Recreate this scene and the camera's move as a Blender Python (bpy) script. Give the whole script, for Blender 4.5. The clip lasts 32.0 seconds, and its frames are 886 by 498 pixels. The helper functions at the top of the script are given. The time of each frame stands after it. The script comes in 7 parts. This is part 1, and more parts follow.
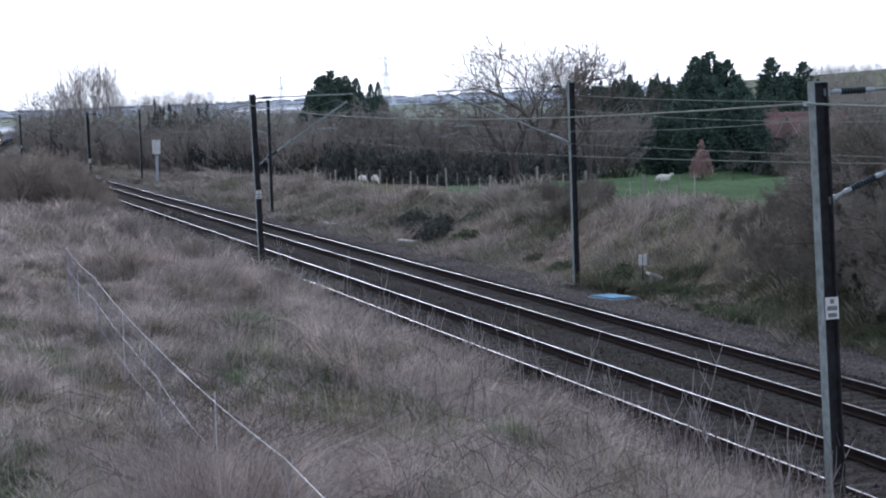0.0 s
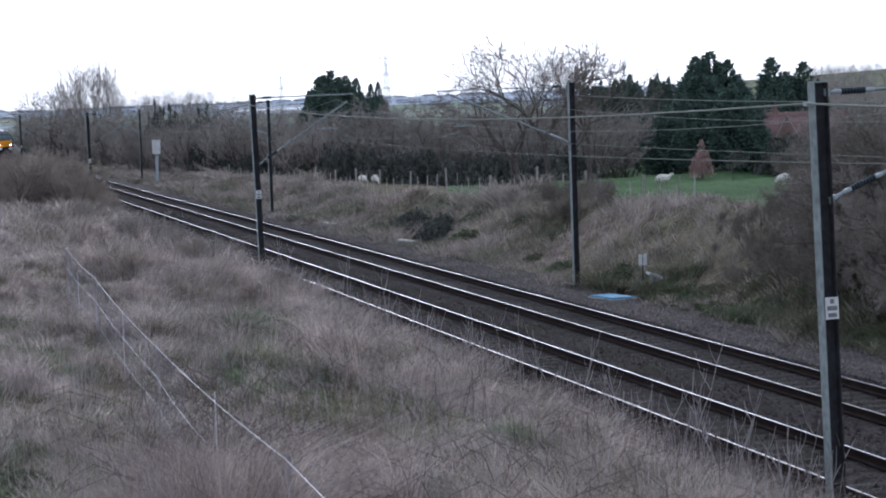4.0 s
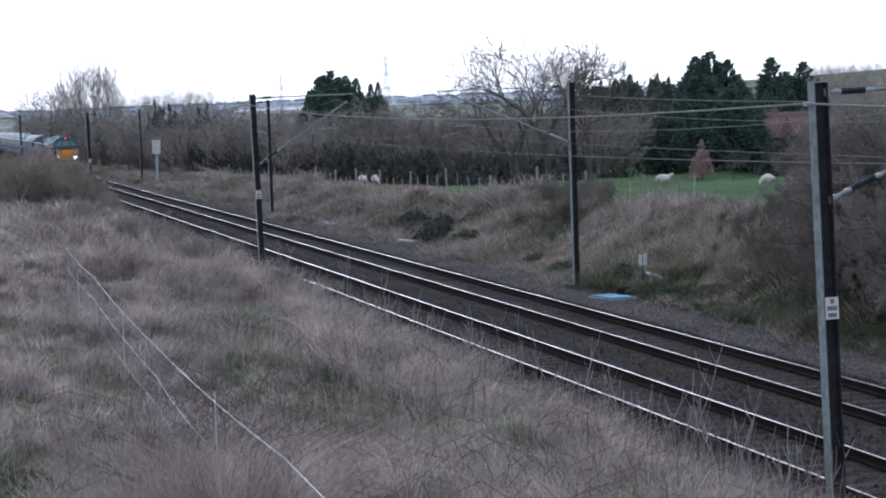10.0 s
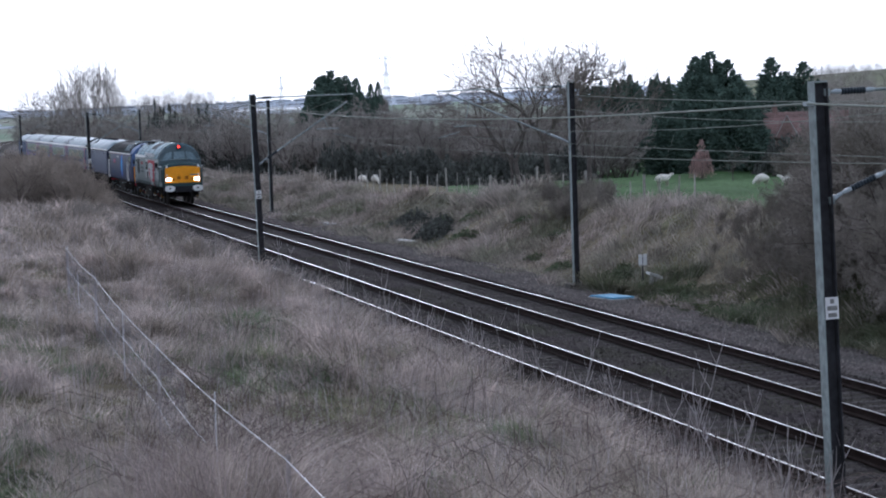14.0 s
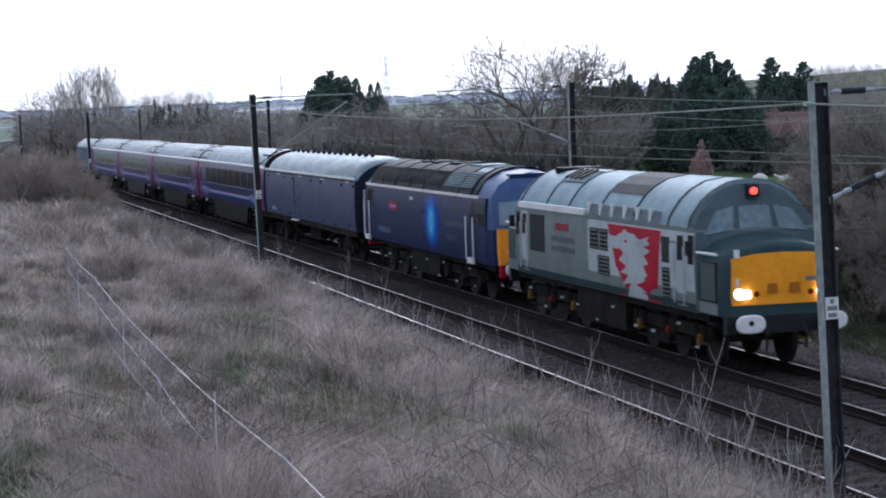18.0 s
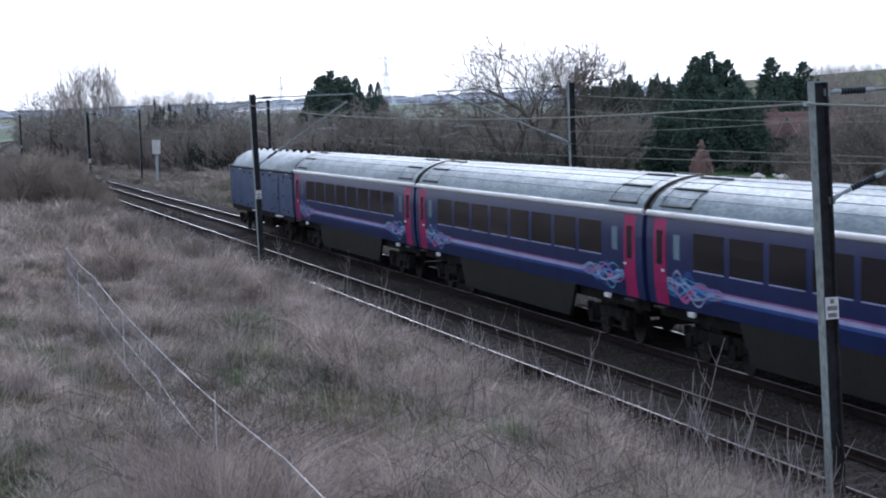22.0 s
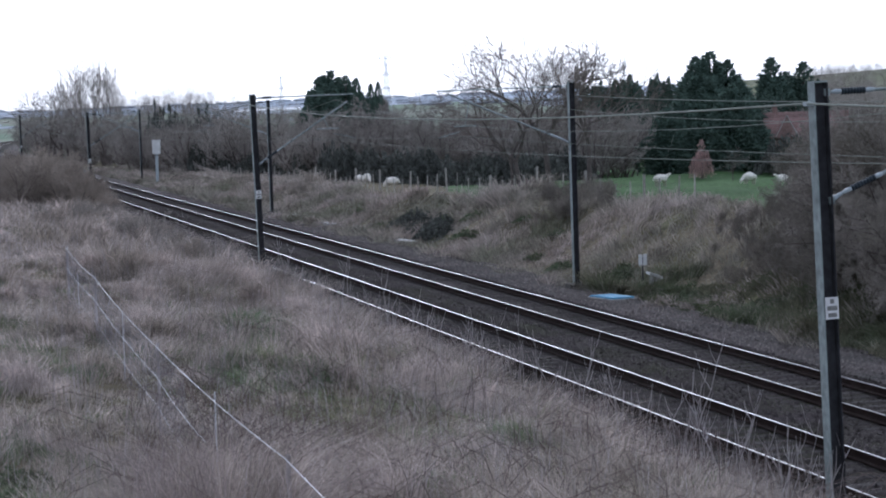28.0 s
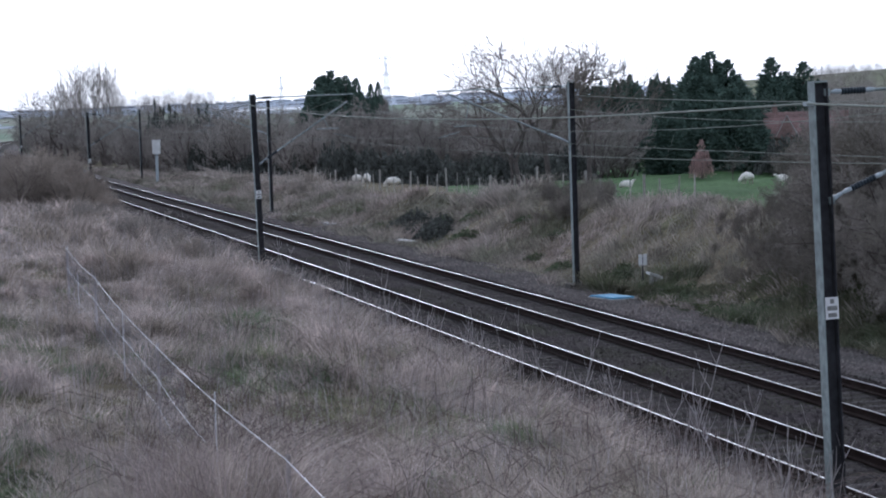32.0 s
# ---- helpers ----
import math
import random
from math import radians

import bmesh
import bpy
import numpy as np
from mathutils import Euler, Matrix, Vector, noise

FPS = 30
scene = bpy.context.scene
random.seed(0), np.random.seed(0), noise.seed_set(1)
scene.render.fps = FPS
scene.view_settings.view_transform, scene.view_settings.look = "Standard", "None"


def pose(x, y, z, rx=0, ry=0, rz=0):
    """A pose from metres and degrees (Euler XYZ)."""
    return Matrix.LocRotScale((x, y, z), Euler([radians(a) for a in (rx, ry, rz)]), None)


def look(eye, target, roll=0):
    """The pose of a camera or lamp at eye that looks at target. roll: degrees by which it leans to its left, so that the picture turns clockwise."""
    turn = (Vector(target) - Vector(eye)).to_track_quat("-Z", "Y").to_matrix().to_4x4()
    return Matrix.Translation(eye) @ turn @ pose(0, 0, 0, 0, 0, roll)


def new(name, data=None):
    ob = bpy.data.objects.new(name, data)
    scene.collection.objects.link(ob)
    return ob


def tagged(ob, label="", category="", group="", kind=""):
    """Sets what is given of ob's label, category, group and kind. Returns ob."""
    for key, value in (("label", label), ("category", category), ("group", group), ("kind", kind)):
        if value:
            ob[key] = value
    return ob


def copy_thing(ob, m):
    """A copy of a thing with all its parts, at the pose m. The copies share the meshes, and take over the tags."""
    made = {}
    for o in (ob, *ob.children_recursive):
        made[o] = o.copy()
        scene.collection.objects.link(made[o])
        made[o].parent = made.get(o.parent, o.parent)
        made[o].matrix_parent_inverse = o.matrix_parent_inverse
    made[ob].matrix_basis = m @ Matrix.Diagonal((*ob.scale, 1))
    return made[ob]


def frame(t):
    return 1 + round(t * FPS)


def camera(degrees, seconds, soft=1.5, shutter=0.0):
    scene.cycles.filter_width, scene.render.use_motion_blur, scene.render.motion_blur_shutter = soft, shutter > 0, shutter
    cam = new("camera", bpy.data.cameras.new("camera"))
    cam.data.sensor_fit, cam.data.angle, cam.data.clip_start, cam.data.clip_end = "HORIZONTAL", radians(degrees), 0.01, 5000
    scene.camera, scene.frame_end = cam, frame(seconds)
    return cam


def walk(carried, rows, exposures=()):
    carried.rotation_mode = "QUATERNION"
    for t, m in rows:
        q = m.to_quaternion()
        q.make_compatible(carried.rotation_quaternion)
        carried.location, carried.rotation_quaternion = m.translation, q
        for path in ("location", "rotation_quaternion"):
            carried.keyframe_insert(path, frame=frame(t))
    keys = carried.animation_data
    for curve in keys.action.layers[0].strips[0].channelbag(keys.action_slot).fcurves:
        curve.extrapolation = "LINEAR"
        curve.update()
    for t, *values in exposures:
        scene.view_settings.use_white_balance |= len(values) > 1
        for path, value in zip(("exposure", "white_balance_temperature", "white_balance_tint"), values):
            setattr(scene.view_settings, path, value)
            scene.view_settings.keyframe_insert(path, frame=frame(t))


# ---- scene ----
EYE = Vector((0.0, 0.0, 5.56))
AIM = pose(0, 0, 0, 0, 0, 76.9126).to_3x3() @ Vector((0, 1, 0))
AIM = Vector((AIM.x * math.cos(radians(3.5436)), AIM.y * math.cos(radians(3.5436)), -math.sin(radians(3.5436))))
cam = camera(21.86, 32.0, soft=2.0, shutter=0.15)
VIEW = look(EYE, EYE + AIM, -1.9447)
walk(cam, [(0.0, VIEW), (32.0, VIEW)], [(0.0, 0.145, 5350, 13), (32.0, 0.145, 5350, 13)])

# ---- light: an overcast winter afternoon, brightest ahead and to the left ----
world = bpy.data.worlds.new("overcast_sky")
scene.world = world
world.use_nodes = True
wn, wl = world.node_tree.nodes, world.node_tree.links
sky = wn.new("ShaderNodeTexSky")
sky.sky_type, sky.sun_disc = "NISHITA", False
sky.sun_elevation, sky.sun_rotation = radians(24), radians(-80)
sky.air_density, sky.dust_density, sky.ozone_density = 1.0, 4.0, 1.0
grey = wn.new("ShaderNodeHueSaturation")
grey.inputs["Saturation"].default_value = 0.25
wl.new(sky.outputs[0], grey.inputs["Color"])
back = wn["Background"]
back.inputs["Strength"].default_value = 0.15
veil = wn.new("ShaderNodeMix")
veil.data_type = "RGBA"
veil.inputs["Factor"].default_value = 0.55
veil.inputs["B"].default_value = (5.3, 5.35, 5.55, 1)
wl.new(grey.outputs[0], veil.inputs["A"])
wl.new(veil.outputs["Result"], back.inputs["Color"])
sun = new("sun", bpy.data.lights.new("sun", "SUN"))
sun.data.energy, sun.data.angle, sun.data.color = 0.6, radians(14), (1.0, 0.95, 0.88)
sun.matrix_world = look((0, 0, 60), Vector((0, 0, 60)) - Vector((-0.90, 0.16, 0.41)))


# ---- mesh builder ----
class Mesh:
    """Vertices and faces that become one mesh."""

    def __init__(self):
        self.v, self.f = [], []

    def add(self, verts, faces):
        o = len(self.v)
        self.v += [tuple(p) for p in verts]
        self.f += [tuple(i + o for i in q) for q in faces]
        return self

    def box(self, c, s, m=None, taper=1.0):
        x, y, z = s[0] / 2, s[1] / 2, s[2] / 2
        pts = [Vector((sx * x * (taper if k else 1), sy * y * (taper if k else 1), z if k else -z)) for k in (0, 1) for sx, sy in ((-1, -1), (1, -1), (1, 1), (-1, 1))]
        pts = [(m @ p if m else p) + Vector(c) for p in pts]
        return self.add(pts, [(3, 2, 1, 0), (4, 5, 6, 7), (0, 1, 5, 4), (1, 2, 6, 5), (2, 3, 7, 6), (3, 0, 4, 7)])

    def span(self, a, b):
        return self.box([(p + q) / 2 for p, q in zip(a, b)], [abs(q - p) for p, q in zip(a, b)])

    def tube(self, pts, radii, n=6, cap=True):
        pts = [Vector(p) for p in pts]
        if not hasattr(radii, "__len__"):
            radii = [radii] * len(pts)
        verts, faces, ref = [], [], Vector((0.3, 0.2, 1.0))
        for i, p in enumerate(pts):
            d = (pts[min(i + 1, len(pts) - 1)] - pts[max(i - 1, 0)]).normalized()
            a = d.cross(ref if abs(d.dot(ref)) < 0.98 * ref.length else Vector((1, 0, 0))).normalized()
            b = d.cross(a)
            for k in range(n):
                w = 2 * math.pi * k / n
                verts.append(p + (a * math.cos(w) + b * math.sin(w)) * radii[i])
        for i in range(len(pts) - 1):
            for k in range(n):
                faces.append((i * n + k, i * n + (k + 1) % n, (i + 1) * n + (k + 1) % n, (i + 1) * n + k))
        if cap:
            faces += [tuple(range(n))[::-1], tuple(range((len(pts) - 1) * n, len(pts) * n))]
        return self.add(verts, faces)

    def prism(self, prof, sections, cap=True):
        """A closed profile of (y, z) carried along x; sections: (x, scale_y, scale_z, lift)."""
        n = len(prof)
        verts = [(x, y * sy, z * sz + dz) for x, sy, sz, dz in sections for y, z in prof]
        faces = [(i * n + k, i * n + (k + 1) % n, (i + 1) * n + (k + 1) % n, (i + 1) * n + k) for i in range(len(sections) - 1) for k in range(n)]
        if cap:
            faces += [tuple(range(n))[::-1], tuple(range((len(sections) - 1) * n, len(sections) * n))]
        return self.add(verts, faces)

    def strip(self, prof, x0, x1, thick=0.0):
        """An open profile of (y, z) carried from x0 to x1."""
        n = len(prof)
        verts = [(x, y, z) for x in (x0, x1) for y, z in prof]
        return self.add(verts, [(k, k + 1, n + k + 1, n + k) for k in range(n - 1)])

    def disc(self, c, axis, r, h, n=16, r2=None):
        axis = Vector(axis).normalized()
        return self.tube([Vector(c) - axis * h / 2, Vector(c) + axis * h / 2], [r, r if r2 is None else r2], n)

    def blob(self, c, s, seed=0, rough=0.2, n=8):
        verts, faces = [], []
        for i in range(n + 1):
            for k in range(n * 2):
                a, b = math.pi * i / n, math.pi * k / n
                d = Vector((math.sin(a) * math.cos(b), math.sin(a) * math.sin(b), math.cos(a)))
                q = 1 + rough * noise.noise(d * 2.3 + Vector((seed * 3.1, seed, 0)))
                verts.append((c[0] + d.x * s[0] * q, c[1] + d.y * s[1] * q, c[2] + d.z * s[2] * q))
        m = 2 * n
        for i in range(n):
            for k in range(m):
                faces.append((i * m + k, (i + 1) * m + k, (i + 1) * m + (k + 1) % m, i * m + (k + 1) % m))
        return self.add(verts, faces)

    def data(self, name, mat, smooth=0.0):
        me = bpy.data.meshes.new(name)
        me.from_pydata(self.v, [], self.f)
        if mat:
            me.materials.append(mat)
        if smooth:
            me.polygons.foreach_set("use_smooth", [True] * len(me.polygons))
            me.set_sharp_from_angle(angle=radians(smooth))
        me.update()
        return me


def arrays(name, verts, faces, mat):
    """A mesh of equal-sided faces from numpy arrays."""
    me = bpy.data.meshes.new(name)
    n, k = faces.shape
    me.vertices.add(len(verts))
    me.vertices.foreach_set("co", verts.astype(np.float32).ravel())
    me.loops.add(n * k)
    me.loops.foreach_set("vertex_index", faces.astype(np.int32).ravel())
    me.polygons.add(n)
    me.polygons.foreach_set("loop_start", np.arange(0, n * k, k, dtype=np.int32))
    me.materials.append(mat)
    me.update(calc_edges=True)
    return me


def part(name, mesh, mat, parent, label="", smooth=0.0, at=None):
    ob = new(name, mesh.data(name, mat, smooth) if isinstance(mesh, Mesh) else mesh)
    ob.parent = parent
    if at:
        ob.matrix_basis = at
    return tagged(ob, label)


def thing(name, label, category, at=None, group="", kind=""):
    ob = new(name)
    ob.empty_display_size = 0.2
    if at:
        ob.matrix_basis = at
    return tagged(ob, label, category, group, kind)


def lone(name, mesh, mat, label, category, at=None, group="", kind="", smooth=0.0):
    ob = new(name, mesh.data(name, mat, smooth) if isinstance(mesh, Mesh) else mesh)
    if at:
        ob.matrix_basis = at
    return tagged(ob, label, category, group, kind)


# ---- materials ----
def material(name, colour, rough=0.8, metal=0.0, vary=0.25, scale=3.0, bump=0.0, second=None, mix=0.5, fine=30.0, spec=0.3, per_object=0.0, per_island=0.0, stretch=None, thin=0.0):
    """A surface of two colours in large patches, with fine grain on top."""
    m = bpy.data.materials.new(name)
    m.use_nodes = True
    n, l = m.node_tree.nodes, m.node_tree.links
    p = n["Principled BSDF"]
    p.inputs["Roughness"].default_value, p.inputs["Metallic"].default_value = rough, metal
    p.inputs["Specular IOR Level"].default_value = spec
    co = n.new("ShaderNodeTexCoord")
    src = co.outputs["Object"]
    if stretch:
        mp = n.new("ShaderNodeMapping")
        mp.inputs["Scale"].default_value = stretch
        l.new(src, mp.inputs[0])
        src = mp.outputs[0]
    big, small = n.new("ShaderNodeTexNoise"), n.new("ShaderNodeTexNoise")
    big.inputs["Scale"].default_value, big.inputs["Detail"].default_value = scale, 4
    small.inputs["Scale"].default_value, small.inputs["Detail"].default_value = fine, 3
    l.new(src, big.inputs[0]), l.new(src, small.inputs[0])
    ramp = n.new("ShaderNodeValToRGB")
    c2 = second or tuple(c * (1 - vary) for c in colour)
    ramp.color_ramp.elements[0].position, ramp.color_ramp.elements[1].position = mix - 0.14, mix + 0.14
    ramp.color_ramp.elements[0].color, ramp.color_ramp.elements[1].color = (*c2, 1), (*colour, 1)
    l.new(big.outputs[0], ramp.inputs[0])
    grain = n.new("ShaderNodeMapRange")
    grain.inputs["From Min"].default_value, grain.inputs["From Max"].default_value = 0.3, 0.7
    grain.inputs["To Min"].default_value, grain.inputs["To Max"].default_value = 1 - vary, 1 + vary
    l.new(small.outputs[0], grain.inputs[0])
    val, last = grain.outputs[0], ramp.outputs[0]
    for amount, node, out in ((per_object, "ShaderNodeObjectInfo", "Random"), (per_island, "ShaderNodeNewGeometry", "Random Per Island")):
        if amount:
            info, rng, mul = n.new(node), n.new("ShaderNodeMapRange"), n.new("ShaderNodeMath")
            rng.inputs["To Min"].default_value, rng.inputs["To Max"].default_value = 1 - amount, 1 + amount
            l.new(info.outputs[out], rng.inputs[0])
            mul.operation = "MULTIPLY"
            l.new(val, mul.inputs[0]), l.new(rng.outputs[0], mul.inputs[1])
            val = mul.outputs[0]
    hsv = n.new("ShaderNodeHueSaturation")
    l.new(last, hsv.inputs["Color"]), l.new(val, hsv.inputs["Value"])
    l.new(hsv.outputs[0], p.inputs["Base Color"])
    if thin:
        tr, mx = n.new("ShaderNodeBsdfTranslucent"), n.new("ShaderNodeMixShader")
        mx.inputs[0].default_value = thin
        l.new(hsv.outputs[0], tr.inputs[0])
        l.new(p.outputs[0], mx.inputs[1]), l.new(tr.outputs[0], mx.inputs[2])
        l.new(mx.outputs[0], n["Material Output"].inputs[0])
    if bump:
        b = n.new("ShaderNodeBump")
        b.inputs["Strength"].default_value, b.inputs["Distance"].default_value = bump, 0.05
        l.new(small.outputs[0], b.inputs["Height"]), l.new(b.outputs[0], p.inputs["Normal"])
    return m


def glowing(name, colour, strength):
    m = bpy.data.materials.new(name)
    m.use_nodes = True
    p = m.node_tree.nodes["Principled BSDF"]
    p.inputs["Base Color"].default_value = (*colour, 1)
    p.inputs["Emission Color"].default_value, p.inputs["Emission Strength"].default_value = (*colour, 1), strength
    return m


M_BALLAST = material("ballast_stone", (0.050, 0.041, 0.042), 0.95, spec=0.03, scale=0.4, second=(0.036, 0.035, 0.023), fine=14, vary=0.45, bump=0.9)
M_CESS = material("cess_gravel", (0.118, 0.10, 0.095), 0.95, spec=0.03, scale=0.8, second=(0.078, 0.072, 0.068), fine=12, vary=0.4, bump=0.8)
M_SLEEPER = material("stained_concrete", (0.068, 0.06, 0.058), 0.9, spec=0.03, scale=2, fine=25, vary=0.3, bump=0.3, per_object=0.3)
M_RUST = material("rusty_rail_web", (0.035, 0.025, 0.022), 0.9, spec=0.03, scale=3, fine=30, bump=0.2)
M_RAILTOP = material("polished_rail_head", (0.30, 0.295, 0.31), 0.30, metal=1.0, scale=2, vary=0.08, fine=9)
M_RAILDARK = material("darker_rail_head", (0.23, 0.22, 0.225), 0.33, metal=0.9, scale=2, vary=0.12, fine=9)
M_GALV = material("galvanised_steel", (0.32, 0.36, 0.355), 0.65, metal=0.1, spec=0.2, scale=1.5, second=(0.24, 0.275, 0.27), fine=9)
M_DARKSTEEL = material("weathered_and_shaded_steel", (0.05, 0.05, 0.055), 0.8, spec=0.1, scale=1.5, fine=9)
M_WIRE = material("copper_wire_grey", (0.30, 0.32, 0.28), 0.75, vary=0.1, spec=0.1)
M_INSUL = material("dark_porcelain", (0.03, 0.04, 0.05), 0.5, vary=0.1, spec=0.2)
M_PORC = material("grey_porcelain", (0.42, 0.47, 0.50), 0.5, vary=0.1, spec=0.3)
M_WHITE = material("white_enamel", (0.75, 0.75, 0.75), 0.5, vary=0.08, second=(0.62, 0.62, 0.6))
M_INK = material("faded_ink", (0.22, 0.22, 0.21), 0.7)
M_EARTH = material("rough_grass_ground", (0.19, 0.155, 0.115), 0.95, spec=0.03, scale=0.25, second=(0.11, 0.105, 0.06), fine=6, vary=0.45, bump=1.0)
M_FIELD = material("pasture", (0.085, 0.145, 0.06), 0.95, spec=0.02, scale=0.12, second=(0.07, 0.115, 0.052), fine=5, vary=0.3, bump=0.5)
M_BARK = material("grey_brown_bark", (0.15, 0.125, 0.115), 0.9, scale=2, fine=20, vary=0.35, bump=0.3)
M_TWIG = material("bare_twigs", (0.37, 0.335, 0.305), 0.9, spec=0.03, scale=0.5, second=(0.27, 0.245, 0.22), fine=8, vary=0.25, per_object=0.2)
M_TWIGDARK = material("dark_oak_twigs", (0.22, 0.185, 0.165), 0.9, spec=0.03, scale=0.5, second=(0.16, 0.135, 0.12), fine=8, vary=0.25)
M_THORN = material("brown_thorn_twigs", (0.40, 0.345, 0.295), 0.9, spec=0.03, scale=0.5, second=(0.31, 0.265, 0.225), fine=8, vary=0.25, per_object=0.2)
M_BLACKTHORN = material("dark_blackthorn_twigs", (0.31, 0.275, 0.245), 0.9, spec=0.03, scale=0.5, second=(0.22, 0.20, 0.165), fine=8, vary=0.25, per_object=0.2)
M_CONIFER = material("dark_cypress_foliage", (0.09, 0.128, 0.10), 0.9, spec=0.03, scale=0.8, second=(0.06, 0.09, 0.072), fine=6, vary=0.35, per_island=0.35)
M_WOOL = material("sheep_wool", (0.92, 0.88, 0.81), 0.95, scale=6, second=(0.82, 0.77, 0.68), fine=40, bump=0.6)


# ---- the line of the railway: straight, then a long bend far off ----
KNOTS = [(-900, 6.4e-4), (-600, 6.4e-4), (-500, 4.0e-4), (-430, 2.35e-4), (-400, 2.25e-4), (-320, 1.02e-4), (-240, -4.4e-5), (-160, 2.0e-5), (-80, -3.7e-5), (0, -4.3e-5), (20, 0.0), (400, 0.0)]
LINE_S = np.arange(-900.0, 401.0, 1.0)
LINE_K = np.interp(LINE_S, [k[0] for k in KNOTS], [k[1] for k in KNOTS])
LINE_T = np.concatenate([[0], np.cumsum((LINE_K[1:] + LINE_K[:-1]) / 2)])
LINE_T -= LINE_T[880]
LINE_X = np.concatenate([[0], np.cumsum(np.cos((LINE_T[1:] + LINE_T[:-1]) / 2))])
LINE_Y = np.concatenate([[0], np.cumsum(np.sin((LINE_T[1:] + LINE_T[:-1]) / 2))])
LINE_X += -20 - LINE_X[880]
LINE_Y += 16.984 - LINE_Y[880]
SPACING = 3.477


def on_line(s, off=0.0):
    """Place and heading at s metres along the far track, off metres to its side away from the camera."""
    t = float(np.interp(s, LINE_S, LINE_T))
    return float(np.interp(s, LINE_S, LINE_X)) - off * math.sin(t), float(np.interp(s, LINE_S, LINE_Y)) + off * math.cos(t), t


def line_y(x):
    return np.interp(x, LINE_X, LINE_Y)


def step(a, b, v):
    u = np.clip((v - a) / (b - a), 0, 1)
    return u * u * (3 - 2 * u)


def lumps(x, y):
    return 0.10 * np.sin(x * 0.9 + 1.3 * np.sin(y * 0.7)) * np.cos(y * 1.1 + 0.4 * x) + 0.16 * np.sin(x * 0.31 + y * 0.23) + 0.05 * np.sin(x * 2.3 - y * 1.7)


def land(x, y):
    """Height of the ground."""
    x, y = np.asarray(x, float), np.asarray(y, float)
    yl = line_y(x)
    q = y - yl
    near = np.interp(-q, [5.2, 5.9, 8.0, 9.2, 13.9, 17, 30, 60], [-0.42, -0.2, 0.95, 1.2, 1.45, 1.5, 1.5, 1.5])
    near = np.where(q < -6.5, near * np.interp(x, [-330, -220, -150, -110, -80], [0.05, 0.2, 0.45, 0.8, 1.0]) + 0.3 * step(-30, -50, x) * step(9, 14, -q), near)
    near = near + 0.15 * step(-44, -60, x) * step(5.7, 6.6, -q) * step(9.5, 7.6, -q) * step(-160, -120, x)
    crest = np.interp(x, [-400, -230, -190, -140, -115, -75, -40, 0, 60], [-0.5, -0.5, -0.1, 0.55, 0.95, 1.75, 2.3, 2.6, 2.6])
    far = -0.42 + (crest + 0.42) * step(4.4, 9.8, q)
    field = np.interp(x, [-400, -200, -130, -60, 50], [-0.8, -0.5, 0.2, 1.0, 1.6])
    far = far + (field - far) * step(11.0, 22.0, q)
    z = np.where(q < -5.2, near, np.where(q > 4.4, far, -0.42))
    z = z + lumps(x, y) * step(5.6, 8.5, np.abs(q + 0.9))
    d = np.hypot(x, y)
    az = np.degrees(np.arctan2(y, -x))
    hill = np.interp(az, [-30, -5, 4, 9, 12, 20, 28, 60], [20, 18, 15, 17, 17, 20, 36, 36])
    return z + hill * step(900, 2400, d) + 1.3 * np.sin(x * 0.011) * step(250, 700, d) - 2.0 * step(250, 500, d) * (1 - step(900, 2000, d))


def sheet():
    """The ground in one sheet, finer near the camera and the line."""
    def axis(lo, hi, fine_lo, fine_hi, st):
        a = list(np.arange(fine_lo, fine_hi + st, st))
        w = st
        while a[-1] < hi:
            w *= 1.16
            a.append(a[-1] + w)
        w = st
        while a[0] > lo:
            w *= 1.16
            a.insert(0, a[0] - w)
        return np.array(a)
    xs, ys = axis(-4300, 900, -170, 10, 0.7), axis(-900, 3000, -4, 45, 0.5)
    gx, gy = np.meshgrid(xs, ys, indexing="ij")
    v = np.stack([gx, gy, land(gx, gy)], -1).reshape(-1, 3)
    i = np.arange(len(xs) * len(ys)).reshape(len(xs), len(ys))
    f = np.stack([i[:-1, :-1], i[1:, :-1], i[1:, 1:], i[:-1, 1:]], -1).reshape(-1, 4)
    me = arrays("ground", v, f, M_EARTH)
    me.materials.append(M_FIELD)
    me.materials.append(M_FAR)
    me.materials.append(M_HILL)
    me.materials.append(M_MEADOW)
    c = v[f].mean(1)
    q = c[:, 1] - line_y(c[:, 0])
    d = np.hypot(c[:, 0], c[:, 1])
    az = np.degrees(np.arctan2(c[:, 1], -c[:, 0]))
    idx = np.where((q > 10.8) & (d < 420) & (az > 13.2), 1, 0)
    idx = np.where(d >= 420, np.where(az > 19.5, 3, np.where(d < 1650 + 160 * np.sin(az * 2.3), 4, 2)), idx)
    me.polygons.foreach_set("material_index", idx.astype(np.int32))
    me.polygons.foreach_set("use_smooth", np.ones(len(f), bool))
    return tagged(new("ground", me), "rough dead grass banks and green pasture to the horizon", "ground", kind="structure")


M_HILL = material("wooded_hill", (0.17, 0.19, 0.11), 0.95, spec=0.02, scale=0.025, second=(0.12, 0.115, 0.085), fine=0.1, vary=0.3)
# haze is mixed into the colours of the distant slopes
M_FAR = material("haze_blue_upland", (0.45, 0.49, 0.56), 0.95, spec=0.02, scale=0.004, second=(0.34, 0.385, 0.45), fine=0.02, vary=0.2, stretch=(1, 1, 6))
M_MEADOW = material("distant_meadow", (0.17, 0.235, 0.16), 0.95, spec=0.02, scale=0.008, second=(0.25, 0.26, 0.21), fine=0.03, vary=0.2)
sheet()


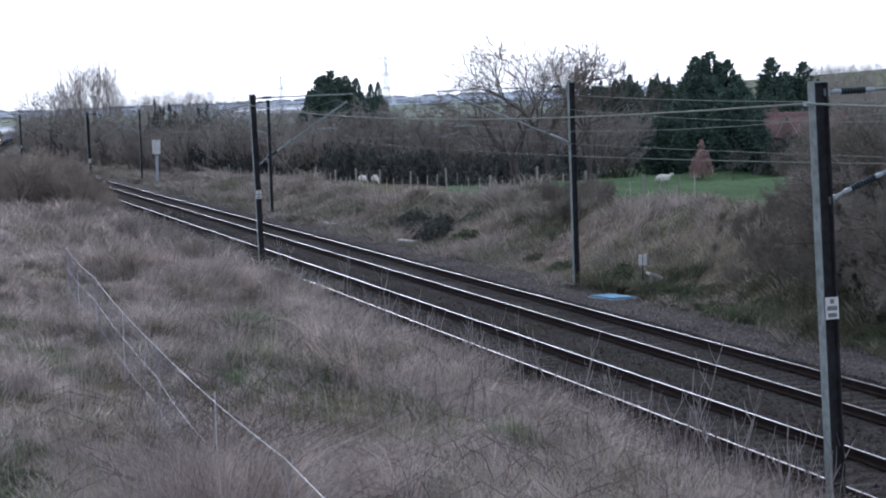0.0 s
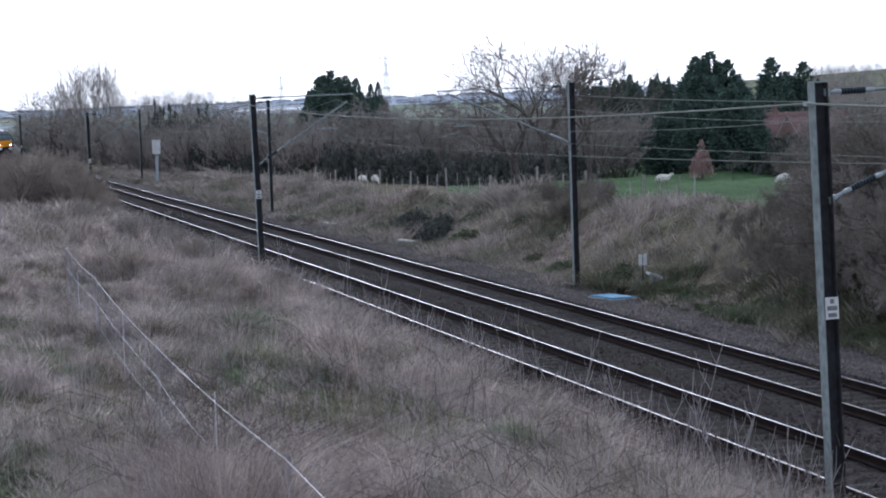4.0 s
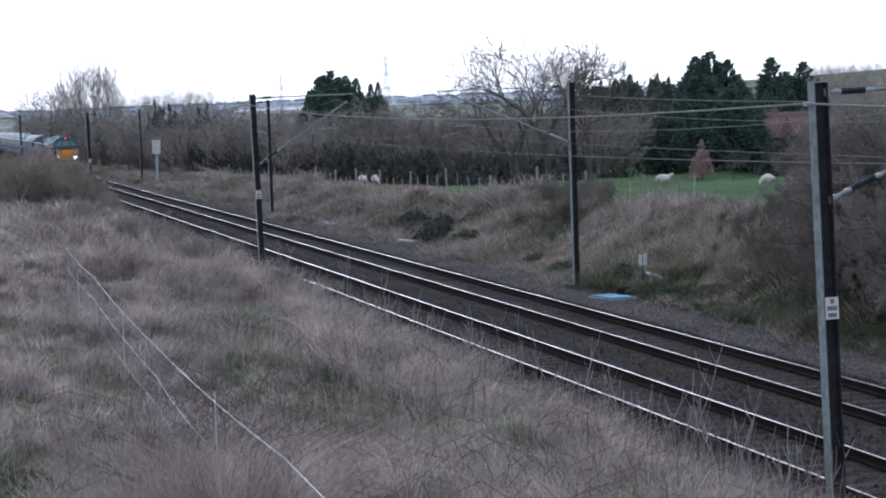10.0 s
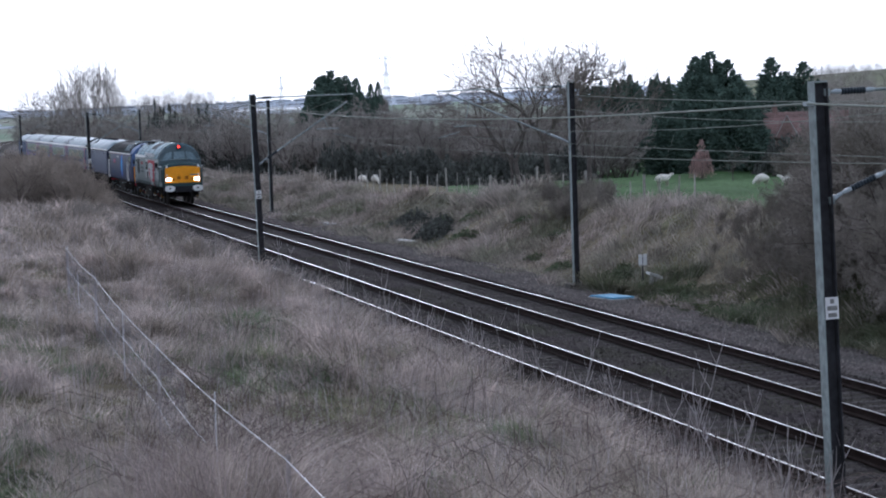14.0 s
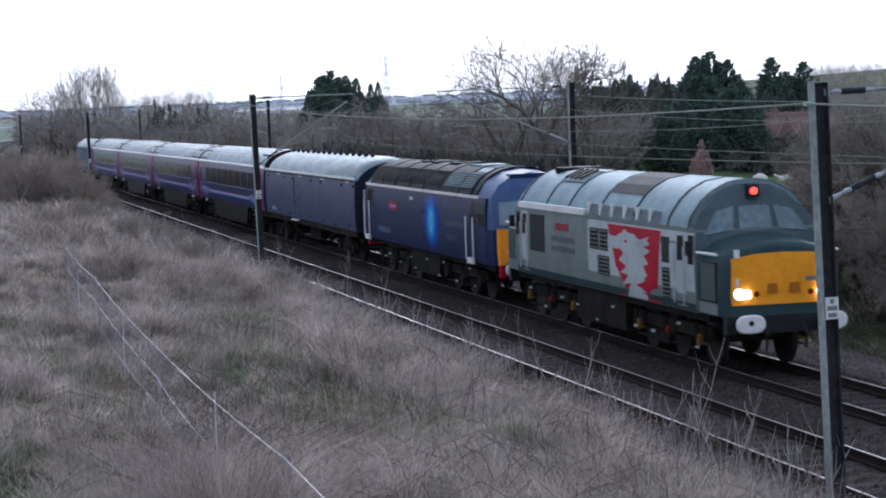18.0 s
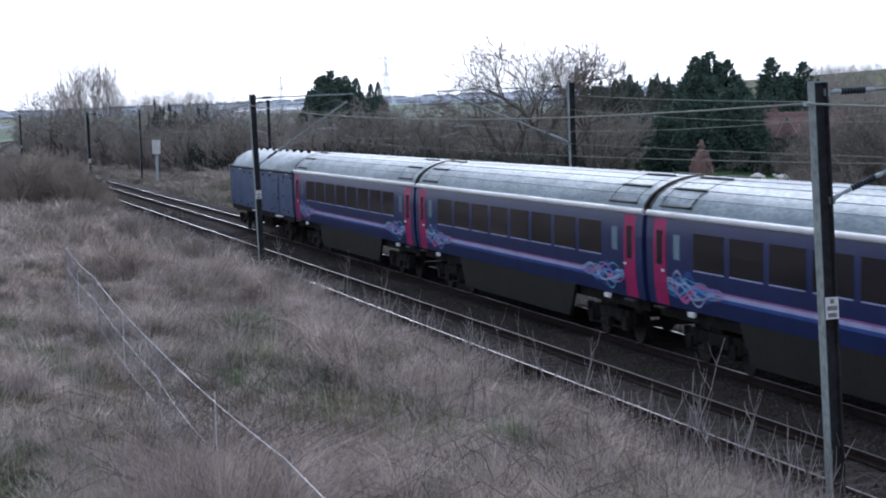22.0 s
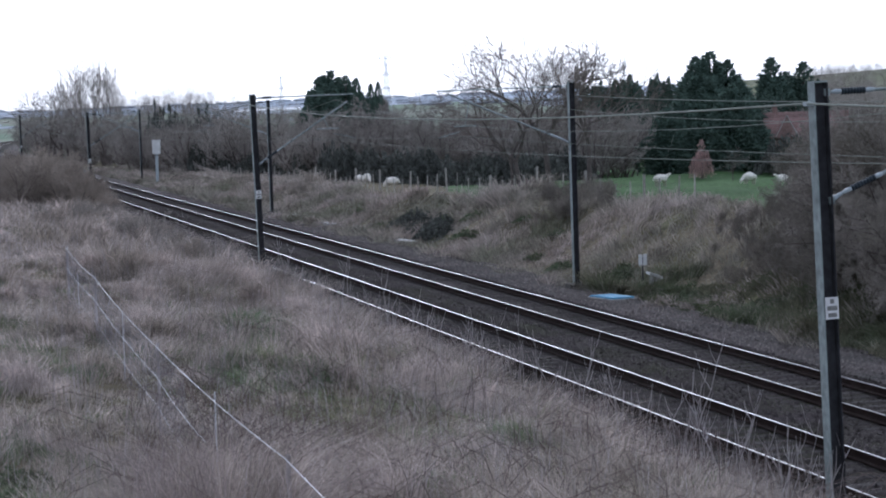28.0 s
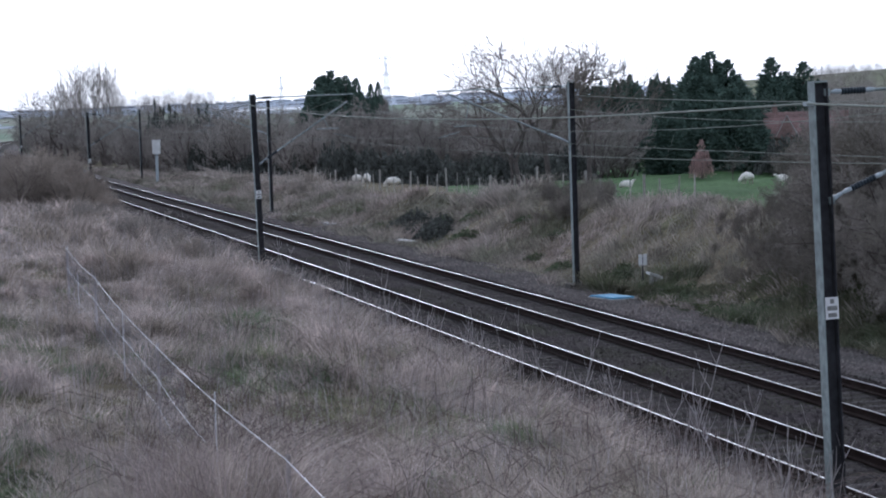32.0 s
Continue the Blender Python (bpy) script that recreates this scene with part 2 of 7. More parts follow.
def bed(name, prof, mat, label):
    """A strip along the line; prof: (offset, height)."""
    st = np.concatenate([np.arange(-880, -260, 10), np.arange(-260, 340, 4)])
    v = []
    for s in st:
        for o, z in prof:
            x, y, t = on_line(s, o)
            v.append((x, y, z))
    n = len(prof)
    i = np.arange(len(st) * n).reshape(len(st), n)
    f = np.stack([i[:-1, :-1], i[1:, :-1], i[1:, 1:], i[:-1, 1:]], -1).reshape(-1, 4)
    return tagged(new(name, arrays(name, np.array(v), f, mat)), label, "track bed", kind="structure")


bed("ballast", [(-6.0, -0.75), (-5.3, -0.33), (-4.9, -0.20), (-2.1, -0.19), (-1.74, -0.24), (-1.4, -0.19), (1.5, -0.20), (2.0, -0.34), (2.6, -0.7)], M_BALLAST, "dark stained stone ballast under two tracks")
bed("cess_path", [(1.9, -0.8), (2.0, -0.345), (3.2, -0.33), (4.3, -0.36), (4.8, -0.9)], M_CESS, "pale gravel walkway beside the far track")


RAIL = [(-0.07, -0.16), (0.07, -0.16), (0.07, -0.145), (0.012, -0.12), (0.012, -0.045), (0.035, -0.03), (0.035, -0.006), (-0.035, -0.006), (-0.035, -0.03), (-0.012, -0.045), (-0.012, -0.12), (-0.07, -0.145)]


def rail(off, parent, head):
    st = list(range(-880, -240, 8)) + list(range(-240, 340, 5))
    web, top = Mesh(), Mesh()
    for mesh, prof in ((web, RAIL), (top, [(-0.017, -0.008), (0.017, -0.008), (0.015, 0.0), (-0.015, 0.0)])):
        n = len(prof)
        v = []
        for s in st:
            for o, z in prof:
                x, y, _ = on_line(s, off + o)
                v.append((x, y, z))
        mesh.add(v, [(i * n + k, i * n + (k + 1) % n, (i + 1) * n + (k + 1) % n, (i + 1) * n + k) for i in range(len(st) - 1) for k in range(n)])
    r = part("rail", web, M_RUST, parent)
    part("rail_head", top, head, r, "worn running surface")


sleeper_mesh = Mesh().add([(sx * w, sy * 1.25, z) for w, z in ((0.14, -0.24), (0.14, -0.195), (0.11, -0.182)) for sx, sy in ((-1, -1), (1, -1), (1, 1), (-1, 1))],
                          [(0, 1, 5, 4), (1, 2, 6, 5), (2, 3, 7, 6), (3, 0, 4, 7), (4, 5, 9, 8), (5, 6, 10, 9), (6, 7, 11, 10), (7, 4, 8, 11), (8, 9, 10, 11)]).data("sleeper", M_SLEEPER)
for off, words in ((0.0, "far running line with worn rails, the near one darker"), (-SPACING, "near running line with the near rail darker, edged by dead grass")):
    track = thing("railway_track", words, "railway track", group="railway tracks", kind="structure")
    # on both tracks the near rail head takes the darker metal
    rail(off - 0.7525, track, M_RAILDARK)
    rail(off + 0.7525, track, M_RAILTOP)
    for k in range(300):
        x, y, t = on_line(-24 - 0.65 * k, off)
        part("sleeper", sleeper_mesh, None, track, at=pose(x, y, 0, 0, 0, math.degrees(t)))


# ---- overhead line equipment ----
def mast(x, y, top, reach, side, number=True, lean=0.0, foot=4.06, rise=0.55):
    """A mast with its cantilever; the strut leaves the mast at height foot and climbs by rise for each metre."""
    _, _, t = on_line(x)
    m = thing("catenary_mast", "grey steel overhead line mast with cantilever and number plate" if number else "dark steel overhead line mast with a long cantilever", "mast", pose(x, y, 0, lean, 0, math.degrees(t)), "overhead line masts")
    w, d = 0.10, 0.085
    # near flange pale, far flange and web dark: light and shade in their colours
    for sy in (-1, 1):
        part("flange", Mesh().span((-w, sy * d - 0.008, -0.9), (w, sy * d + 0.008, top)), M_GALV if sy < 0 else M_DARKSTEEL, m, "weathered galvanised flange, kept pale as the lit face" if sy < 0 else "flange coloured dark as the shaded side")
    part("web", Mesh().span((-0.01, -d + 0.011, -0.9), (0.01, d - 0.011, top - 0.01)), M_DARKSTEEL, m, "web coloured dark for its shaded recess")
    part("cap_plate", Mesh().box((0, 0, top + 0.012), (0.20, 0.18, 0.02)), M_GALV, m)
    part("footing", Mesh().box((0, 0, -0.55), (0.7, 0.7, 0.7), taper=0.85), M_CONC, m, "stained concrete footing")
    if number:
        pl = part("number_plate", Mesh().box((w + 0.012, 0.01, 2.95), (0.012, 0.17, 0.27)), M_WHITE, m, "worn white enamel plate with dark characters")
        part("lettering", Mesh().box((w + 0.021, 0.01, 3.035), (0.004, 0.05, 0.055)).box((w + 0.021, 0.01, 2.95), (0.004, 0.13, 0.055)).box((w + 0.021, 0.01, 2.865), (0.004, 0.11, 0.05)), M_INK, pl)
    s, tip = side, side * reach
    zt = top - 0.12
    lift = lambda q: foot + rise * (q - 0.18)
    end = min(reach + 0.6, 0.18 + (zt - 0.12 - foot) / rise)
    part("top_tube", Mesh().tube([(0, s * 0.68, zt), (0, tip + s * 0.8, zt - 0.03)], 0.02), M_GALV, m)
    part("strut", Mesh().tube([(0, s * 0.76, lift(0.76)), (0, s * end, lift(end))], 0.026), M_GALV, m)
    for a, b, mt, r in (((0.30, zt), (0.62, zt), M_INSUL, 0.045), ((0.38, lift(0.38)), (0.70, lift(0.70)), M_INSUL if s > 0 else M_PORC, 0.042)):
        a, b = Vector((0, s * a[0], a[1])), Vector((0, s * b[0], b[1]))
        k, pts, rad = 8, [], []
        for i in range(k):
            for u, q in ((0.1, 0.75), (0.35, 1.0), (0.65, 0.97), (0.9, 0.75)):
                pts.append(a + (b - a) * (i + u) / k)
                rad.append(r * q)
        ins = part("insulator", Mesh().tube(pts, rad, 10), mt, m, "dark glazed porcelain insulator" if mt is M_INSUL else "pale glazed porcelain insulator", smooth=40)
        e = (b - a).normalized()
        for p, n in ((a, -1), (b, 1)):
            part("end_cap", Mesh().tube([p, p + e * n * 0.06, p + e * n * 0.13], [0.026, 0.034, 0.018], 8), M_PORC, ins, "pale clamped end fitting", smooth=40)
    part("clevis", Mesh().tube([(0, s * 0.10, foot - 0.05), (0, s * 0.16, foot - 0.02), (0, s * 0.25, lift(0.25))], [0.03, 0.035, 0.02], 8), M_PORC, m)
    part("registration_tube", Mesh().tube([(0, tip - s * 0.45, 4.94), (0, tip + s * 0.28, 4.93)], 0.02), M_GALV, m)
    part("drop_rod", Mesh().tube([(0, tip - s * 0.22, lift(min(reach - 0.22, end))), (0, tip - s * 0.06, 4.94)], 0.014), M_GALV, m)
    part("steady_arm", Mesh().tube([(0, tip + s * 0.1, 4.76), (0, tip + s * 0.45, 4.68), (0, tip + s * 0.8, 4.58)], 0.014), M_GALV, m)
    part("wire_clamp", Mesh().box((0, -s * 0.13, top - 0.25), (0.12, 0.10, 0.05)), M_PORC, m, "pale earth wire clamp")
    for z in (foot - 0.05, zt):
        part("bracket", Mesh().box((0, s * 0.10, z), (0.14, 0.06, 0.09)), M_GALV, m)
    return m


M_CONC = material("footing_concrete", (0.12, 0.11, 0.10), 0.9, scale=2, fine=20, bump=0.3)
NEAR = [(-26.2, 10.97, 5.70), (-73.2, 11.03, 6.16), (-143.6, 11.12, 5.95), (-238.0, 11.55, 6.15)]
FAR = [(-8.0, 20.6, 6.2), (-70.0, 20.6, 6.2), (-133.2, 20.75, 6.3), (-207.2, 20.6, 6.2), (-345.0, 19.75, 6.2)]
for (x, y, top), lean, foot, rise in zip(NEAR, (1.35, 1.2, 0.6, 0.5), (4.31, 3.98, 3.95, 4.0), (0.38, 0.62, 0.6, 0.6)):
    mast(x, y, top, 2.5, 1, lean=lean, foot=foot, rise=rise)
for x, y, top in FAR:
    mast(x, y, top, 3.55, -1, number=False, foot=4.35, rise=0.42)


def sagging(a, b, sag, n=14):
    a, b = Vector(a), Vector(b)
    return [a.lerp(b, i / n) - Vector((0, 0, 4 * sag * (i / n) * (1 - i / n))) for i in range(n + 1)]


def wire_run(name, pts, sag, r, label):
    w = Mesh()
    for a, b in zip(pts[:-1], pts[1:]):
        w.tube(sagging(a, b, sag * (Vector(b) - Vector(a)).length / 50), r, 5)
    return lone(name, w, M_WIRE, label, "wire", smooth=60)


wire_run("earth_wire", [(30, 10.85, 5.5), (-26.2, 10.68, 5.45), (-73.2, 10.75, 5.84), (-143.6, 10.95, 5.84), (-238, 11.4, 5.9)], 0.34, 0.014, "thin grey earth wire slung between the near masts")
wire_run("earth_wire", [(-8, 20.75, 5.75), (-70, 20.75, 5.78), (-133.2, 20.9, 5.9), (-207.2, 20.75, 5.8), (-345, 19.9, 5.8)], 0.36, 0.010, "thin grey earth wire slung between the far masts")
for tips, side in ((NEAR, 13.5), (FAR, 17.0)):
    hang, low = [], []
    for x, y, top in tips:
        yy = float(line_y(x)) - (SPACING if side < 15 else 0)
        hang.append((x, yy + 0.15, top - 0.25))
        low.append((x, yy + (0.2 if len(low) % 2 else -0.2), 4.60))
    if side < 15:
        hang.insert(0, (35, 13.6, 5.5)), low.insert(0, (35, 13.4, 4.6))
    wire_run("messenger_wire", hang, 0.75, 0.006, "thin sagging messenger wire over the track")
    wire_run("contact_wire", low, 0.16, 0.006, "taut contact wire over the track")
    drop = Mesh()
    for (a, b), (c, d) in zip(zip(hang[:-1], hang[1:]), zip(low[:-1], low[1:])):
        n = 14
        up, dn = sagging(a, b, 0.75 * (Vector(b) - Vector(a)).length / 50), sagging(c, d, 0.16 * (Vector(d) - Vector(c)).length / 50)
        for k in range(2, n - 1, 2):
            drop.tube([up[k], dn[k]], 0.002, 3)
    lone("dropper_wires", drop, M_WIRE, "short vertical dropper wires between messenger and contact wire", "wire", kind="stuff")


# ---- plants ----
def twigs(seed, height, spread, levels, kids, trunk, tilt=0.55, thin=0.55, up=0.35, first=0.25, n0=5, minr=0.011, stems=1, share=0.6):
    """A bare branching plant: wood in two meshes, the thick limbs and the twigs."""
    rnd = random.Random(seed)
    limb, twig = Mesh(), Mesh()

    def grow(p, d, length, r, level):
        last = level >= levels
        n = 1 if last else (4 if level == 0 else (3 if level == 1 else 2))
        pts, q, dd = [p], p, d
        for i in range(n):
            dd = (dd + Vector((rnd.uniform(-1, 1), rnd.uniform(-1, 1), rnd.uniform(-0.6, 1) * up + 0.05)) * (0.16 + 0.06 * level)).normalized()
            q = q + dd * length / n
            pts.append(q)
        if last:
            a = dd.cross(Vector((0.3, 0.8, 0.5))).normalized() * r
            b = dd.cross(a)
            twig.add([p + a, p - a * 0.5 + b * 0.87, p - a * 0.5 - b * 0.87, q], [(0, 1, 3), (1, 2, 3), (2, 0, 3)])
            return
        end = max(r * 0.45, minr * 0.7)
        rad = [r + (end - r) * i / n for i in range(n + 1)]
        (limb if level < 2 else twig).tube(pts, rad, n0 if level < 2 else 3, cap=False)
        k = kids[level]
        for j in range(k):
            f = first + (1 - first) * (j + rnd.random()) / k if level == 0 else 0.15 + 0.85 * (j + rnd.random()) / k
            x = min(int(f * n), n - 1)
            b = pts[x].lerp(pts[x + 1], f * n - x)
            az = rnd.uniform(0, 2 * math.pi)
            side = dd.cross(Vector((math.cos(az), math.sin(az), 0.3))).normalized()
            a = tilt * rnd.uniform(0.7, 1.5)
            nd = (dd * math.cos(a) + side * math.sin(a)).normalized()
            grow(b, nd, length * spread * rnd.uniform(0.6, 1.1) * (1.15 - 0.5 * f if level == 0 else 1), max(rad[x] * thin, minr), level + 1)

    for s in range(stems):
        a = rnd.uniform(0, 6.28)
        o = Vector((math.cos(a), math.sin(a), 0)) * (0.0 if stems == 1 else rnd.uniform(0.1, 0.9))
        d = Vector((0, 0, 1)) if stems == 1 else Vector((math.cos(a) * rnd.uniform(0.1, 0.7), math.sin(a) * rnd.uniform(0.1, 0.7), 1)).normalized()
        grow(o, d, height * (share if stems == 1 else rnd.uniform(0.4, 0.7)), trunk, 0)
    return limb, twig


def ground_at(x, y, sink=0.05):
    return Vector((x, y, float(land(x, y)) - sink))


def from_view(col, dist):
    """A spot on the ground at a bearing, given on a scale of 1568 across the view, and a distance."""
    a = radians(13.0874) + math.atan((col - 784) / 4059.8)
    return -dist * math.cos(a), dist * math.sin(a)


def plant(name, meshes, mats, label, category, x, y, turn, scale, group="", names=("trunk", "crown"), sz=None):
    z = ground_at(x, y)
    ob = thing(name, label, category, pose(z.x, z.y, z.z, 0, 0, turn) @ Matrix.Diagonal((scale, scale, sz or scale, 1)), group)
    for n, me, mt in zip(names, meshes, mats):
        part(n, me, mt, ob)
    return ob


def mesh_pair(pair, tag, mat=None):
    return pair[0].data(tag + "_limbs", M_BARK, 50), pair[1].data(tag + "_twigs", mat or M_TWIG)


def forked(seed, first, trunk, levels, angle, up, shrink=0.78, thin=0.66, lean=(0.0, 0.0), forks=2, spray=4, bare=0.9):
    """A leafless tree that forks again and again into crooked limbs and ends in sprays of twigs."""
    rnd = random.Random(seed)
    limb, twig = Mesh(), Mesh()
    reach = []

    def grow(p, d, length, r, level):
        n = 3 if level < 3 else 2
        pts, q = [p], p
        for i in range(n):
            d = (d + Vector((rnd.uniform(-1, 1), rnd.uniform(-1, 1), rnd.uniform(-0.7, 0.9))) * (0.15 if level else 0.06)).normalized()
            q = q + d * length / n
            pts.append(q)
        reach.append(q.z)
        rad = [r * (1 - (1 - thin) * 0.8 * i / n) for i in range(n + 1)]
        (limb if level < 3 else twig).tube(pts, rad, 7 if level < 2 else (5 if level < 3 else 3), cap=False)
        if level == levels:
            for k in range(spray):
                v = (d + Vector((rnd.uniform(-1, 1), rnd.uniform(-1, 1), rnd.uniform(-0.5, 1.0))) * 0.75).normalized()
                b = pts[rnd.randrange(n) + 1]
                a = v.cross(Vector((0.3, 0.8, 0.5))).normalized() * r * 0.55
                c = v.cross(a)
                twig.add([b + a, b - a * 0.5 + c * 0.87, b - a * 0.5 - c * 0.87, b + v * length * rnd.uniform(0.5, 1.0)], [(0, 1, 3), (1, 2, 3), (2, 0, 3)])
            return
        kids = [(q, 1.0)] * forks + ([(pts[1 + rnd.randrange(n - 1)], 0.8)] if level and rnd.random() < bare else [])
        turn = rnd.uniform(0, 6.28)
        for k, (at, f) in enumerate(kids):
            az = turn + 6.28 * k / len(kids) + rnd.uniform(-0.5, 0.5)
            u = d.cross(Vector((0.21, 0.37, 0.9))).normalized()
            w = d.cross(u)
            a = radians(angle) * rnd.uniform(0.55, 1.35)
            nd = d * math.cos(a) + (u * math.cos(az) + w * math.sin(az)) * math.sin(a) + Vector((lean[0], lean[1], up))
            grow(at, nd.normalized(), length * shrink * f * rnd.uniform(0.75, 1.15), r * thin * (1.0 if f == 1 else 0.75), level + 1)

    grow(Vector((0, 0, 0)), Vector((lean[0], lean[1], 1)).normalized(), first, trunk, 0)
    return limb, twig, sorted(reach)[int(0.985 * len(reach))]


def forked_pair(tag, mat, *args, **kw):
    limb, twig, high = forked(*args, **kw)
    return (limb.data(tag + "_limbs", M_BARK, 50), twig.data(tag + "_twigs", mat)), high


def row_top(col, dist, row, g):
    """Height over the ground g of what shows at a row, on the same scale as the columns, at a distance."""
    return 5.56 + (216.07 - col / 1568 * 53.24 - row) / 4060 * dist - g


def tree_to(pair, label, col, dist, row, turn, group=""):
    """A forked tree scaled so that its top shows at a row."""
    x, y = from_view(col, dist)
    return plant("bare_tree", pair[0], (None, None), label, "tree", x, y, turn, row_top(col, dist, row, float(land(x, y))) / pair[1], group)


# the large bare tree behind the fence: two trunks from one foot
oak = [forked_pair("oak", M_TWIGDARK, 211, 1.4, 0.115, 8, 34, 0.08, 0.82, 0.68, (0.07, 0.07), 2, 7, 0.55), forked_pair("oak", M_TWIGDARK, 229, 1.7, 0.10, 8, 33, 0.10, 0.81, 0.68, (-0.04, 0.05), 2, 7, 0.5), forked_pair("oak", M_TWIGDARK, 244, 1.5, 0.095, 7, 37, 0.08, 0.83, 0.68, (0.0, 0.04), 2, 7, 0.8)]
tree_to(oak[0], "large leafless spreading tree with a forked trunk behind the fence", 926, 116, 76, 180)
tree_to(oak[1], "leafless spreading tree sharing the foot of the large one", 912, 116.3, 92, 195)
tree_to(oak[1], "leafless spreading tree crowding the large one", 1016, 121, 80, 250)
tree_to(oak[2], "leafless tree leaning beside the large one", 1046, 128, 100, 80)
tree_to(oak[2], "leafless tree leaning beside the large one", 978, 124, 74, 190)

ash = [forked_pair("ash", M_TWIG, 311 + 7 * k, 2.4, 0.13, 7, 23, 0.26, 0.84, 0.64, (0.0, 0.0), 2, 3, 0.5) for k in range(3)]
round_tree = [forked_pair("round", M_TWIG, 341 + 7 * k, 1.6, 0.12, 7, 34, 0.06, 0.83, 0.65, (0.0, 0.0), 2, 4, 0.6) for k in range(2)]
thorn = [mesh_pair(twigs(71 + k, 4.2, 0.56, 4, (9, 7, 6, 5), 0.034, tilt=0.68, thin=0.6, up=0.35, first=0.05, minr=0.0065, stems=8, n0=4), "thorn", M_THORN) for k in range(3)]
black = [(a, b.copy()) for a, b in thorn]
for _, b in black:
    b.materials[0] = M_BLACKTHORN
scrub = [mesh_pair(twigs(51 + k, 4.2, 0.52, 4, (7, 6, 5, 4), 0.035, tilt=0.55, thin=0.6, up=0.5, first=0.12, minr=0.007, stems=6, n0=4), "scrub") for k in range(4)]
rnd = random.Random(5)
# far group of tall bare trees by the bend, and the thinner row beside it
for col, dist, k, row in ((140, 332, 0, 110), (158, 336, 1, 104), (176, 328, 2, 107), (196, 334, 0, 106), (210, 330, 1, 115), (150, 345, 2, 113), (186, 342, 1, 109), (166, 350, 0, 108), (203, 346, 2, 114)):
    tree_to(ash[k], "tall slender leafless tree beside the bend", col, dist, row, rnd.uniform(0, 360), "bare trees by the bend")
for col, dist, k, row in ((74, 332, 0, 166), (88, 338, 1, 158), (104, 330, 0, 152), (118, 336, 1, 156), (96, 342, 1, 160), (128, 326, 0, 165), (226, 330, 0, 172), (112, 320, 0, 178)):
    tree_to(round_tree[k], "round-headed leafless tree beside the bend", col, dist, row, rnd.uniform(0, 360), "bare trees by the bend")
for i in range(40):
    col = 218 + i * 8.4 + rnd.uniform(-5, 5)
    row = np.interp(col, [215, 260, 300, 350, 390, 440, 475, 520, 560], [170, 158, 160, 155, 165, 178, 172, 178, 178]) + rnd.uniform(-3, 14)
    tree_to(ash[i % 3], "slender leafless hedgerow tree", col, rnd.uniform(300, 360), row, rnd.uniform(0, 360), "hedgerow trees")
for i in range(34):
    col = 688 + i * 26 + rnd.uniform(-12, 12)
    row = np.interp(col, [690, 720, 745, 765, 785, 820, 860, 1100, 1200, 1450, 1568], [178, 175, 160, 148, 165, 180, 195, 195, 190, 175, 170]) + rnd.uniform(-3, 14)
    tree_to((ash + round_tree)[i % 5], "slender leafless hedgerow tree", col, rnd.uniform(195, 240), row, rnd.uniform(0, 360), "hedgerow trees")

# thickets
def thicket(cols, dists, n, scales, label, group):
    for i in range(n):
        col = cols[0] + (cols[1] - cols[0]) * (i + rnd.random()) / n
        u = (col - cols[0]) / (cols[1] - cols[0])
        d = dists[0] + (dists[1] - dists[0]) * u + rnd.uniform(-dists[2], dists[2])
        far = max(d, (24.5 + 2 * rnd.random()) / math.sin(radians(13.0874) + math.atan((col - 784) / 4059.8)))
        plant("bare_bush", scrub[rnd.randrange(4)], (None, None), label, "bush", *from_view(col, far), rnd.uniform(0, 360), rnd.uniform(*scales) * far / d, group, ("stem_clump", "twig_clump"))


thicket((180, 560), (262, 205, 14), 46, (1.3, 2.0), "dense leafless scrub behind the railway", "scrub beyond the line")
thicket((540, 1120), (190, 172, 9), 58, (1.4, 2.0), "dense leafless hedge behind the pasture", "hedge behind the pasture")
thicket((1080, 1345), (200, 192, 8), 20, (1.1, 1.6), "dense leafless hedge behind the pasture", "hedge behind the pasture")
thicket((1350, 1580), (212, 205, 6), 18, (1.0, 1.4), "dense leafless hedge behind the house", "hedge behind the house")
thicket((1462, 1580), (168, 160, 8), 12, (1.0, 1.5), "dense leafless hedge beside the house", "hedge behind the house")
thicket((62, 200), (292, 270, 12), 22, (1.3, 1.9), "leafless scrub beside the far bend", "scrub by the bend")
for i in range(46):
    col = 200 * (i + rnd.random()) / 46 - 8
    d = rnd.uniform(112, 165) if col < 130 else rnd.uniform(112, 136)
    high = 5.4 - (np.interp(col, [0, 60, 110, 160, 195], [262, 248, 256, 294, 326]) - 213) / 4060 * d - 1.0
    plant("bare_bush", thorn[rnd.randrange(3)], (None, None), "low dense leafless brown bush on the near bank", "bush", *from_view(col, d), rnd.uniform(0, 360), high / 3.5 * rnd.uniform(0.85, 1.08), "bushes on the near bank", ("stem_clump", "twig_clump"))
for i in range(34):
    px = -50 - 72 * (i + rnd.random()) / 34
    plant("bare_bush", scrub[rnd.randrange(4)], (None, None), "straggly leafless sapling clump on the near bank", "bush", px, rnd.uniform(9.2, 10.5) if i % 3 or px > -80 else rnd.uniform(5.0, 9.0), rnd.uniform(0, 360), rnd.uniform(0.2, 0.33), "saplings on the near bank", ("stem_clump", "twig_clump"))
for i in range(16):
    plant("bare_bush", scrub[rnd.randrange(4)], (None, None), "straggly leafless sapling clump on the near bank", "bush", rnd.uniform(-102, -66), rnd.uniform(7.2, 9.6), rnd.uniform(0, 360), rnd.uniform(0.24, 0.36), "saplings on the near bank", ("stem_clump", "twig_clump"))
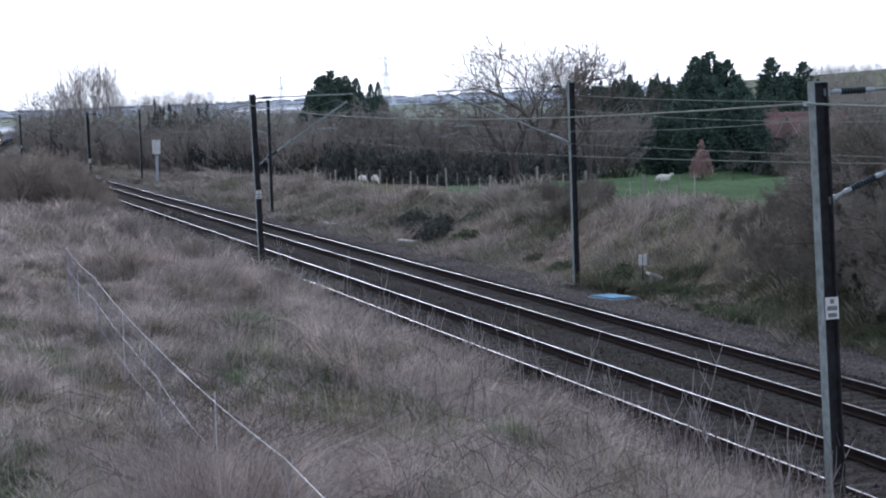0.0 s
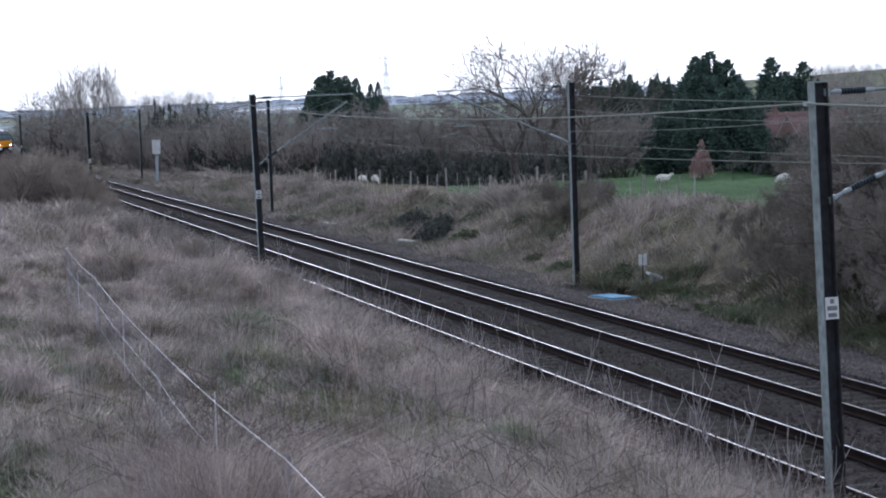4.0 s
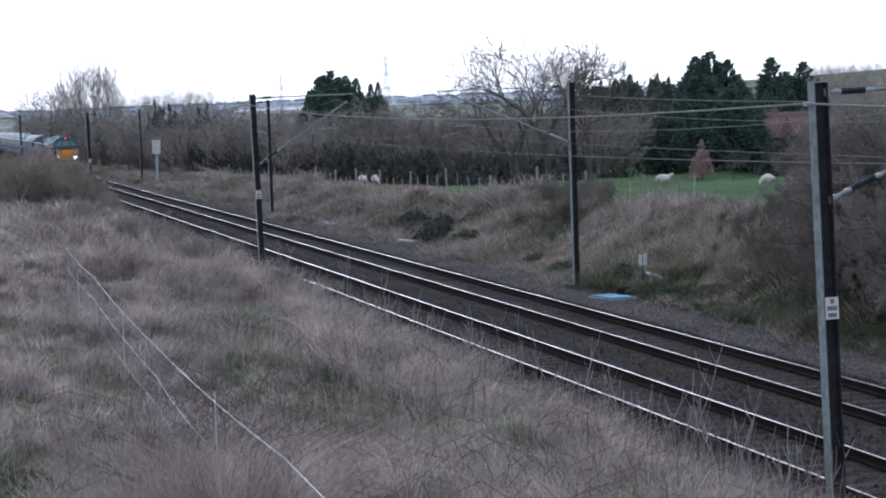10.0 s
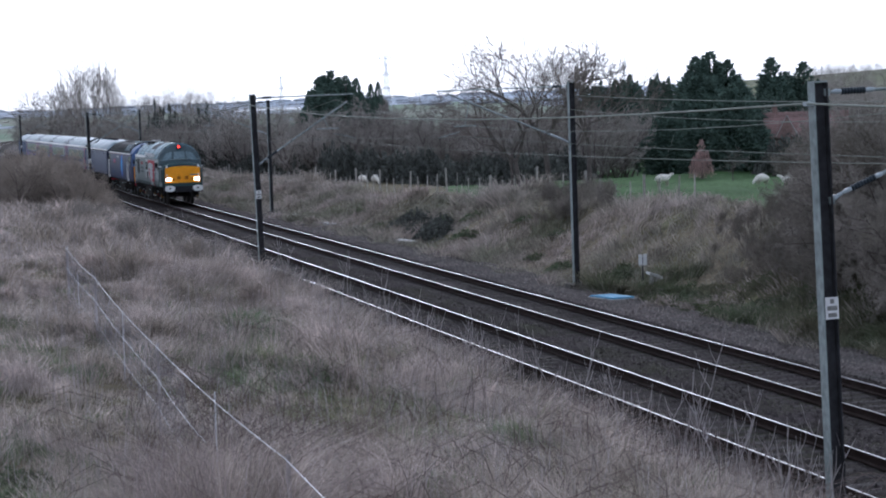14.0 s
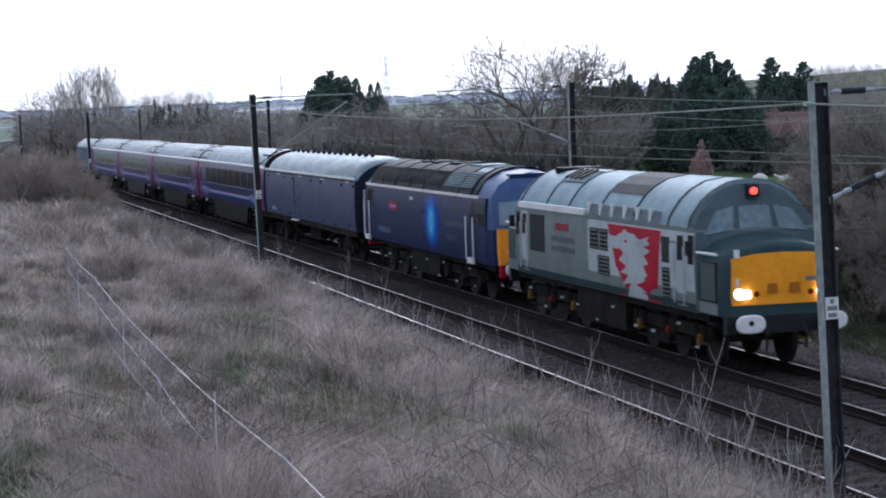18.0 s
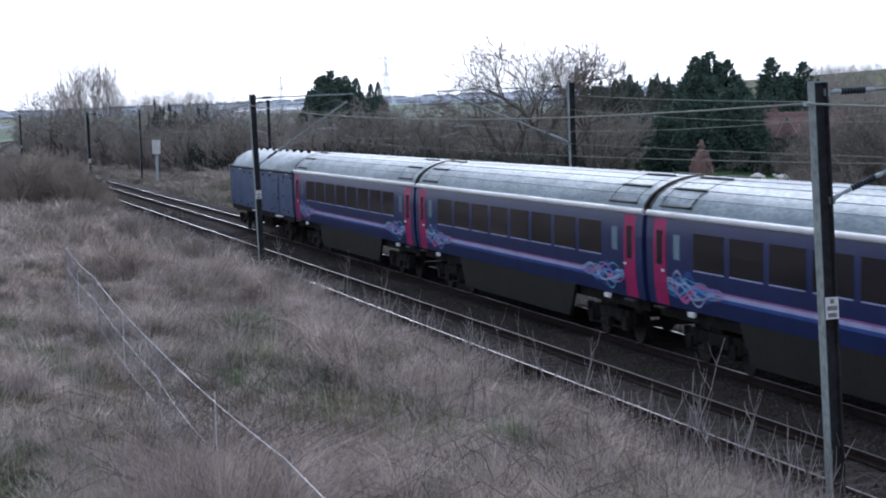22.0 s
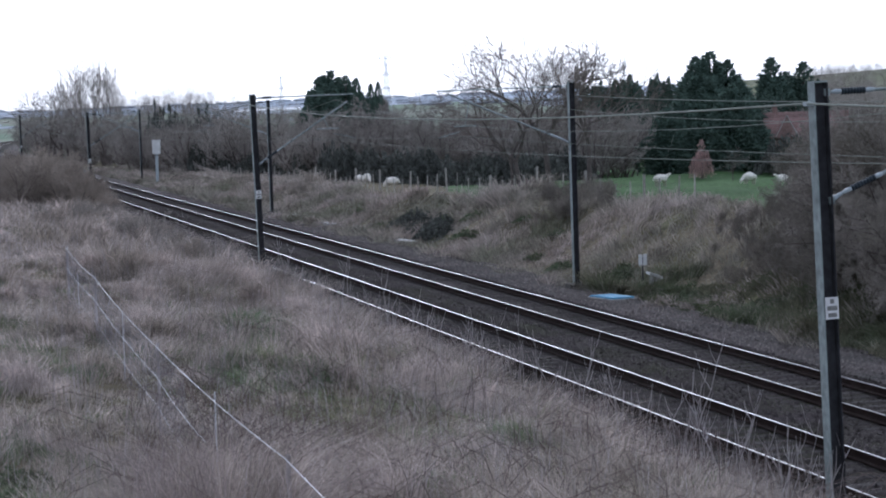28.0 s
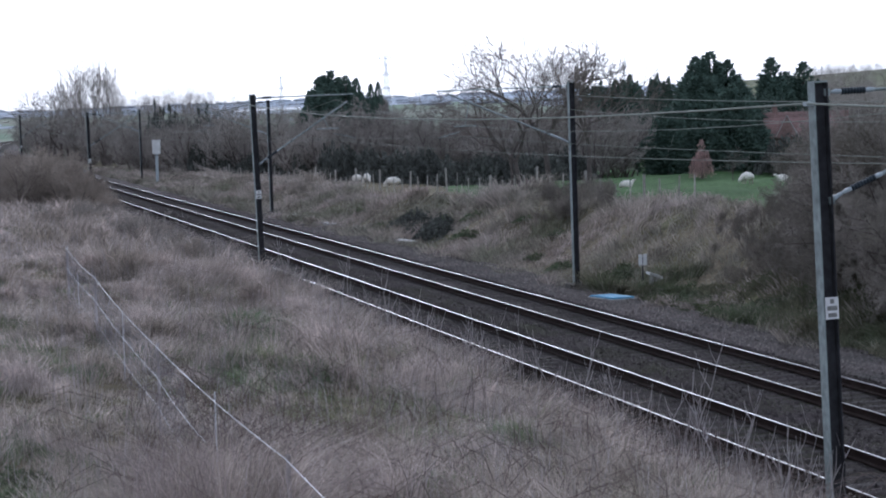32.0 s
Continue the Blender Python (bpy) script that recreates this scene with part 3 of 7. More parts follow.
for i in range(16):
    px = rnd.uniform(-98, -62)
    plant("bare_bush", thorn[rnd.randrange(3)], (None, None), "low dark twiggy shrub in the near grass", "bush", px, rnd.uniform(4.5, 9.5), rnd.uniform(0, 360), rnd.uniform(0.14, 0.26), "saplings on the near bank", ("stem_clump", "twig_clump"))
for i in range(64):
    az = 19.7 + 5.75 * (i + rnd.random()) / 64
    py = rnd.uniform(23.0, 26.8)
    px = -py / math.tan(radians(az))
    high = np.interp(az, [19.7, 20.6, 21.4, 22.0, 22.75, 23.9, 25.0], [0.3, 0.5, 0.8, 1.2, 2.0, 3.0, 3.4]) * rnd.uniform(0.7, 1.1) * (0.75 if py < 23.5 else 1)
    plant("bare_bush", black[rnd.randrange(3)], (None, None), "tall dark leafless thorn bush on the far bank", "bush", px, py, rnd.uniform(0, 360), high / 3.3, "thorn bushes on the far bank", ("stem_clump", "twig_clump"))
for i in range(12):
    plant("bare_bush", black[rnd.randrange(3)], (None, None), "small dark leafless bush on the far bank", "bush", *from_view(962 + 11.5 * i + rnd.uniform(-6, 6), rnd.uniform(90, 98)), rnd.uniform(0, 360), rnd.uniform(0.20, 0.34) * (0.75 if i < 2 else 1), "small bushes on the far bank", ("stem_clump", "twig_clump"))


for col, d, sc in ((1400, 160, 0.6), (1425, 160, 0.75), (1450, 158, 0.8)):
    plant("bare_bush", black[rnd.randrange(3)], (None, None), "leafless hedge bush in front of the house", "bush", *from_view(col, d), rnd.uniform(0, 360), sc * 0.95, "hedge behind the house", ("stem_clump", "twig_clump"))
for i in range(30):
    col = 1440 + 145 * (i + rnd.random()) / 30
    tree_to(round_tree[i % 2], "small leafless tree on the far hilltop", col, rnd.uniform(1500, 2300), rnd.uniform(110, 122), rnd.uniform(0, 360), "trees on the hill")
for i in range(56):
    col = 1435 + 145 * (i + rnd.random()) / 56
    tree_to(round_tree[i % 2], "leafless tree on the wooded hill", col, rnd.uniform(420, 700), rnd.uniform(128, 165), rnd.uniform(0, 360), "trees on the hill")


# conifers: many small sprays on a hidden stem
def cypress(seed, height, width, count, spires=7, mat=None, blunt=2.0, gather=0.8):
    """A ragged crown of small upswept sprays on several leaders; blunt rounds the dome of their tops, gather spreads them."""
    rs = np.random.RandomState(seed)
    parts = []
    for k in range(spires):
        main = k == 0
        a, r = rs.rand() * 6.28, (0 if main else width * gather * math.sqrt(rs.uniform(0.05, 1.0)))
        top = height * (1.0 - (0 if main else 0.72 * (r / width) ** blunt)) * (1.0 if main else rs.uniform(0.86, 0.99))
        wide = width * (0.42 if main else rs.uniform(0.22, 0.38))
        n = int(count / spires * (0.6 + 0.4 * top / height))
        u = rs.rand(n) ** 0.7
        shape = wide * np.clip(1.0 - u ** 3.0, 0.0, 1) ** 0.8 + 0.03
        b = rs.rand(n) * 2 * np.pi
        q = shape * (1 + 0.22 * np.sin(b * 3 + k + u * 17) + 0.18 * np.sin(u * 41 + b * 5 + k) + 0.10 * np.sin(u * 90 + b * 9)) * (0.45 + 0.6 * rs.rand(n) ** 0.5)
        parts.append(np.stack([r * np.cos(a) * (1 - 0.12 * u) + q * np.cos(b), r * np.sin(a) * (1 - 0.12 * u) + q * np.sin(b), 0.02 * height + u * top * 0.975, b], 1))
    base = np.concatenate(parts)
    n, b = len(base), base[:, 3]
    base = base[:, :3]
    out = np.stack([np.cos(b) * 0.75, np.sin(b) * 0.75, np.full(n, 0.75)], 1) + rs.normal(0, 0.45, (n, 3))
    out /= np.linalg.norm(out, axis=1)[:, None]
    ln = (0.12 + 0.42 * rs.rand(n) ** 3) * height / 11
    side = np.cross(out, rs.normal(0, 1, (n, 3)))
    side /= np.linalg.norm(side, axis=1)[:, None]
    other = np.cross(out, side)
    w = (ln * 0.30)[:, None]
    tip = base + out * ln[:, None]
    v = np.stack([base + side * w, base - side * w * 0.5 + other * w, base - side * w * 0.5 - other * w, tip], 1).reshape(-1, 3)
    f = np.array([(0, 1, 3), (1, 2, 3), (2, 0, 3)])
    f = (np.arange(n)[:, None, None] * 4 + f[None]).reshape(-1, 3)
    return arrays("crown", v, f, mat or M_CONIFER)


crowns = [cypress(3, 11, 2.9, 30000, 18, None, 1.7), cypress(8, 11, 3.4, 36000, 24, None, 2.2), cypress(14, 11, 2.4, 28000, 13, None, 1.5), cypress(17, 11, 4.2, 28000, 22, None, 3.6, 0.85)]
stem = Mesh().tube([(0, 0, 0), (0, 0, 5), (0, 0, 10.4)], [0.28, 0.18, 0.03], 7).data("trunk", M_BARK, 50)
for col, dist, k, top, sw, words in (
        (1266, 184, 1, 88, 1.40, "tall dark evergreen cypress behind the pasture"),
        (1240, 186, 0, 97, 1.35, "tall dark evergreen cypress behind the pasture"),
        (1296, 186, 0, 103, 1.40, "tall dark evergreen cypress behind the pasture"),
        (1318, 188, 0, 140, 1.10, "tall dark evergreen cypress behind the pasture"),
        (1304, 172, 1, 145, 1.40, "broad dark evergreen behind the pasture"),
        (1322, 176, 0, 182, 1.10, "broad dark evergreen behind the pasture"),
        (1190, 172, 1, 183, 1.45, "broad dark evergreen behind the pasture"),
        (1218, 176, 0, 165, 1.15, "broad dark evergreen behind the pasture"),
        (1178, 175, 2, 212, 1.30, "broad dark evergreen behind the pasture"),
        (1373, 215, 0, 99, 1.50, "dark evergreen cypress behind the red-roofed house"),
        (1430, 218, 0, 107, 1.50, "dark evergreen cypress behind the red-roofed house"),
        (1400, 220, 1, 124, 1.20, "dark evergreen cypress behind the red-roofed house"),
        (1455, 216, 0, 138, 0.90, "dark evergreen cypress behind the red-roofed house"),
        (1380, 222, 0, 130, 1.00, "dark evergreen cypress behind the red-roofed house"),
        (596, 262, 1, 122, 1.28, "dark ragged evergreen cypress in the hedgerow"),
        (574, 264, 0, 134, 1.15, "dark ragged evergreen cypress in the hedgerow"),
        (622, 258, 0, 131, 1.22, "dark ragged evergreen cypress in the hedgerow"),
        (640, 262, 0, 136, 1.08, "dark ragged evergreen cypress in the hedgerow"),
        (666, 266, 0, 146, 0.84, "dark ragged evergreen cypress in the hedgerow"),
        (679, 260, 0, 142, 0.74, "dark ragged evergreen cypress in the hedgerow"),
        (610, 259, 1, 134, 1.20, "dark ragged evergreen cypress in the hedgerow"),
        (585, 259, 1, 146, 1.15, "dark ragged evergreen cypress in the hedgerow"),
        (634, 259, 1, 150, 1.10, "dark ragged evergreen cypress in the hedgerow"),
        (556, 258, 0, 158, 0.70, "dark ragged evergreen cypress in the hedgerow"),
        (603, 256, 0, 150, 0.90, "dark ragged evergreen cypress in the hedgerow"),
        (650, 262, 0, 172, 0.80, "dark ragged evergreen cypress in the hedgerow"),
        (672, 256, 0, 170, 0.80, "dark ragged evergreen cypress in the hedgerow"),
        (1098, 300, 3, 137, 0.80, "rounded dark evergreen far behind the hedge"),
        (1124, 302, 3, 129, 0.75, "rounded dark evergreen far behind the hedge"),
        (1072, 300, 3, 141, 0.70, "rounded dark evergreen far behind the hedge"),
        (1136, 304, 3, 142, 0.70, "rounded dark evergreen far behind the hedge"),
        (1172, 310, 3, 128, 0.60, "rounded dark evergreen far behind the hedge"),
        (1192, 306, 3, 133, 0.55, "rounded dark evergreen far behind the hedge"),
        (1050, 298, 3, 150, 0.70, "rounded dark evergreen far behind the hedge")):
    x, y = from_view(col, dist)
    g = ground_at(x, y)
    hor = 216.07 - (col / 1568) * 53.24
    high = 5.56 + (hor - top) / 4060 * dist - g.z
    t = thing("conifer", words, "tree", pose(g.x, g.y, g.z, 0, 0, rnd.uniform(0, 360)) @ Matrix.Diagonal((sw * high / 11, sw * high / 11, high / 11.3, 1)), "dark conifers")
    part("trunk", stem, None, t), part("crown", crowns[k], None, t)
x, y = from_view(1247, 160)
M_RUSTFOL = material("rust_brown_foliage", (0.46, 0.32, 0.285), 0.95, spec=0.03, scale=1, second=(0.35, 0.235, 0.215), fine=8, vary=0.3, per_island=0.3)
t = thing("copper_shrub", "rust-brown conical dying conifer at the edge of the pasture", "shrub", Matrix.Translation(ground_at(x, y)))
part("trunk", Mesh().tube([(0, 0, 0), (0, 0, 2.4)], [0.1, 0.02], 6), M_BARK, t)
part("crown", cypress(21, 2.7, 1.0, 6500, 12, M_RUSTFOL, 1.3, 0.7), None, t)


# grass
GREEN_SPOTS = [(-23.5, 0.85, 3.5, 0.7), (-26.2, 1.3, 4.2, 1.3), (-34.6, 5.3, 5.0, 1.3), (-29.0, 6.4, 3.0, 0.8), (-45.0, 1.9, 6.0, 0.5), (-41.0, 6.0, 6.0, 1.3), (-36.0, 5.9, 6.0, 1.5), (-32.0, 5.4, 4.5, 1.1), (-25.2, 1.35, 3.6, 1.0), (-40.0, 1.6, 5.0, 0.8), (-30.5, 7.2, 4.0, 0.8), (-33.0, 6.0, 7.5, 1.7), (-25.8, 1.1, 3.4, 1.0), (-37.5, 2.0, 3.0, 0.7)]


def greenness(x, y):
    g = np.zeros_like(x)
    for a, b, ra, rb in GREEN_SPOTS:
        g = np.maximum(g, 1 - np.hypot((x - a) / ra, (y - b) / rb))
    return np.clip(g + 0.25 * np.sin(x * 1.7 + 2 * np.sin(y * 2.1)), 0, 1)


def blades(name, n, xr, yr, keep, height, width, seed, mat, label, lean=0.6, cell=0.5, green=False):
    """Grass in tussocks: every tussock has its own height, lean and spread."""
    rs = np.random.RandomState(seed)
    m = n * 5
    x = xr[0] + (xr[1] - xr[0]) * rs.rand(m)
    y = yr[0] + (yr[1] - yr[0]) * rs.rand(m)
    d = np.hypot(x, y)
    az = np.degrees(np.arctan2(y, -x))
    wob = 0.5 * cell * np.sin(y * 5.3) + 0.4 * cell * np.sin(x * 4.1 + y)
    ci, cj = np.floor((x + wob) / cell).astype(int), np.floor((y + 0.6 * wob) / cell).astype(int)
    key = (ci * 7919 + cj * 104729 + seed * 31) % 65536
    table = rs.rand(65536, 4)
    t = table[key]
    ok = keep(x, y, d, az) & (rs.rand(m) < 0.4 + 0.6 * t[:, 0])
    gr = greenness(x, y)
    hollow = np.sin(x * 1.15 + 1.4 * np.sin(y * 1.7)) * np.cos(y * 2.1 + 0.8 * np.sin(x * 0.9)) + 0.5 * np.sin(x * 2.9 + y * 3.7)
    ok &= rs.rand(m) < np.clip(0.85 + 0.75 * hollow, 0.12, 1)
    ok &= (rs.rand(m) < gr) if green else (rs.rand(m) > 0.8 * gr)
    x, y, d, t, gr = x[ok][:n], y[ok][:n], d[ok][:n], t[ok][:n], gr[ok][:n]
    n = len(x)
    z = land(x, y) - 0.03
    patch = 0.8 + 0.35 * np.sin(x * 0.37 + 1.1 * np.sin(y * 0.5)) * np.cos(y * 0.41 + 0.7)
    hummock = np.sin(x * 1.15 + 1.4 * np.sin(y * 1.7)) * np.cos(y * 2.1 + 0.8 * np.sin(x * 0.9)) + 0.5 * np.sin(x * 2.9 + y * 3.7)
    h = height * patch * (0.28 + 1.15 * t[:, 1] ** 1.4) * (1 + 0.38 * np.clip(hummock, -1, 1)) * (1 - 0.4 * np.exp(-((y - 3.0) / 1.1) ** 2) * step(-25, -29, x) + 0.9 * np.exp(-((y - 2.75) / 0.8) ** 2 - ((x + 21) / 3.2) ** 2)) * (0.5 + 0.6 * rs.rand(n))
    w = np.maximum(width, d * width / 26) * (0.6 + 0.7 * rs.rand(n))
    flow = 2.2 * np.sin(x * 0.55 + 1.3 * np.sin(y * 0.9)) + 1.6 * np.sin(y * 1.2 - x * 0.35)
    a = flow + (t[:, 2] - 0.5) * 2.6
    bend = 0.45 + 1.1 * t[:, 3] ** 1.3
    dirn = np.stack([np.cos(a) * bend + rs.normal(0, lean, n), np.sin(a) * bend + rs.normal(0, lean, n)], 1) * h[:, None]
    base = np.stack([x, y, z], 1)
    mid = base + np.stack([dirn[:, 0] * 0.35, dirn[:, 1] * 0.35, h * 0.6], 1)
    tip = base + np.stack([dirn[:, 0] * 1.25, dirn[:, 1] * 1.25, h * (0.95 - 0.35 * t[:, 3])], 1)
    a = rs.rand(n) * np.pi
    s = np.stack([np.cos(a) * 0.4 + 0.2, np.sin(a) * 0.4 + 0.8, np.zeros(n)], 1) * (w / 2)[:, None]
    v = np.stack([base - s, base + s, mid + s * 0.8, mid - s * 0.8, tip], 1).reshape(-1, 3)
    i = np.arange(n)[:, None] * 5
    f = np.concatenate([i + np.array([[0, 1, 2]]), i + np.array([[0, 2, 3]]), i + np.array([[3, 2, 4]])])
    return tagged(new(name, arrays(name, v, f, mat)), label, "grass", kind="stuff")


M_DEADGRASS = material("dead_grass", (0.52, 0.445, 0.41), 0.9, thin=0.4, spec=0.1, scale=0.55, second=(0.25, 0.215, 0.175), fine=2.2, vary=0.35, per_island=0.5, mix=0.48)
M_GREENGRASS = material("short_green_grass", (0.16, 0.225, 0.125), 0.9, thin=0.45, spec=0.06, scale=0.3, second=(0.25, 0.25, 0.16), fine=2, vary=0.25, per_island=0.35)
M_BANKTALL = material("pale_bank_grass", (0.44, 0.385, 0.35), 0.9, thin=0.35, spec=0.06, scale=0.3, second=(0.32, 0.285, 0.245), fine=1.3, vary=0.25, per_island=0.4)
M_BANKGRASS = material("dull_bank_grass", (0.385, 0.33, 0.30), 0.9, thin=0.35, spec=0.06, scale=0.2, second=(0.19, 0.19, 0.14), fine=1.3, vary=0.25, per_island=0.4, mix=0.5)
blades("dead_grass", 210000, (-60, -13), (-1.5, 11.2), lambda x, y, d, az: (az > 1.2) & (az < 25.5) & (d > 13.5) & (y < line_y(x) - 5.9), 0.60, 0.0052, 1, M_DEADGRASS, "tall pale dead grass on the near bank")
blades("dead_grass", 90000, (-190, -60), (1.0, 11.2), lambda x, y, d, az: (az > 1.2) & (y < line_y(x) - 5.8), 0.72, 0.007, 2, M_DEADGRASS, "tall pale dead grass on the near bank")
blades("tall_bank_grass", 34000, (-230, -95), (25.0, 27.6), lambda x, y, d, az: (y > line_y(x) + 8.2) & (y < line_y(x) + 10.6) & ((x < -138.5) | (x > -106)), 0.85, 0.008, 13, M_BANKTALL, "tall pale dead grass along the crest of the far bank")
blades("bank_grass", 120000, (-260, -40), (19.6, 27.8), lambda x, y, d, az: (az > 4.5) & (az < 25) & ((y < 26.0) | (x < -140) | (x > -106)) & (y > line_y(x) + 3.5 - 0.6 * step(-90, -130, x) + 0.6 * np.sin(x * 0.9) * np.sin(x * 0.23)), 0.6, 0.008, 3, M_BANKGRASS, "dull dead grass on the far bank")
M_BANKGREEN = material("dark_green_bank_grass", (0.115, 0.14, 0.08), 0.9, thin=0.3, spec=0.03, scale=0.5, second=(0.16, 0.15, 0.105), fine=2, vary=0.3, per_island=0.4)
blades("green_bank_grass", 30000, (-72, -42), (20.8, 24.2), lambda x, y, d, az: (az > 15) & (az < 25) & (y > line_y(x) + 4.0) & (y < 22.3 + 1.8 * step(-72, -56, x) + 0.5 * np.sin(x * 1.3)), 0.5, 0.009, 6, M_BANKGREEN, "dark green grass at the foot of the far bank")
M_STRAW = material("matted_pale_straw", (0.56, 0.50, 0.445), 0.9, thin=0.35, spec=0.08, scale=0.9, second=(0.40, 0.355, 0.29), fine=3, vary=0.3, per_island=0.5)
blades("straw_mat", 60000, (-58, -14), (-1.5, 10.6), lambda x, y, d, az: (az > 1.2) & (az < 25.5) & (d > 13.5) & (y < line_y(x) - 6.2) & (np.sin(x * 0.83 + 1.7 * np.sin(y * 1.1)) * np.cos(y * 1.3 - 0.5 * x) > 0.1), 0.42, 0.0055, 9, M_STRAW, "pale flattened straw lying in tufts", lean=1.3, cell=0.8)
M_WILLOWHERB = material("dead_willowherb", (0.42, 0.35, 0.33), 0.95, thin=0.35, spec=0.03, scale=1.2, second=(0.28, 0.235, 0.225), fine=5, vary=0.25, per_island=0.4)
blades("dead_willowherb", 7000, (-28, -15.5), (1.7, 3.9), lambda x, y, d, az: (az > 4.2) & (np.hypot((y - 0.128 * -x) / 1.0, (x + 20.5) / 6.5) < 1.0), 0.72, 0.0055, 15, M_WILLOWHERB, "fluffy pinkish-brown dead willowherb by the wire fence", lean=0.55, cell=0.5)
blades("green_grass", 110000, (-60, -14), (-1.5, 10.0), lambda x, y, d, az: (az > 1.2) & (az < 25) & (d > 14), 0.34, 0.009, 4, M_GREENGRASS, "short green grass showing between the dead stems", green=True)


# bramble and ivy clumps: many small leaves
def leafy(seed, rx, rz, count, mat):
    rs = np.random.RandomState(seed)
    a, u = rs.rand(count) * 6.283, rs.rand(count)
    r = rx * np.sqrt(rs.rand(count)) * (1 + 0.3 * np.sin(a * 3 + seed))
    z = rz * np.clip(1 - (r / (1.2 * rx)) ** 2, 0.02, 1) * (0.35 + 0.65 * u) * (1 + 0.25 * np.sin(a * 5 + seed))
    c = np.stack([r * np.cos(a), r * np.sin(a), z], 1)
    s1, s2 = rs.normal(0, 1, (count, 3)), rs.normal(0, 1, (count, 3))
    s1 *= (0.05 + 0.05 * rs.rand(count))[:, None] / np.linalg.norm(s1, axis=1)[:, None]
    s2 *= (0.05 + 0.05 * rs.rand(count))[:, None] / np.linalg.norm(s2, axis=1)[:, None]
    v = np.stack([c - s1, c - s2 * 0.7, c + s1, c + s2 * 0.7], 1).reshape(-1, 3)
    return arrays("leaf_mass", v, np.arange(count * 4).reshape(-1, 4), mat)


M_IVY = material("dark_bramble_leaf", (0.14, 0.145, 0.13), 0.9, spec=0.02, thin=0.2, scale=1.5, second=(0.10, 0.105, 0.095), fine=6, vary=0.3, per_island=0.4)
M_WEED = material("dull_green_weed_leaf", (0.12, 0.15, 0.09), 0.8, spec=0.05, thin=0.25, scale=1.5, second=(0.15, 0.155, 0.105), fine=6, vary=0.3, per_island=0.4)
leaf = [leafy(k, 1.0, 0.8, 1500, M_IVY) for k in (1, 2)] + [leafy(k, 1.0, 0.45, 1100, M_WEED) for k in (3, 4)]
# spots: along the line, off it, width, kind
spots = [(-106.5 + 1.7 * k, 22.8 + 0.4 * math.sin(k * 2.1), 0.75 + 0.25 * math.sin(k * 1.7), 0) for k in range(6)]
spots += [(-66 + 1.15 * k + rnd.uniform(-1, 1), 21.6 + 1.5 * rnd.random() ** 1.5, rnd.uniform(0.5, 0.8), 2) for k in range(0, 22, 3)]
spots += [(-120 + 4.0 * k + rnd.uniform(-2, 2), 22.2 + rnd.uniform(-0.2, 2.6), rnd.uniform(0.4, 0.8), 2) for k in range(16)]
spots += [(-27.5 + 1.1 * k, 1.1 + 0.3 * math.sin(k * 2.3), 0.55, 2) for k in range(4)]
for x, y, w, kind in spots:
    g = ground_at(x, y)
    t = thing("bramble_patch", "low dark green bramble patch on the bank" if kind == 0 else "low dull green weeds on the bank", "bramble" if kind == 0 else "weeds", pose(x, y, g.z, 0, 0, rnd.uniform(0, 360)) @ Matrix.Diagonal((w, w, w, 1)), "green patches on the banks")
    part("leaf_mass", leaf[kind + rnd.randrange(2)], None, t)


def hedge_shrub(col, d, row, w):
    """A dark evergreen shrub whose top shows at a row."""
    x, y = from_view(col, d)
    g = ground_at(x, y)
    high = row_top(col, d, row, g.z)
    t = thing("evergreen_shrub", "dark evergreen shrub in the hedge", "shrub", pose(x, y, g.z - 0.1, 0, 0, rnd.uniform(0, 360)) @ Matrix.Diagonal((w, w, high / 0.8, 1)), "evergreen shrubs in the hedge")
    part("leaf_mass", tallleaf[rnd.randrange(3)], None, t)


tallleaf = [leafy(k, 1.0, 0.8, 2600, M_IVY) for k in (5, 6, 7)]
for i in range(20):
    col = 318 + 500 * (i + rnd.random()) / 20
    lid_row = np.interp(col, [318, 345, 400, 440, 500, 560, 640, 720, 800, 830], [258, 240, 248, 250, 248, 250, 258, 262, 268, 278]) + rnd.uniform(2, 30)
    hedge_shrub(col, np.interp(col, [318, 540, 560, 830], [226, 200, 170, 162]) + rnd.uniform(-4, 4), lid_row, rnd.uniform(1.1, 1.9))
for i in range(14):
    col = 830 + 360 * (i + rnd.random()) / 24
    hedge_shrub(col, rnd.uniform(160, 172), rnd.uniform(262, 292), rnd.uniform(1.1, 1.8))
for col, d, row, w in ((296, 262, 212, 2.0), (312, 258, 206, 1.8), (335, 255, 222, 2.0), (372, 250, 205, 2.2), (392, 248, 218, 2.0), (286, 270, 200, 1.6), (1384, 166, 252, 1.5), (1408, 165, 246, 1.6), (1428, 166, 256, 1.4), (1368, 168, 268, 1.2)):
    hedge_shrub(col, d, row, w)


# ---- the train: two locomotives, a van, four coaches and a van ----
def paint(name, c, rough=0.22, vary=0.08, second=None, spec=0.03, scale=1.2, mix=0.42):
    return material(name, c, rough, vary=vary, second=second or tuple(q * 0.8 for q in c), scale=scale, fine=7, spec=spec, mix=mix)


M_NAVY = paint("navy_coach_paint", (0.022, 0.034, 0.112), 0.35, spec=0.05)
M_NAVY2 = paint("deep_blue_loco_paint", (0.015, 0.029, 0.092), 0.38, spec=0.06)
M_VANBLUE = paint("faded_slate_blue_paint", (0.062, 0.080, 0.150), 0.42, 0.12, (0.052, 0.068, 0.13), scale=0.7, spec=0.1)
M_VANPALE = paint("chalky_grey_blue_paint", (0.115, 0.145, 0.235), 0.5, 0.16, (0.09, 0.115, 0.19), scale=0.7, spec=0.015)
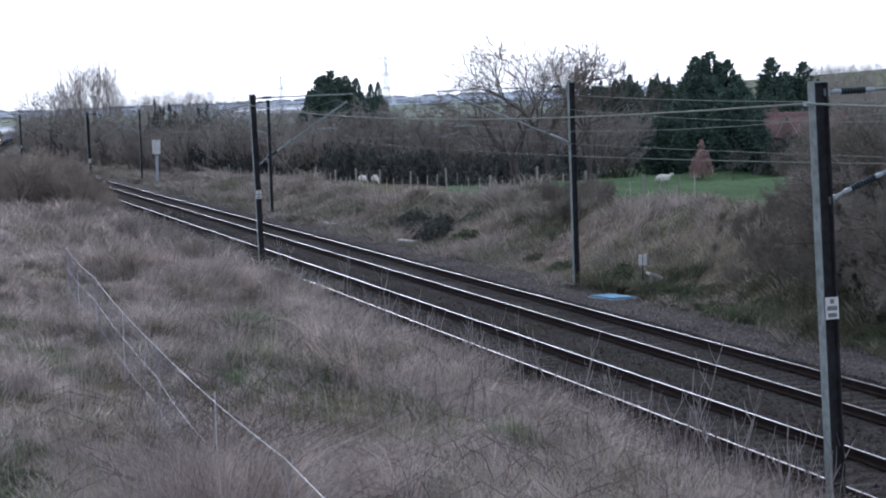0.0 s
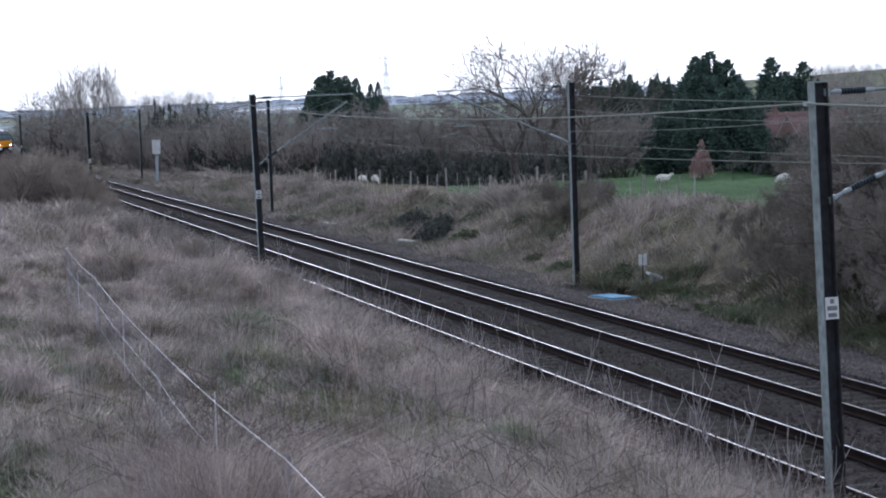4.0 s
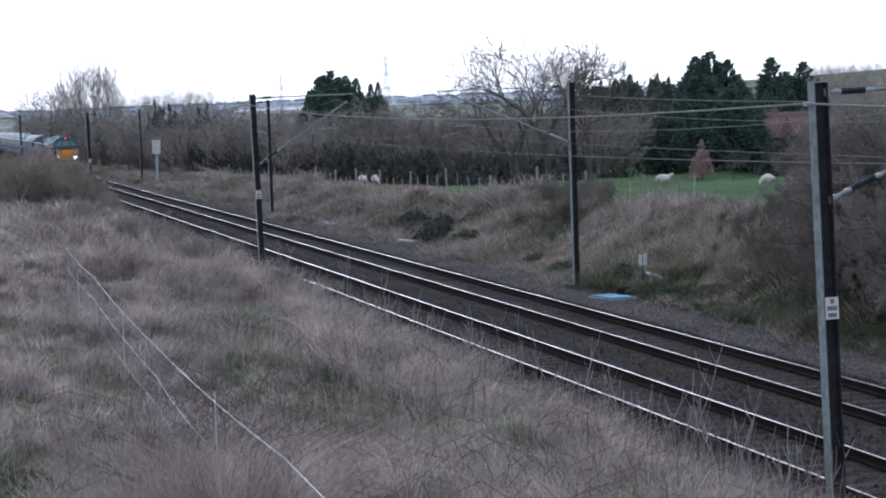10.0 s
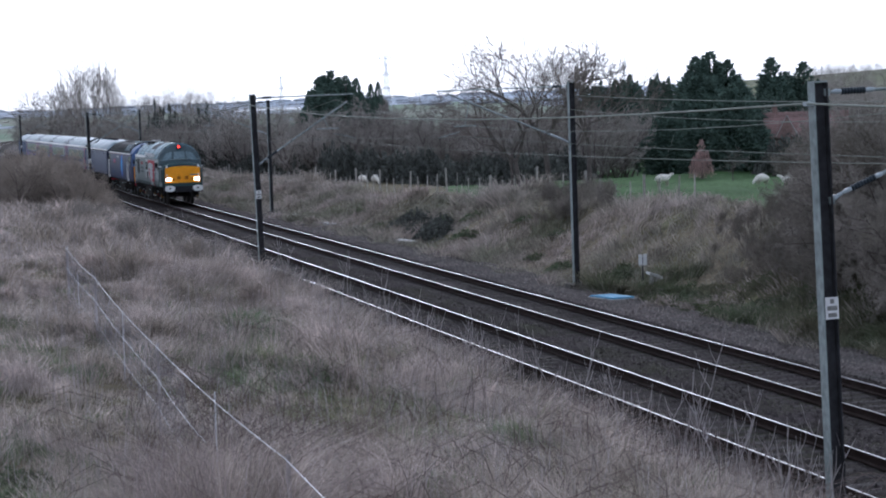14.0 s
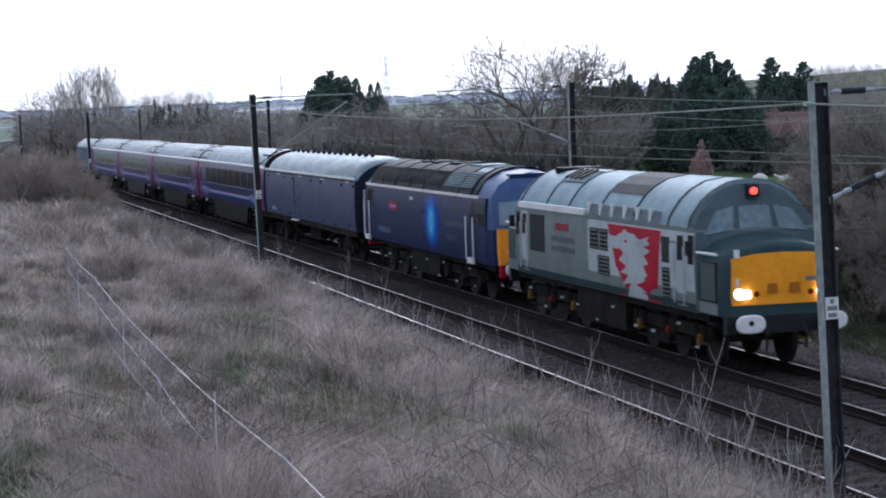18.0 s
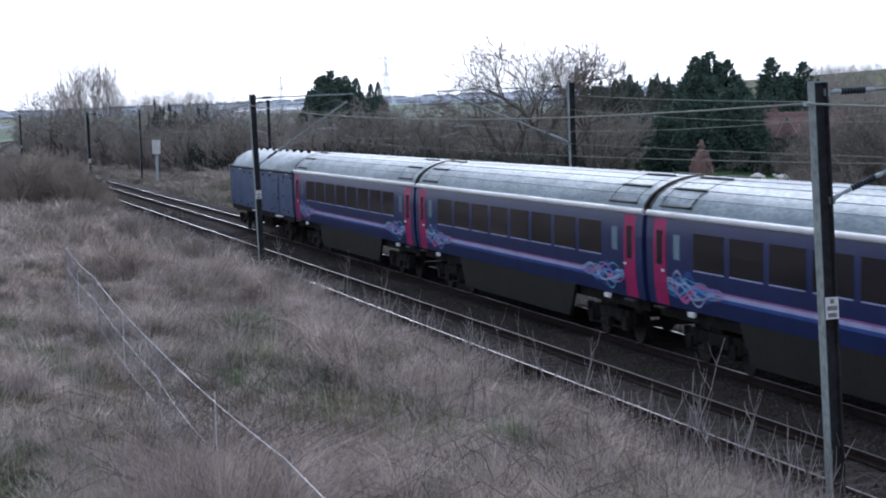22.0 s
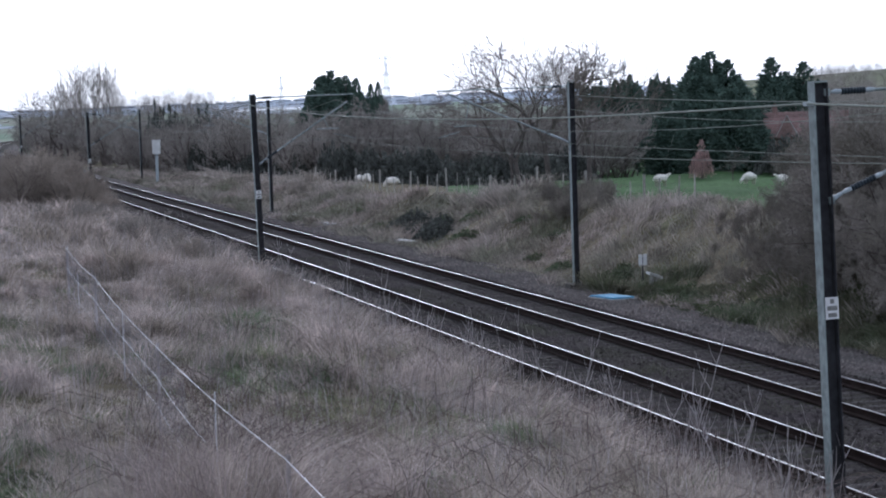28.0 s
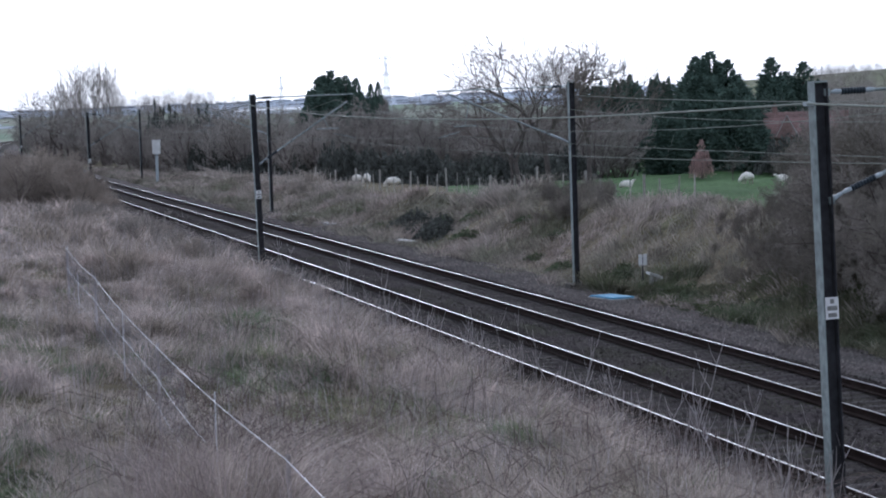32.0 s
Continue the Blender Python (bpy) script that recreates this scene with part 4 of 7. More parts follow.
M_ROOFGREY = material("grubby_grey_roof", (0.225, 0.29, 0.33), 0.42, vary=0.28, second=(0.125, 0.17, 0.20), scale=1.3, fine=9, spec=0.04, mix=0.45, stretch=(0.45, 1.6, 1.6))
M_ROOFDARK = paint("soot_black_roof", (0.010, 0.014, 0.019), 0.6, 0.3, (0.030, 0.038, 0.048), scale=0.9, spec=0.03)
M_CREAM = paint("off_white_paint", (0.84, 0.84, 0.83), 0.5, 0.06, spec=0.08)
M_PINK = paint("magenta_door_paint", (0.40, 0.028, 0.135), 0.4, 0.06)
M_GLASS = paint("dark_window_glass", (0.014, 0.014, 0.018), 0.12, 0.02, spec=0.12)
M_PALEGLASS = paint("frosted_window_glass", (0.22, 0.30, 0.36), 0.2, 0.05)
M_UNDER = material("sooty_underframe", (0.013, 0.0115, 0.0115), 0.85, spec=0.05, scale=2, second=(0.026, 0.023, 0.02), fine=9, vary=0.3, bump=0.2)
M_SKIRT = paint("dark_olive_grey_skirt", (0.028, 0.028, 0.025), 0.6, 0.15)
M_BLACK = material("black_rubber", (0.018, 0.018, 0.022), 0.7, vary=0.15)
M_BLUEBAND = paint("soft_blue_band_paint", (0.055, 0.10, 0.33), 0.4)
M_VANEND = paint("dark_blue_end_paint", (0.022, 0.026, 0.045), 0.6, 0.2)
M_STEEL = material("worn_wheel_steel", (0.035, 0.032, 0.03), 0.6, spec=0.1, vary=0.15)
M_LILAC = paint("lilac_stripe_paint", (0.42, 0.45, 0.68), 0.4, 0.05)
M_CYAN = paint("pale_cyan_paint", (0.17, 0.40, 0.60), 0.4, 0.05)
M_ROSE = paint("rose_stripe_paint", (0.50, 0.16, 0.40), 0.4, 0.05)
M_GREYSIDE = paint("mid_grey_loco_paint", (0.215, 0.25, 0.245), 0.35, 0.08)
M_SILVER = paint("silver_grey_loco_paint", (0.50, 0.545, 0.55), 0.35, 0.08)
M_ICE = paint("pale_blue_grey_roof", (0.22, 0.315, 0.36), 0.5, 0.1, (0.17, 0.25, 0.29), spec=0.032)
M_GREEN = paint("dark_green_nose_paint", (0.045, 0.075, 0.08), 0.35, 0.06)
M_YELLOW = paint("warning_yellow_paint", (1.0, 0.405, 0.025), 0.4, 0.05)
M_RED = paint("banner_red_paint", (0.46, 0.014, 0.04), 0.4, 0.06)
M_OCHRE = paint("grimy_yellow_paint", (0.20, 0.11, 0.03), 0.5)
M_PLATERED = paint("faded_red_plate_paint", (0.30, 0.045, 0.06), 0.5)
M_CABGLASS = paint("reflecting_cab_glass", (0.17, 0.235, 0.265), 0.25, 0.2, (0.11, 0.155, 0.18), spec=0.25)
M_MAROON = paint("grimy_red_paint", (0.20, 0.015, 0.02), 0.5)
M_LAMP = glowing("lit_headlamp", (1.0, 0.90, 0.86), 8.0)
M_MARK = glowing("lit_red_lamp", (1.0, 0.05, 0.03), 3.0)
M_GLOWBLUE = paint("electric_blue_paint", (0.03, 0.20, 0.70), 0.4, 0.05)
M_SPLASH = paint("bright_cyan_paint", (0.16, 0.62, 0.95), 0.4, 0.05)

COACH = [(1.30, 1.17), (1.352, 1.5), (1.37, 2.0), (1.362, 2.6), (1.335, 2.95), (1.30, 3.10)]
COACH_ROOF = [(1.305, 3.085), (1.24, 3.28), (1.10, 3.47), (0.88, 3.63), (0.60, 3.76), (0.30, 3.84), (0.0, 3.87)]
VAN = [(1.32, 1.20), (1.36, 1.5), (1.37, 2.1), (1.36, 2.7), (1.33, 3.02)]
VAN_ROOF = [(1.34, 3.01), (1.28, 3.20), (1.13, 3.42), (0.90, 3.60), (0.60, 3.74), (0.30, 3.82), (0.0, 3.85)]


def both(half):
    return [(-y, z) for y, z in half] + [(y, z) for y, z in reversed(half) if y > 1e-6]


def tub(half, x0, x1):
    """Sides and floor of a body, closed at both ends."""
    prof = [(-y, z) for y, z in half] + [(y, z) for y, z in reversed(half)]
    return Mesh().prism(prof, [(x0, 1, 1, 0), (x1, 1, 1, 0)])


def lid(half, x0, x1, droop=0.0):
    prof = both(half)
    if not droop:
        return Mesh().prism(prof, [(x0, 1, 1, 0), (x1, 1, 1, 0)])
    cut = [(0.0, 0.93, 1.0), (0.18, 0.955, 0.62), (0.42, 0.975, 0.30), (0.75, 0.99, 0.1), (1.15, 1.0, 0.0)]
    return Mesh().prism(prof, [(x0 + d, w, 1, -droop * f) for d, w, f in cut] + [(x1 - d, w, 1, -droop * f) for d, w, f in reversed(cut)])


def side_y(half, z):
    return float(np.interp(z, [q[1] for q in half], [q[0] for q in half]))


def panel(half, x0, x1, z0, z1, proud, side, n=4, skew=0.0):
    """A thin plate that follows the body side; skew shifts its upper edge along x."""
    m = Mesh()
    v = []
    for i in range(n + 1):
        z = z0 + (z1 - z0) * i / n
        y = side_y(half, z)
        for x in (x0 + skew * i / n, x1 + skew * i / n):
            for p in (-0.01, proud):
                v.append((x, side * (y + p), z))
    f = []
    for i in range(n):
        a, b = i * 4, i * 4 + 4
        f += [(a + 1, a + 3, b + 3, b + 1), (a, a + 1, b + 1, b), (a + 3, a + 2, b + 2, b + 3)]
    f += [(0, 2, 3, 1), (n * 4, n * 4 + 1, n * 4 + 3, n * 4 + 2)]
    return m.add(v, f)


def bogie(parent, x, axles, base, mat, wheel=0.46, frame_z=0.62, label="dark grimy bogie", accents=False):
    b = part("bogie", Mesh().span((x - base / 2 - 0.55, -1.08, frame_z - 0.12), (x + base / 2 + 0.55, -0.98, frame_z + 0.14)).span((x - base / 2 - 0.55, 0.98, frame_z - 0.12), (x + base / 2 + 0.55, 1.08, frame_z + 0.14)).span((x - 0.3, -1.0, 0.5), (x + 0.3, 1.0, 0.95)), mat, parent, label)
    for k in range(axles):
        ax = x - base / 2 + base * k / (axles - 1)
        w = Mesh()
        for s in (-1, 1):
            w.disc((ax, s * 0.755, wheel), (0, 1, 0), wheel, 0.11, 22).disc((ax, s * 0.70, wheel), (0, 1, 0), wheel + 0.028, 0.02, 22)
        w.tube([(ax, -0.75, wheel), (ax, 0.75, wheel)], 0.08, 8)
        part("wheelset", w, M_STEEL, b, "worn steel wheels on an axle", smooth=40)
        for s in (-1, 1):
            part("axle_box", Mesh().box((ax, s * 1.10, wheel + 0.02), (0.34, 0.16, 0.30) if not accents else (0.16, 0.16, 0.22), taper=0.8), M_UNDER if not accents else (M_OCHRE if k != 1 else M_MAROON), b, "axle box with a coloured cover" if accents else "")
            for dx in (-0.3, 0.3):
                part("spring", Mesh().disc((ax + dx, s * 1.08, frame_z), (0, 0, 1), 0.085, 0.34, 10), M_UNDER, b)
    for s in (-1, 1):
        part("brake_gear", Mesh().tube([(x - base / 2, s * 1.14, 0.36), (x + base / 2, s * 1.14, 0.36)], 0.025, 5).box((x, s * 1.16, 0.44), (0.5, 0.12, 0.22)), M_UNDER, b)
    return b


def swirl(parent, x0, x1, side, seed):
    """Ribbons of pale paint that wave along the lower body side."""
    rs = random.Random(seed)
    n = 40
    for k, mat in enumerate((M_BLUEBAND, M_CYAN, M_LILAC, M_ROSE, M_BLUEBAND, M_CYAN, M_BLUE3, M_LILAC, M_CYAN, M_ROSE, M_CYAN, M_LILAC)):
        ph, fr, am = rs.uniform(0, 6.3), rs.uniform(0.7, 1.7), rs.uniform(0.10, 0.40)
        th = rs.uniform(0.02, 0.05) if k < 5 else rs.uniform(0.008, 0.022)
        m = Mesh()
        v = []
        for i in range(n + 1):
            u = i / n
            x = x0 + (x1 - x0) * u
            env = min(1.0, 2.6 * u + 0.35) * (1 - u) ** 0.55
            z = 1.62 + am * env * math.sin(ph + fr * 6.28 * u ** 0.9) + 0.10 * env * math.sin(ph * 2 + 15 * u)
            for zz in (z - th * (0.5 + env), z + th * (0.5 + env)):
                y = side_y(COACH, zz) + 0.005 + 0.0015 * k
                v.append((x, side * y, zz))
        m.add(v, [(2 * i, 2 * i + 2, 2 * i + 3, 2 * i + 1) for i in range(n)])
        part("painted_swirl", m, mat, parent)


def coach(label):
    c = thing("passenger_coach", label, "train coach", group="coaches of the train")
    h = 11.35
    body = part("body", tub(COACH, -h, h), M_NAVY, c, "navy blue body side", smooth=35)
    roof = part("roof", lid(COACH_ROOF, -h, h), M_ROOFGREY, c, "grubby pale grey roof", smooth=35)
    for y, z in COACH_ROOF[2:6]:
        for q in (-1, 1):
            part("roof_rib", Mesh().tube([(-h + 0.3, q * y, z + 0.004), (h - 0.3, q * y, z + 0.002)], 0.010, 4), M_ROOFGREY, roof)
    for e in (-1, 1):
        for s in (-1, 1):
            fr = Mesh()
            for a, b in ((8.7, 8.78), (10.6, 10.68)):
                fr.add([(e * x, s * (y + 0.012), z + 0.012) for x in (a, b) for y, z in COACH_ROOF[1:6]], [(i, i + 1, i + 6, i + 5) for i in range(4)])
            for i in (1, 3, 5):
                y, z = COACH_ROOF[i]
                fr.tube([(e * 8.7, s * (y + 0.01), z + 0.012), (e * 10.68, s * (y + 0.01), z + 0.012)], 0.03, 4)
            part("roof_hatch", fr, M_SKIRT, roof, "dark framed roof hatch")
        part("gangway", Mesh().prism([(-0.62, 1.05), (0.62, 1.05), (0.68, 3.0), (0.5, 3.35), (-0.5, 3.35), (-0.68, 3.0)], [(e * h, 1, 1, 0), (e * (h + 0.16), 1, 1, 0)]), M_BLACK, c, "black rubber corridor connection")
        part("end_rim", Mesh().prism(both([(y * 1.006, z + 0.01) for y, z in COACH_ROOF]), [(e * (h - 0.12), 1, 1, 0), (e * (h + 0.01), 1, 1, 0)]), M_SKIRT, c)
        part("coupler", Mesh().box((e * (h + 0.1), 0, 0.95), (0.3, 0.35, 0.3)), M_UNDER, c)
    for s in (-1, 1):
        part("gutter", Mesh().tube([(-h, s * 1.30, 3.115), (h, s * 1.30, 3.115)], 0.072, 10), M_CREAM, c, "bright off-white rounded gutter strip", smooth=60)
        part("stripe", panel(COACH, -8.4, 8.4, 1.49, 1.57, 0.003, s, 1), M_BLUEBAND, body, "soft blue band under the waist stripe")
        part("stripe", panel(COACH, -8.4, 8.4, 1.565, 1.655, 0.004, s, 1), M_LILAC, body, "lilac waist stripe")
        part("stripe", panel(COACH, -8.4, 8.4, 1.665, 1.69, 0.004, s, 1), M_ROSE, body)
        for k in range(8):
            x = -7.42 + 2.12 * k
            w = part("window", panel(COACH, x - 0.90, x + 0.90, 2.05, 2.80, 0.006, s, 2), M_GLASS, c, "dark tinted window")
            part("sill", panel(COACH, x - 0.88, x + 0.88, 2.02, 2.045, 0.012, s, 1), M_LILAC, w)
        for e in (-1, 1):
            x = e * 10.45
            d = part("door", panel(COACH, x - 0.40, x + 0.40, 1.19, 3.02, 0.012, s), M_PINK, c, "magenta slam door")
            part("door_window", panel(COACH, x - 0.19, x + 0.19, 2.05, 2.78, 0.018, s, 2), M_GLASS, d)
            part("handle", Mesh().box((x + 0.27 * e * -1, s * 1.40, 1.93), (0.14, 0.03, 0.05)), M_CREAM, d, "bright door handle")
            part("step_board", Mesh().box((x, s * 1.36, 1.12), (0.7, 0.12, 0.04)), M_STEEL, d)
            part("edge_panel", panel(COACH, x + e * 0.42 if e > 0 else x - 0.88, x + 0.88 if e > 0 else x - 0.42, 1.18, 3.04, 0.008, s), M_NAVY, c)
            part("toilet_window", panel(COACH, e * 9.35 - 0.2, e * 9.35 + 0.2, 2.2, 2.72, 0.006, s, 2), M_PALEGLASS, c, "small frosted window")
            swirl(c, e * 10.0, e * 6.6, s, 7 + e + s)
            part("reservation_box", Mesh().box((e * 8.6, s * 1.33, 1.1), (0.36, 0.06, 0.1)), M_CREAM, c, "small white equipment label")
        skirt = Mesh()
        skirt.add([(x, s * y, z) for x, z in ((-5.9, 1.17), (5.9, 1.17), (5.3, 0.36), (-5.3, 0.36)) for y in (1.30, 1.22)], [(0, 2, 4, 6), (7, 5, 3, 1), (0, 1, 3, 2), (2, 3, 5, 4), (4, 5, 7, 6), (6, 7, 1, 0)])
        part("skirt", skirt, M_SKIRT, c, "dark grey underframe skirt")
    part("underframe", Mesh().span((-h + 0.2, -1.15, 0.9), (h - 0.2, 1.15, 1.18)), M_UNDER, c)
    for e in (-1, 1):
        bogie(c, e * 8.0, 2, 2.6, M_UNDER)
    return c


DOORS = {False: (-2.6,), True: (-1.0, 5.6)}


def van(length, mat, label, pale_door):
    c = thing("luggage_van", label, "train van", group="vans of the train")
    h = length / 2
    body = part("body", tub(VAN, -h, h), mat, c, smooth=35)
    roof = part("roof", lid(VAN_ROOF, -h, h, 0.20), M_ROOFGREY, c, "pale grey roof with ventilators", smooth=35)
    count = 9 if pale_door else 15
    for k in range(count):
        x = -h + 1.6 + (length - 3.2) * k / (count - 1)
        v = Mesh().disc((x, -0.30, 3.84), (0, 0, 1), 0.07, 0.10, 8).disc((x, -0.30, 3.91), (0, 0, 1), 0.12, 0.07, 10, 0.08)
        part("ventilator", v, M_BLACK, roof, "dark roof ventilator")
    for s in (-1, 1):
        part("gutter", Mesh().span((-h, s * 1.325, 2.985), (h, s * 1.375, 3.04)), M_RUST, c, "rusty gutter strip")
        part("roof_edge", Mesh().span((-h, s * 1.29, 3.042), (h, s * 1.362, 3.12)), M_CREAM if not pale_door else M_ROOFGREY, c, "pale roof edge")
        for x in DOORS[pale_door]:
            for dx in (-0.62, 0.62):
                leaf_door = part("door", panel(VAN, x + dx - 0.58, x + dx + 0.58, 1.24, 2.94, 0.005, s), mat, c)
                for z in (1.42, 2.02, 2.62):
                    part("hinge", Mesh().box((x + dx * 1.86, s * (side_y(VAN, z) + 0.012), z), (0.10, 0.03, 0.06)), M_UNDER, leaf_door)
            slot = part("door_pillar", panel(VAN, x - 0.06, x + 0.06, 1.3, 2.9, 0.03, s), M_VANPALE if not pale_door else M_VANBLUE, c)
            part("handle", Mesh().box((x, s * 1.41, 1.9), (0.3, 0.04, 0.06)), M_STEEL, slot)
            part("slot_window", panel(VAN, x - 0.045, x + 0.045, 2.15, 2.75, 0.034, s, 2), M_GLASS, slot)
            part("door_step", Mesh().box((x, s * 1.37, 1.13), (1.3, 0.16, 0.04)), M_CREAM, c)
        for k in range(10):
            x = -h + 0.5 + (length - 1.0) * k / 9
            part("panel_seam", panel(VAN, x - 0.006, x + 0.006, 1.22, 2.97, 0.003, s), mat, body)
            if k % 3 != 1:
                part("lamp_bracket", Mesh().box((x + 0.35, s * 1.36, 2.82), (0.09, 0.06, 0.09)), M_UNDER, c)
        for k in range(8):
            x = -h + 1.1 + (length - 2.2) * k / 7 + 0.2 * math.sin(2.7 * k)
            part("tie_ring", Mesh().box((x, s * 1.35, 1.36 + 0.05 * math.sin(1.9 * k)), (0.07, 0.05, 0.07)), M_UNDER, c)
            if k % 2:
                # highlights along the gutter, added as short cream bars
                part("gutter_highlight", Mesh().box((x, s * 1.375, 2.955), (0.55, 0.03, 0.03)), M_CREAM, c, "short highlight under the gutter, put in as a cream strip")
        part("data_panel", panel(VAN, -h + 1.6, -h + 2.7, 1.36, 1.5, 0.006, s, 1), M_VANBLUE if pale_door else M_LILAC, c, "small worn data panel")
        part("solebar", Mesh().span((-h + 0.05, s * 1.2, 0.98), (h - 0.05, s * 1.3, 1.2)), M_UNDER, c)
    for e in (-1, 1):
        part("end_wall", Mesh().prism(both([(y * 0.97, z - 0.03 - 0.19 * (z > 3.05)) for y, z in VAN + VAN_ROOF[1:]]), [(e * (h - 0.05), 1, 1, 0), (e * (h + 0.035), 1, 1, 0)]), M_VANEND, c, "dark blue end wall")
        part("gangway", Mesh().prism([(-0.55, 1.1), (0.55, 1.1), (0.6, 2.95), (0.42, 3.25), (-0.42, 3.25), (-0.6, 2.95)], [(e * h, 1, 1, 0), (e * (h + 0.22), 1, 1, 0)]), M_BLACK, c)
        for s in (-1, 1):
            part("handrail", Mesh().tube([(e * (h + 0.07), s * 1.0, 1.6), (e * (h + 0.07), s * 1.0, 2.7)], 0.02, 5), M_CREAM, c)
            part("buffer", Mesh().tube([(e * h, s * 0.87, 1.06), (e * (h + 0.38), s * 0.87, 1.06), (e * (h + 0.40), s * 0.87, 1.06), (e * (h + 0.44), s * 0.87, 1.06)], [0.09, 0.09, 0.22, 0.22], 12), M_UNDER, c)
        bogie(c, e * (h - 2.9), 2, 2.6, M_UNDER)
    part("underframe", Mesh().span((-h + 0.2, -1.1, 0.95), (h - 0.2, 1.1, 1.2)).span((-1.6, -0.9, 0.45), (0.6, 0.9, 0.96)), M_UNDER, c)
    part("truss_rod", Mesh().tube([(-h + 5, -1.12, 0.95), (-2.5, -1.12, 0.5), (2.5, -1.12, 0.5), (h - 5, -1.12, 0.95)], 0.03, 5).tube([(-h + 5, 1.12, 0.95), (-2.5, 1.12, 0.5), (2.5, 1.12, 0.5), (h - 5, 1.12, 0.95)], 0.03, 5), M_UNDER, c)
    return c


def buffers(c, x, e, pale):
    for s in (-1, 1):
        b = part("buffer", Mesh().tube([(x, s * 0.87, 1.06), (x + e * 0.42, s * 0.87, 1.06)], [0.12, 0.10], 12), M_UNDER, c)
        face = Mesh()
        v = []
        for xx, q in ((x + e * 0.42, 0.9), (x + e * 0.46, 1.0), (x + e * 0.49, 0.85)):
            for k in range(20):
                a = 2 * math.pi * k / 20
                v.append((xx, s * 0.87 + 0.31 * q * math.copysign(abs(math.cos(a)) ** 0.7, math.cos(a)), 1.06 + 0.19 * q * math.copysign(abs(math.sin(a)) ** 0.8, math.sin(a))))
        face.add(v, [(i * 20 + k, i * 20 + (k + 1) % 20, (i + 1) * 20 + (k + 1) % 20, (i + 1) * 20 + k) for i in range(2) for k in range(20)] + [tuple(range(40, 60)), tuple(range(20))[::-1]])
        part("buffer_head", face, M_CREAM if pale else M_UNDER, b, "white painted oval buffer head" if pale else "")
        if pale:
            part("grease_spot", Mesh().disc((x + e * 0.492, s * 0.87, 1.08), (1, 0, 0), 0.055, 0.008, 14), M_SKIRT, b)


L47 = [(1.30, 1.12), (1.345, 1.4), (1.355, 2.0), (1.35, 2.6), (1.31, 2.98)]
L47_ROOF = [(1.315, 2.97), (1.25, 3.14), (1.02, 3.45), (0.80, 3.62), (0.52, 3.74), (0.26, 3.79), (0.0, 3.80)]


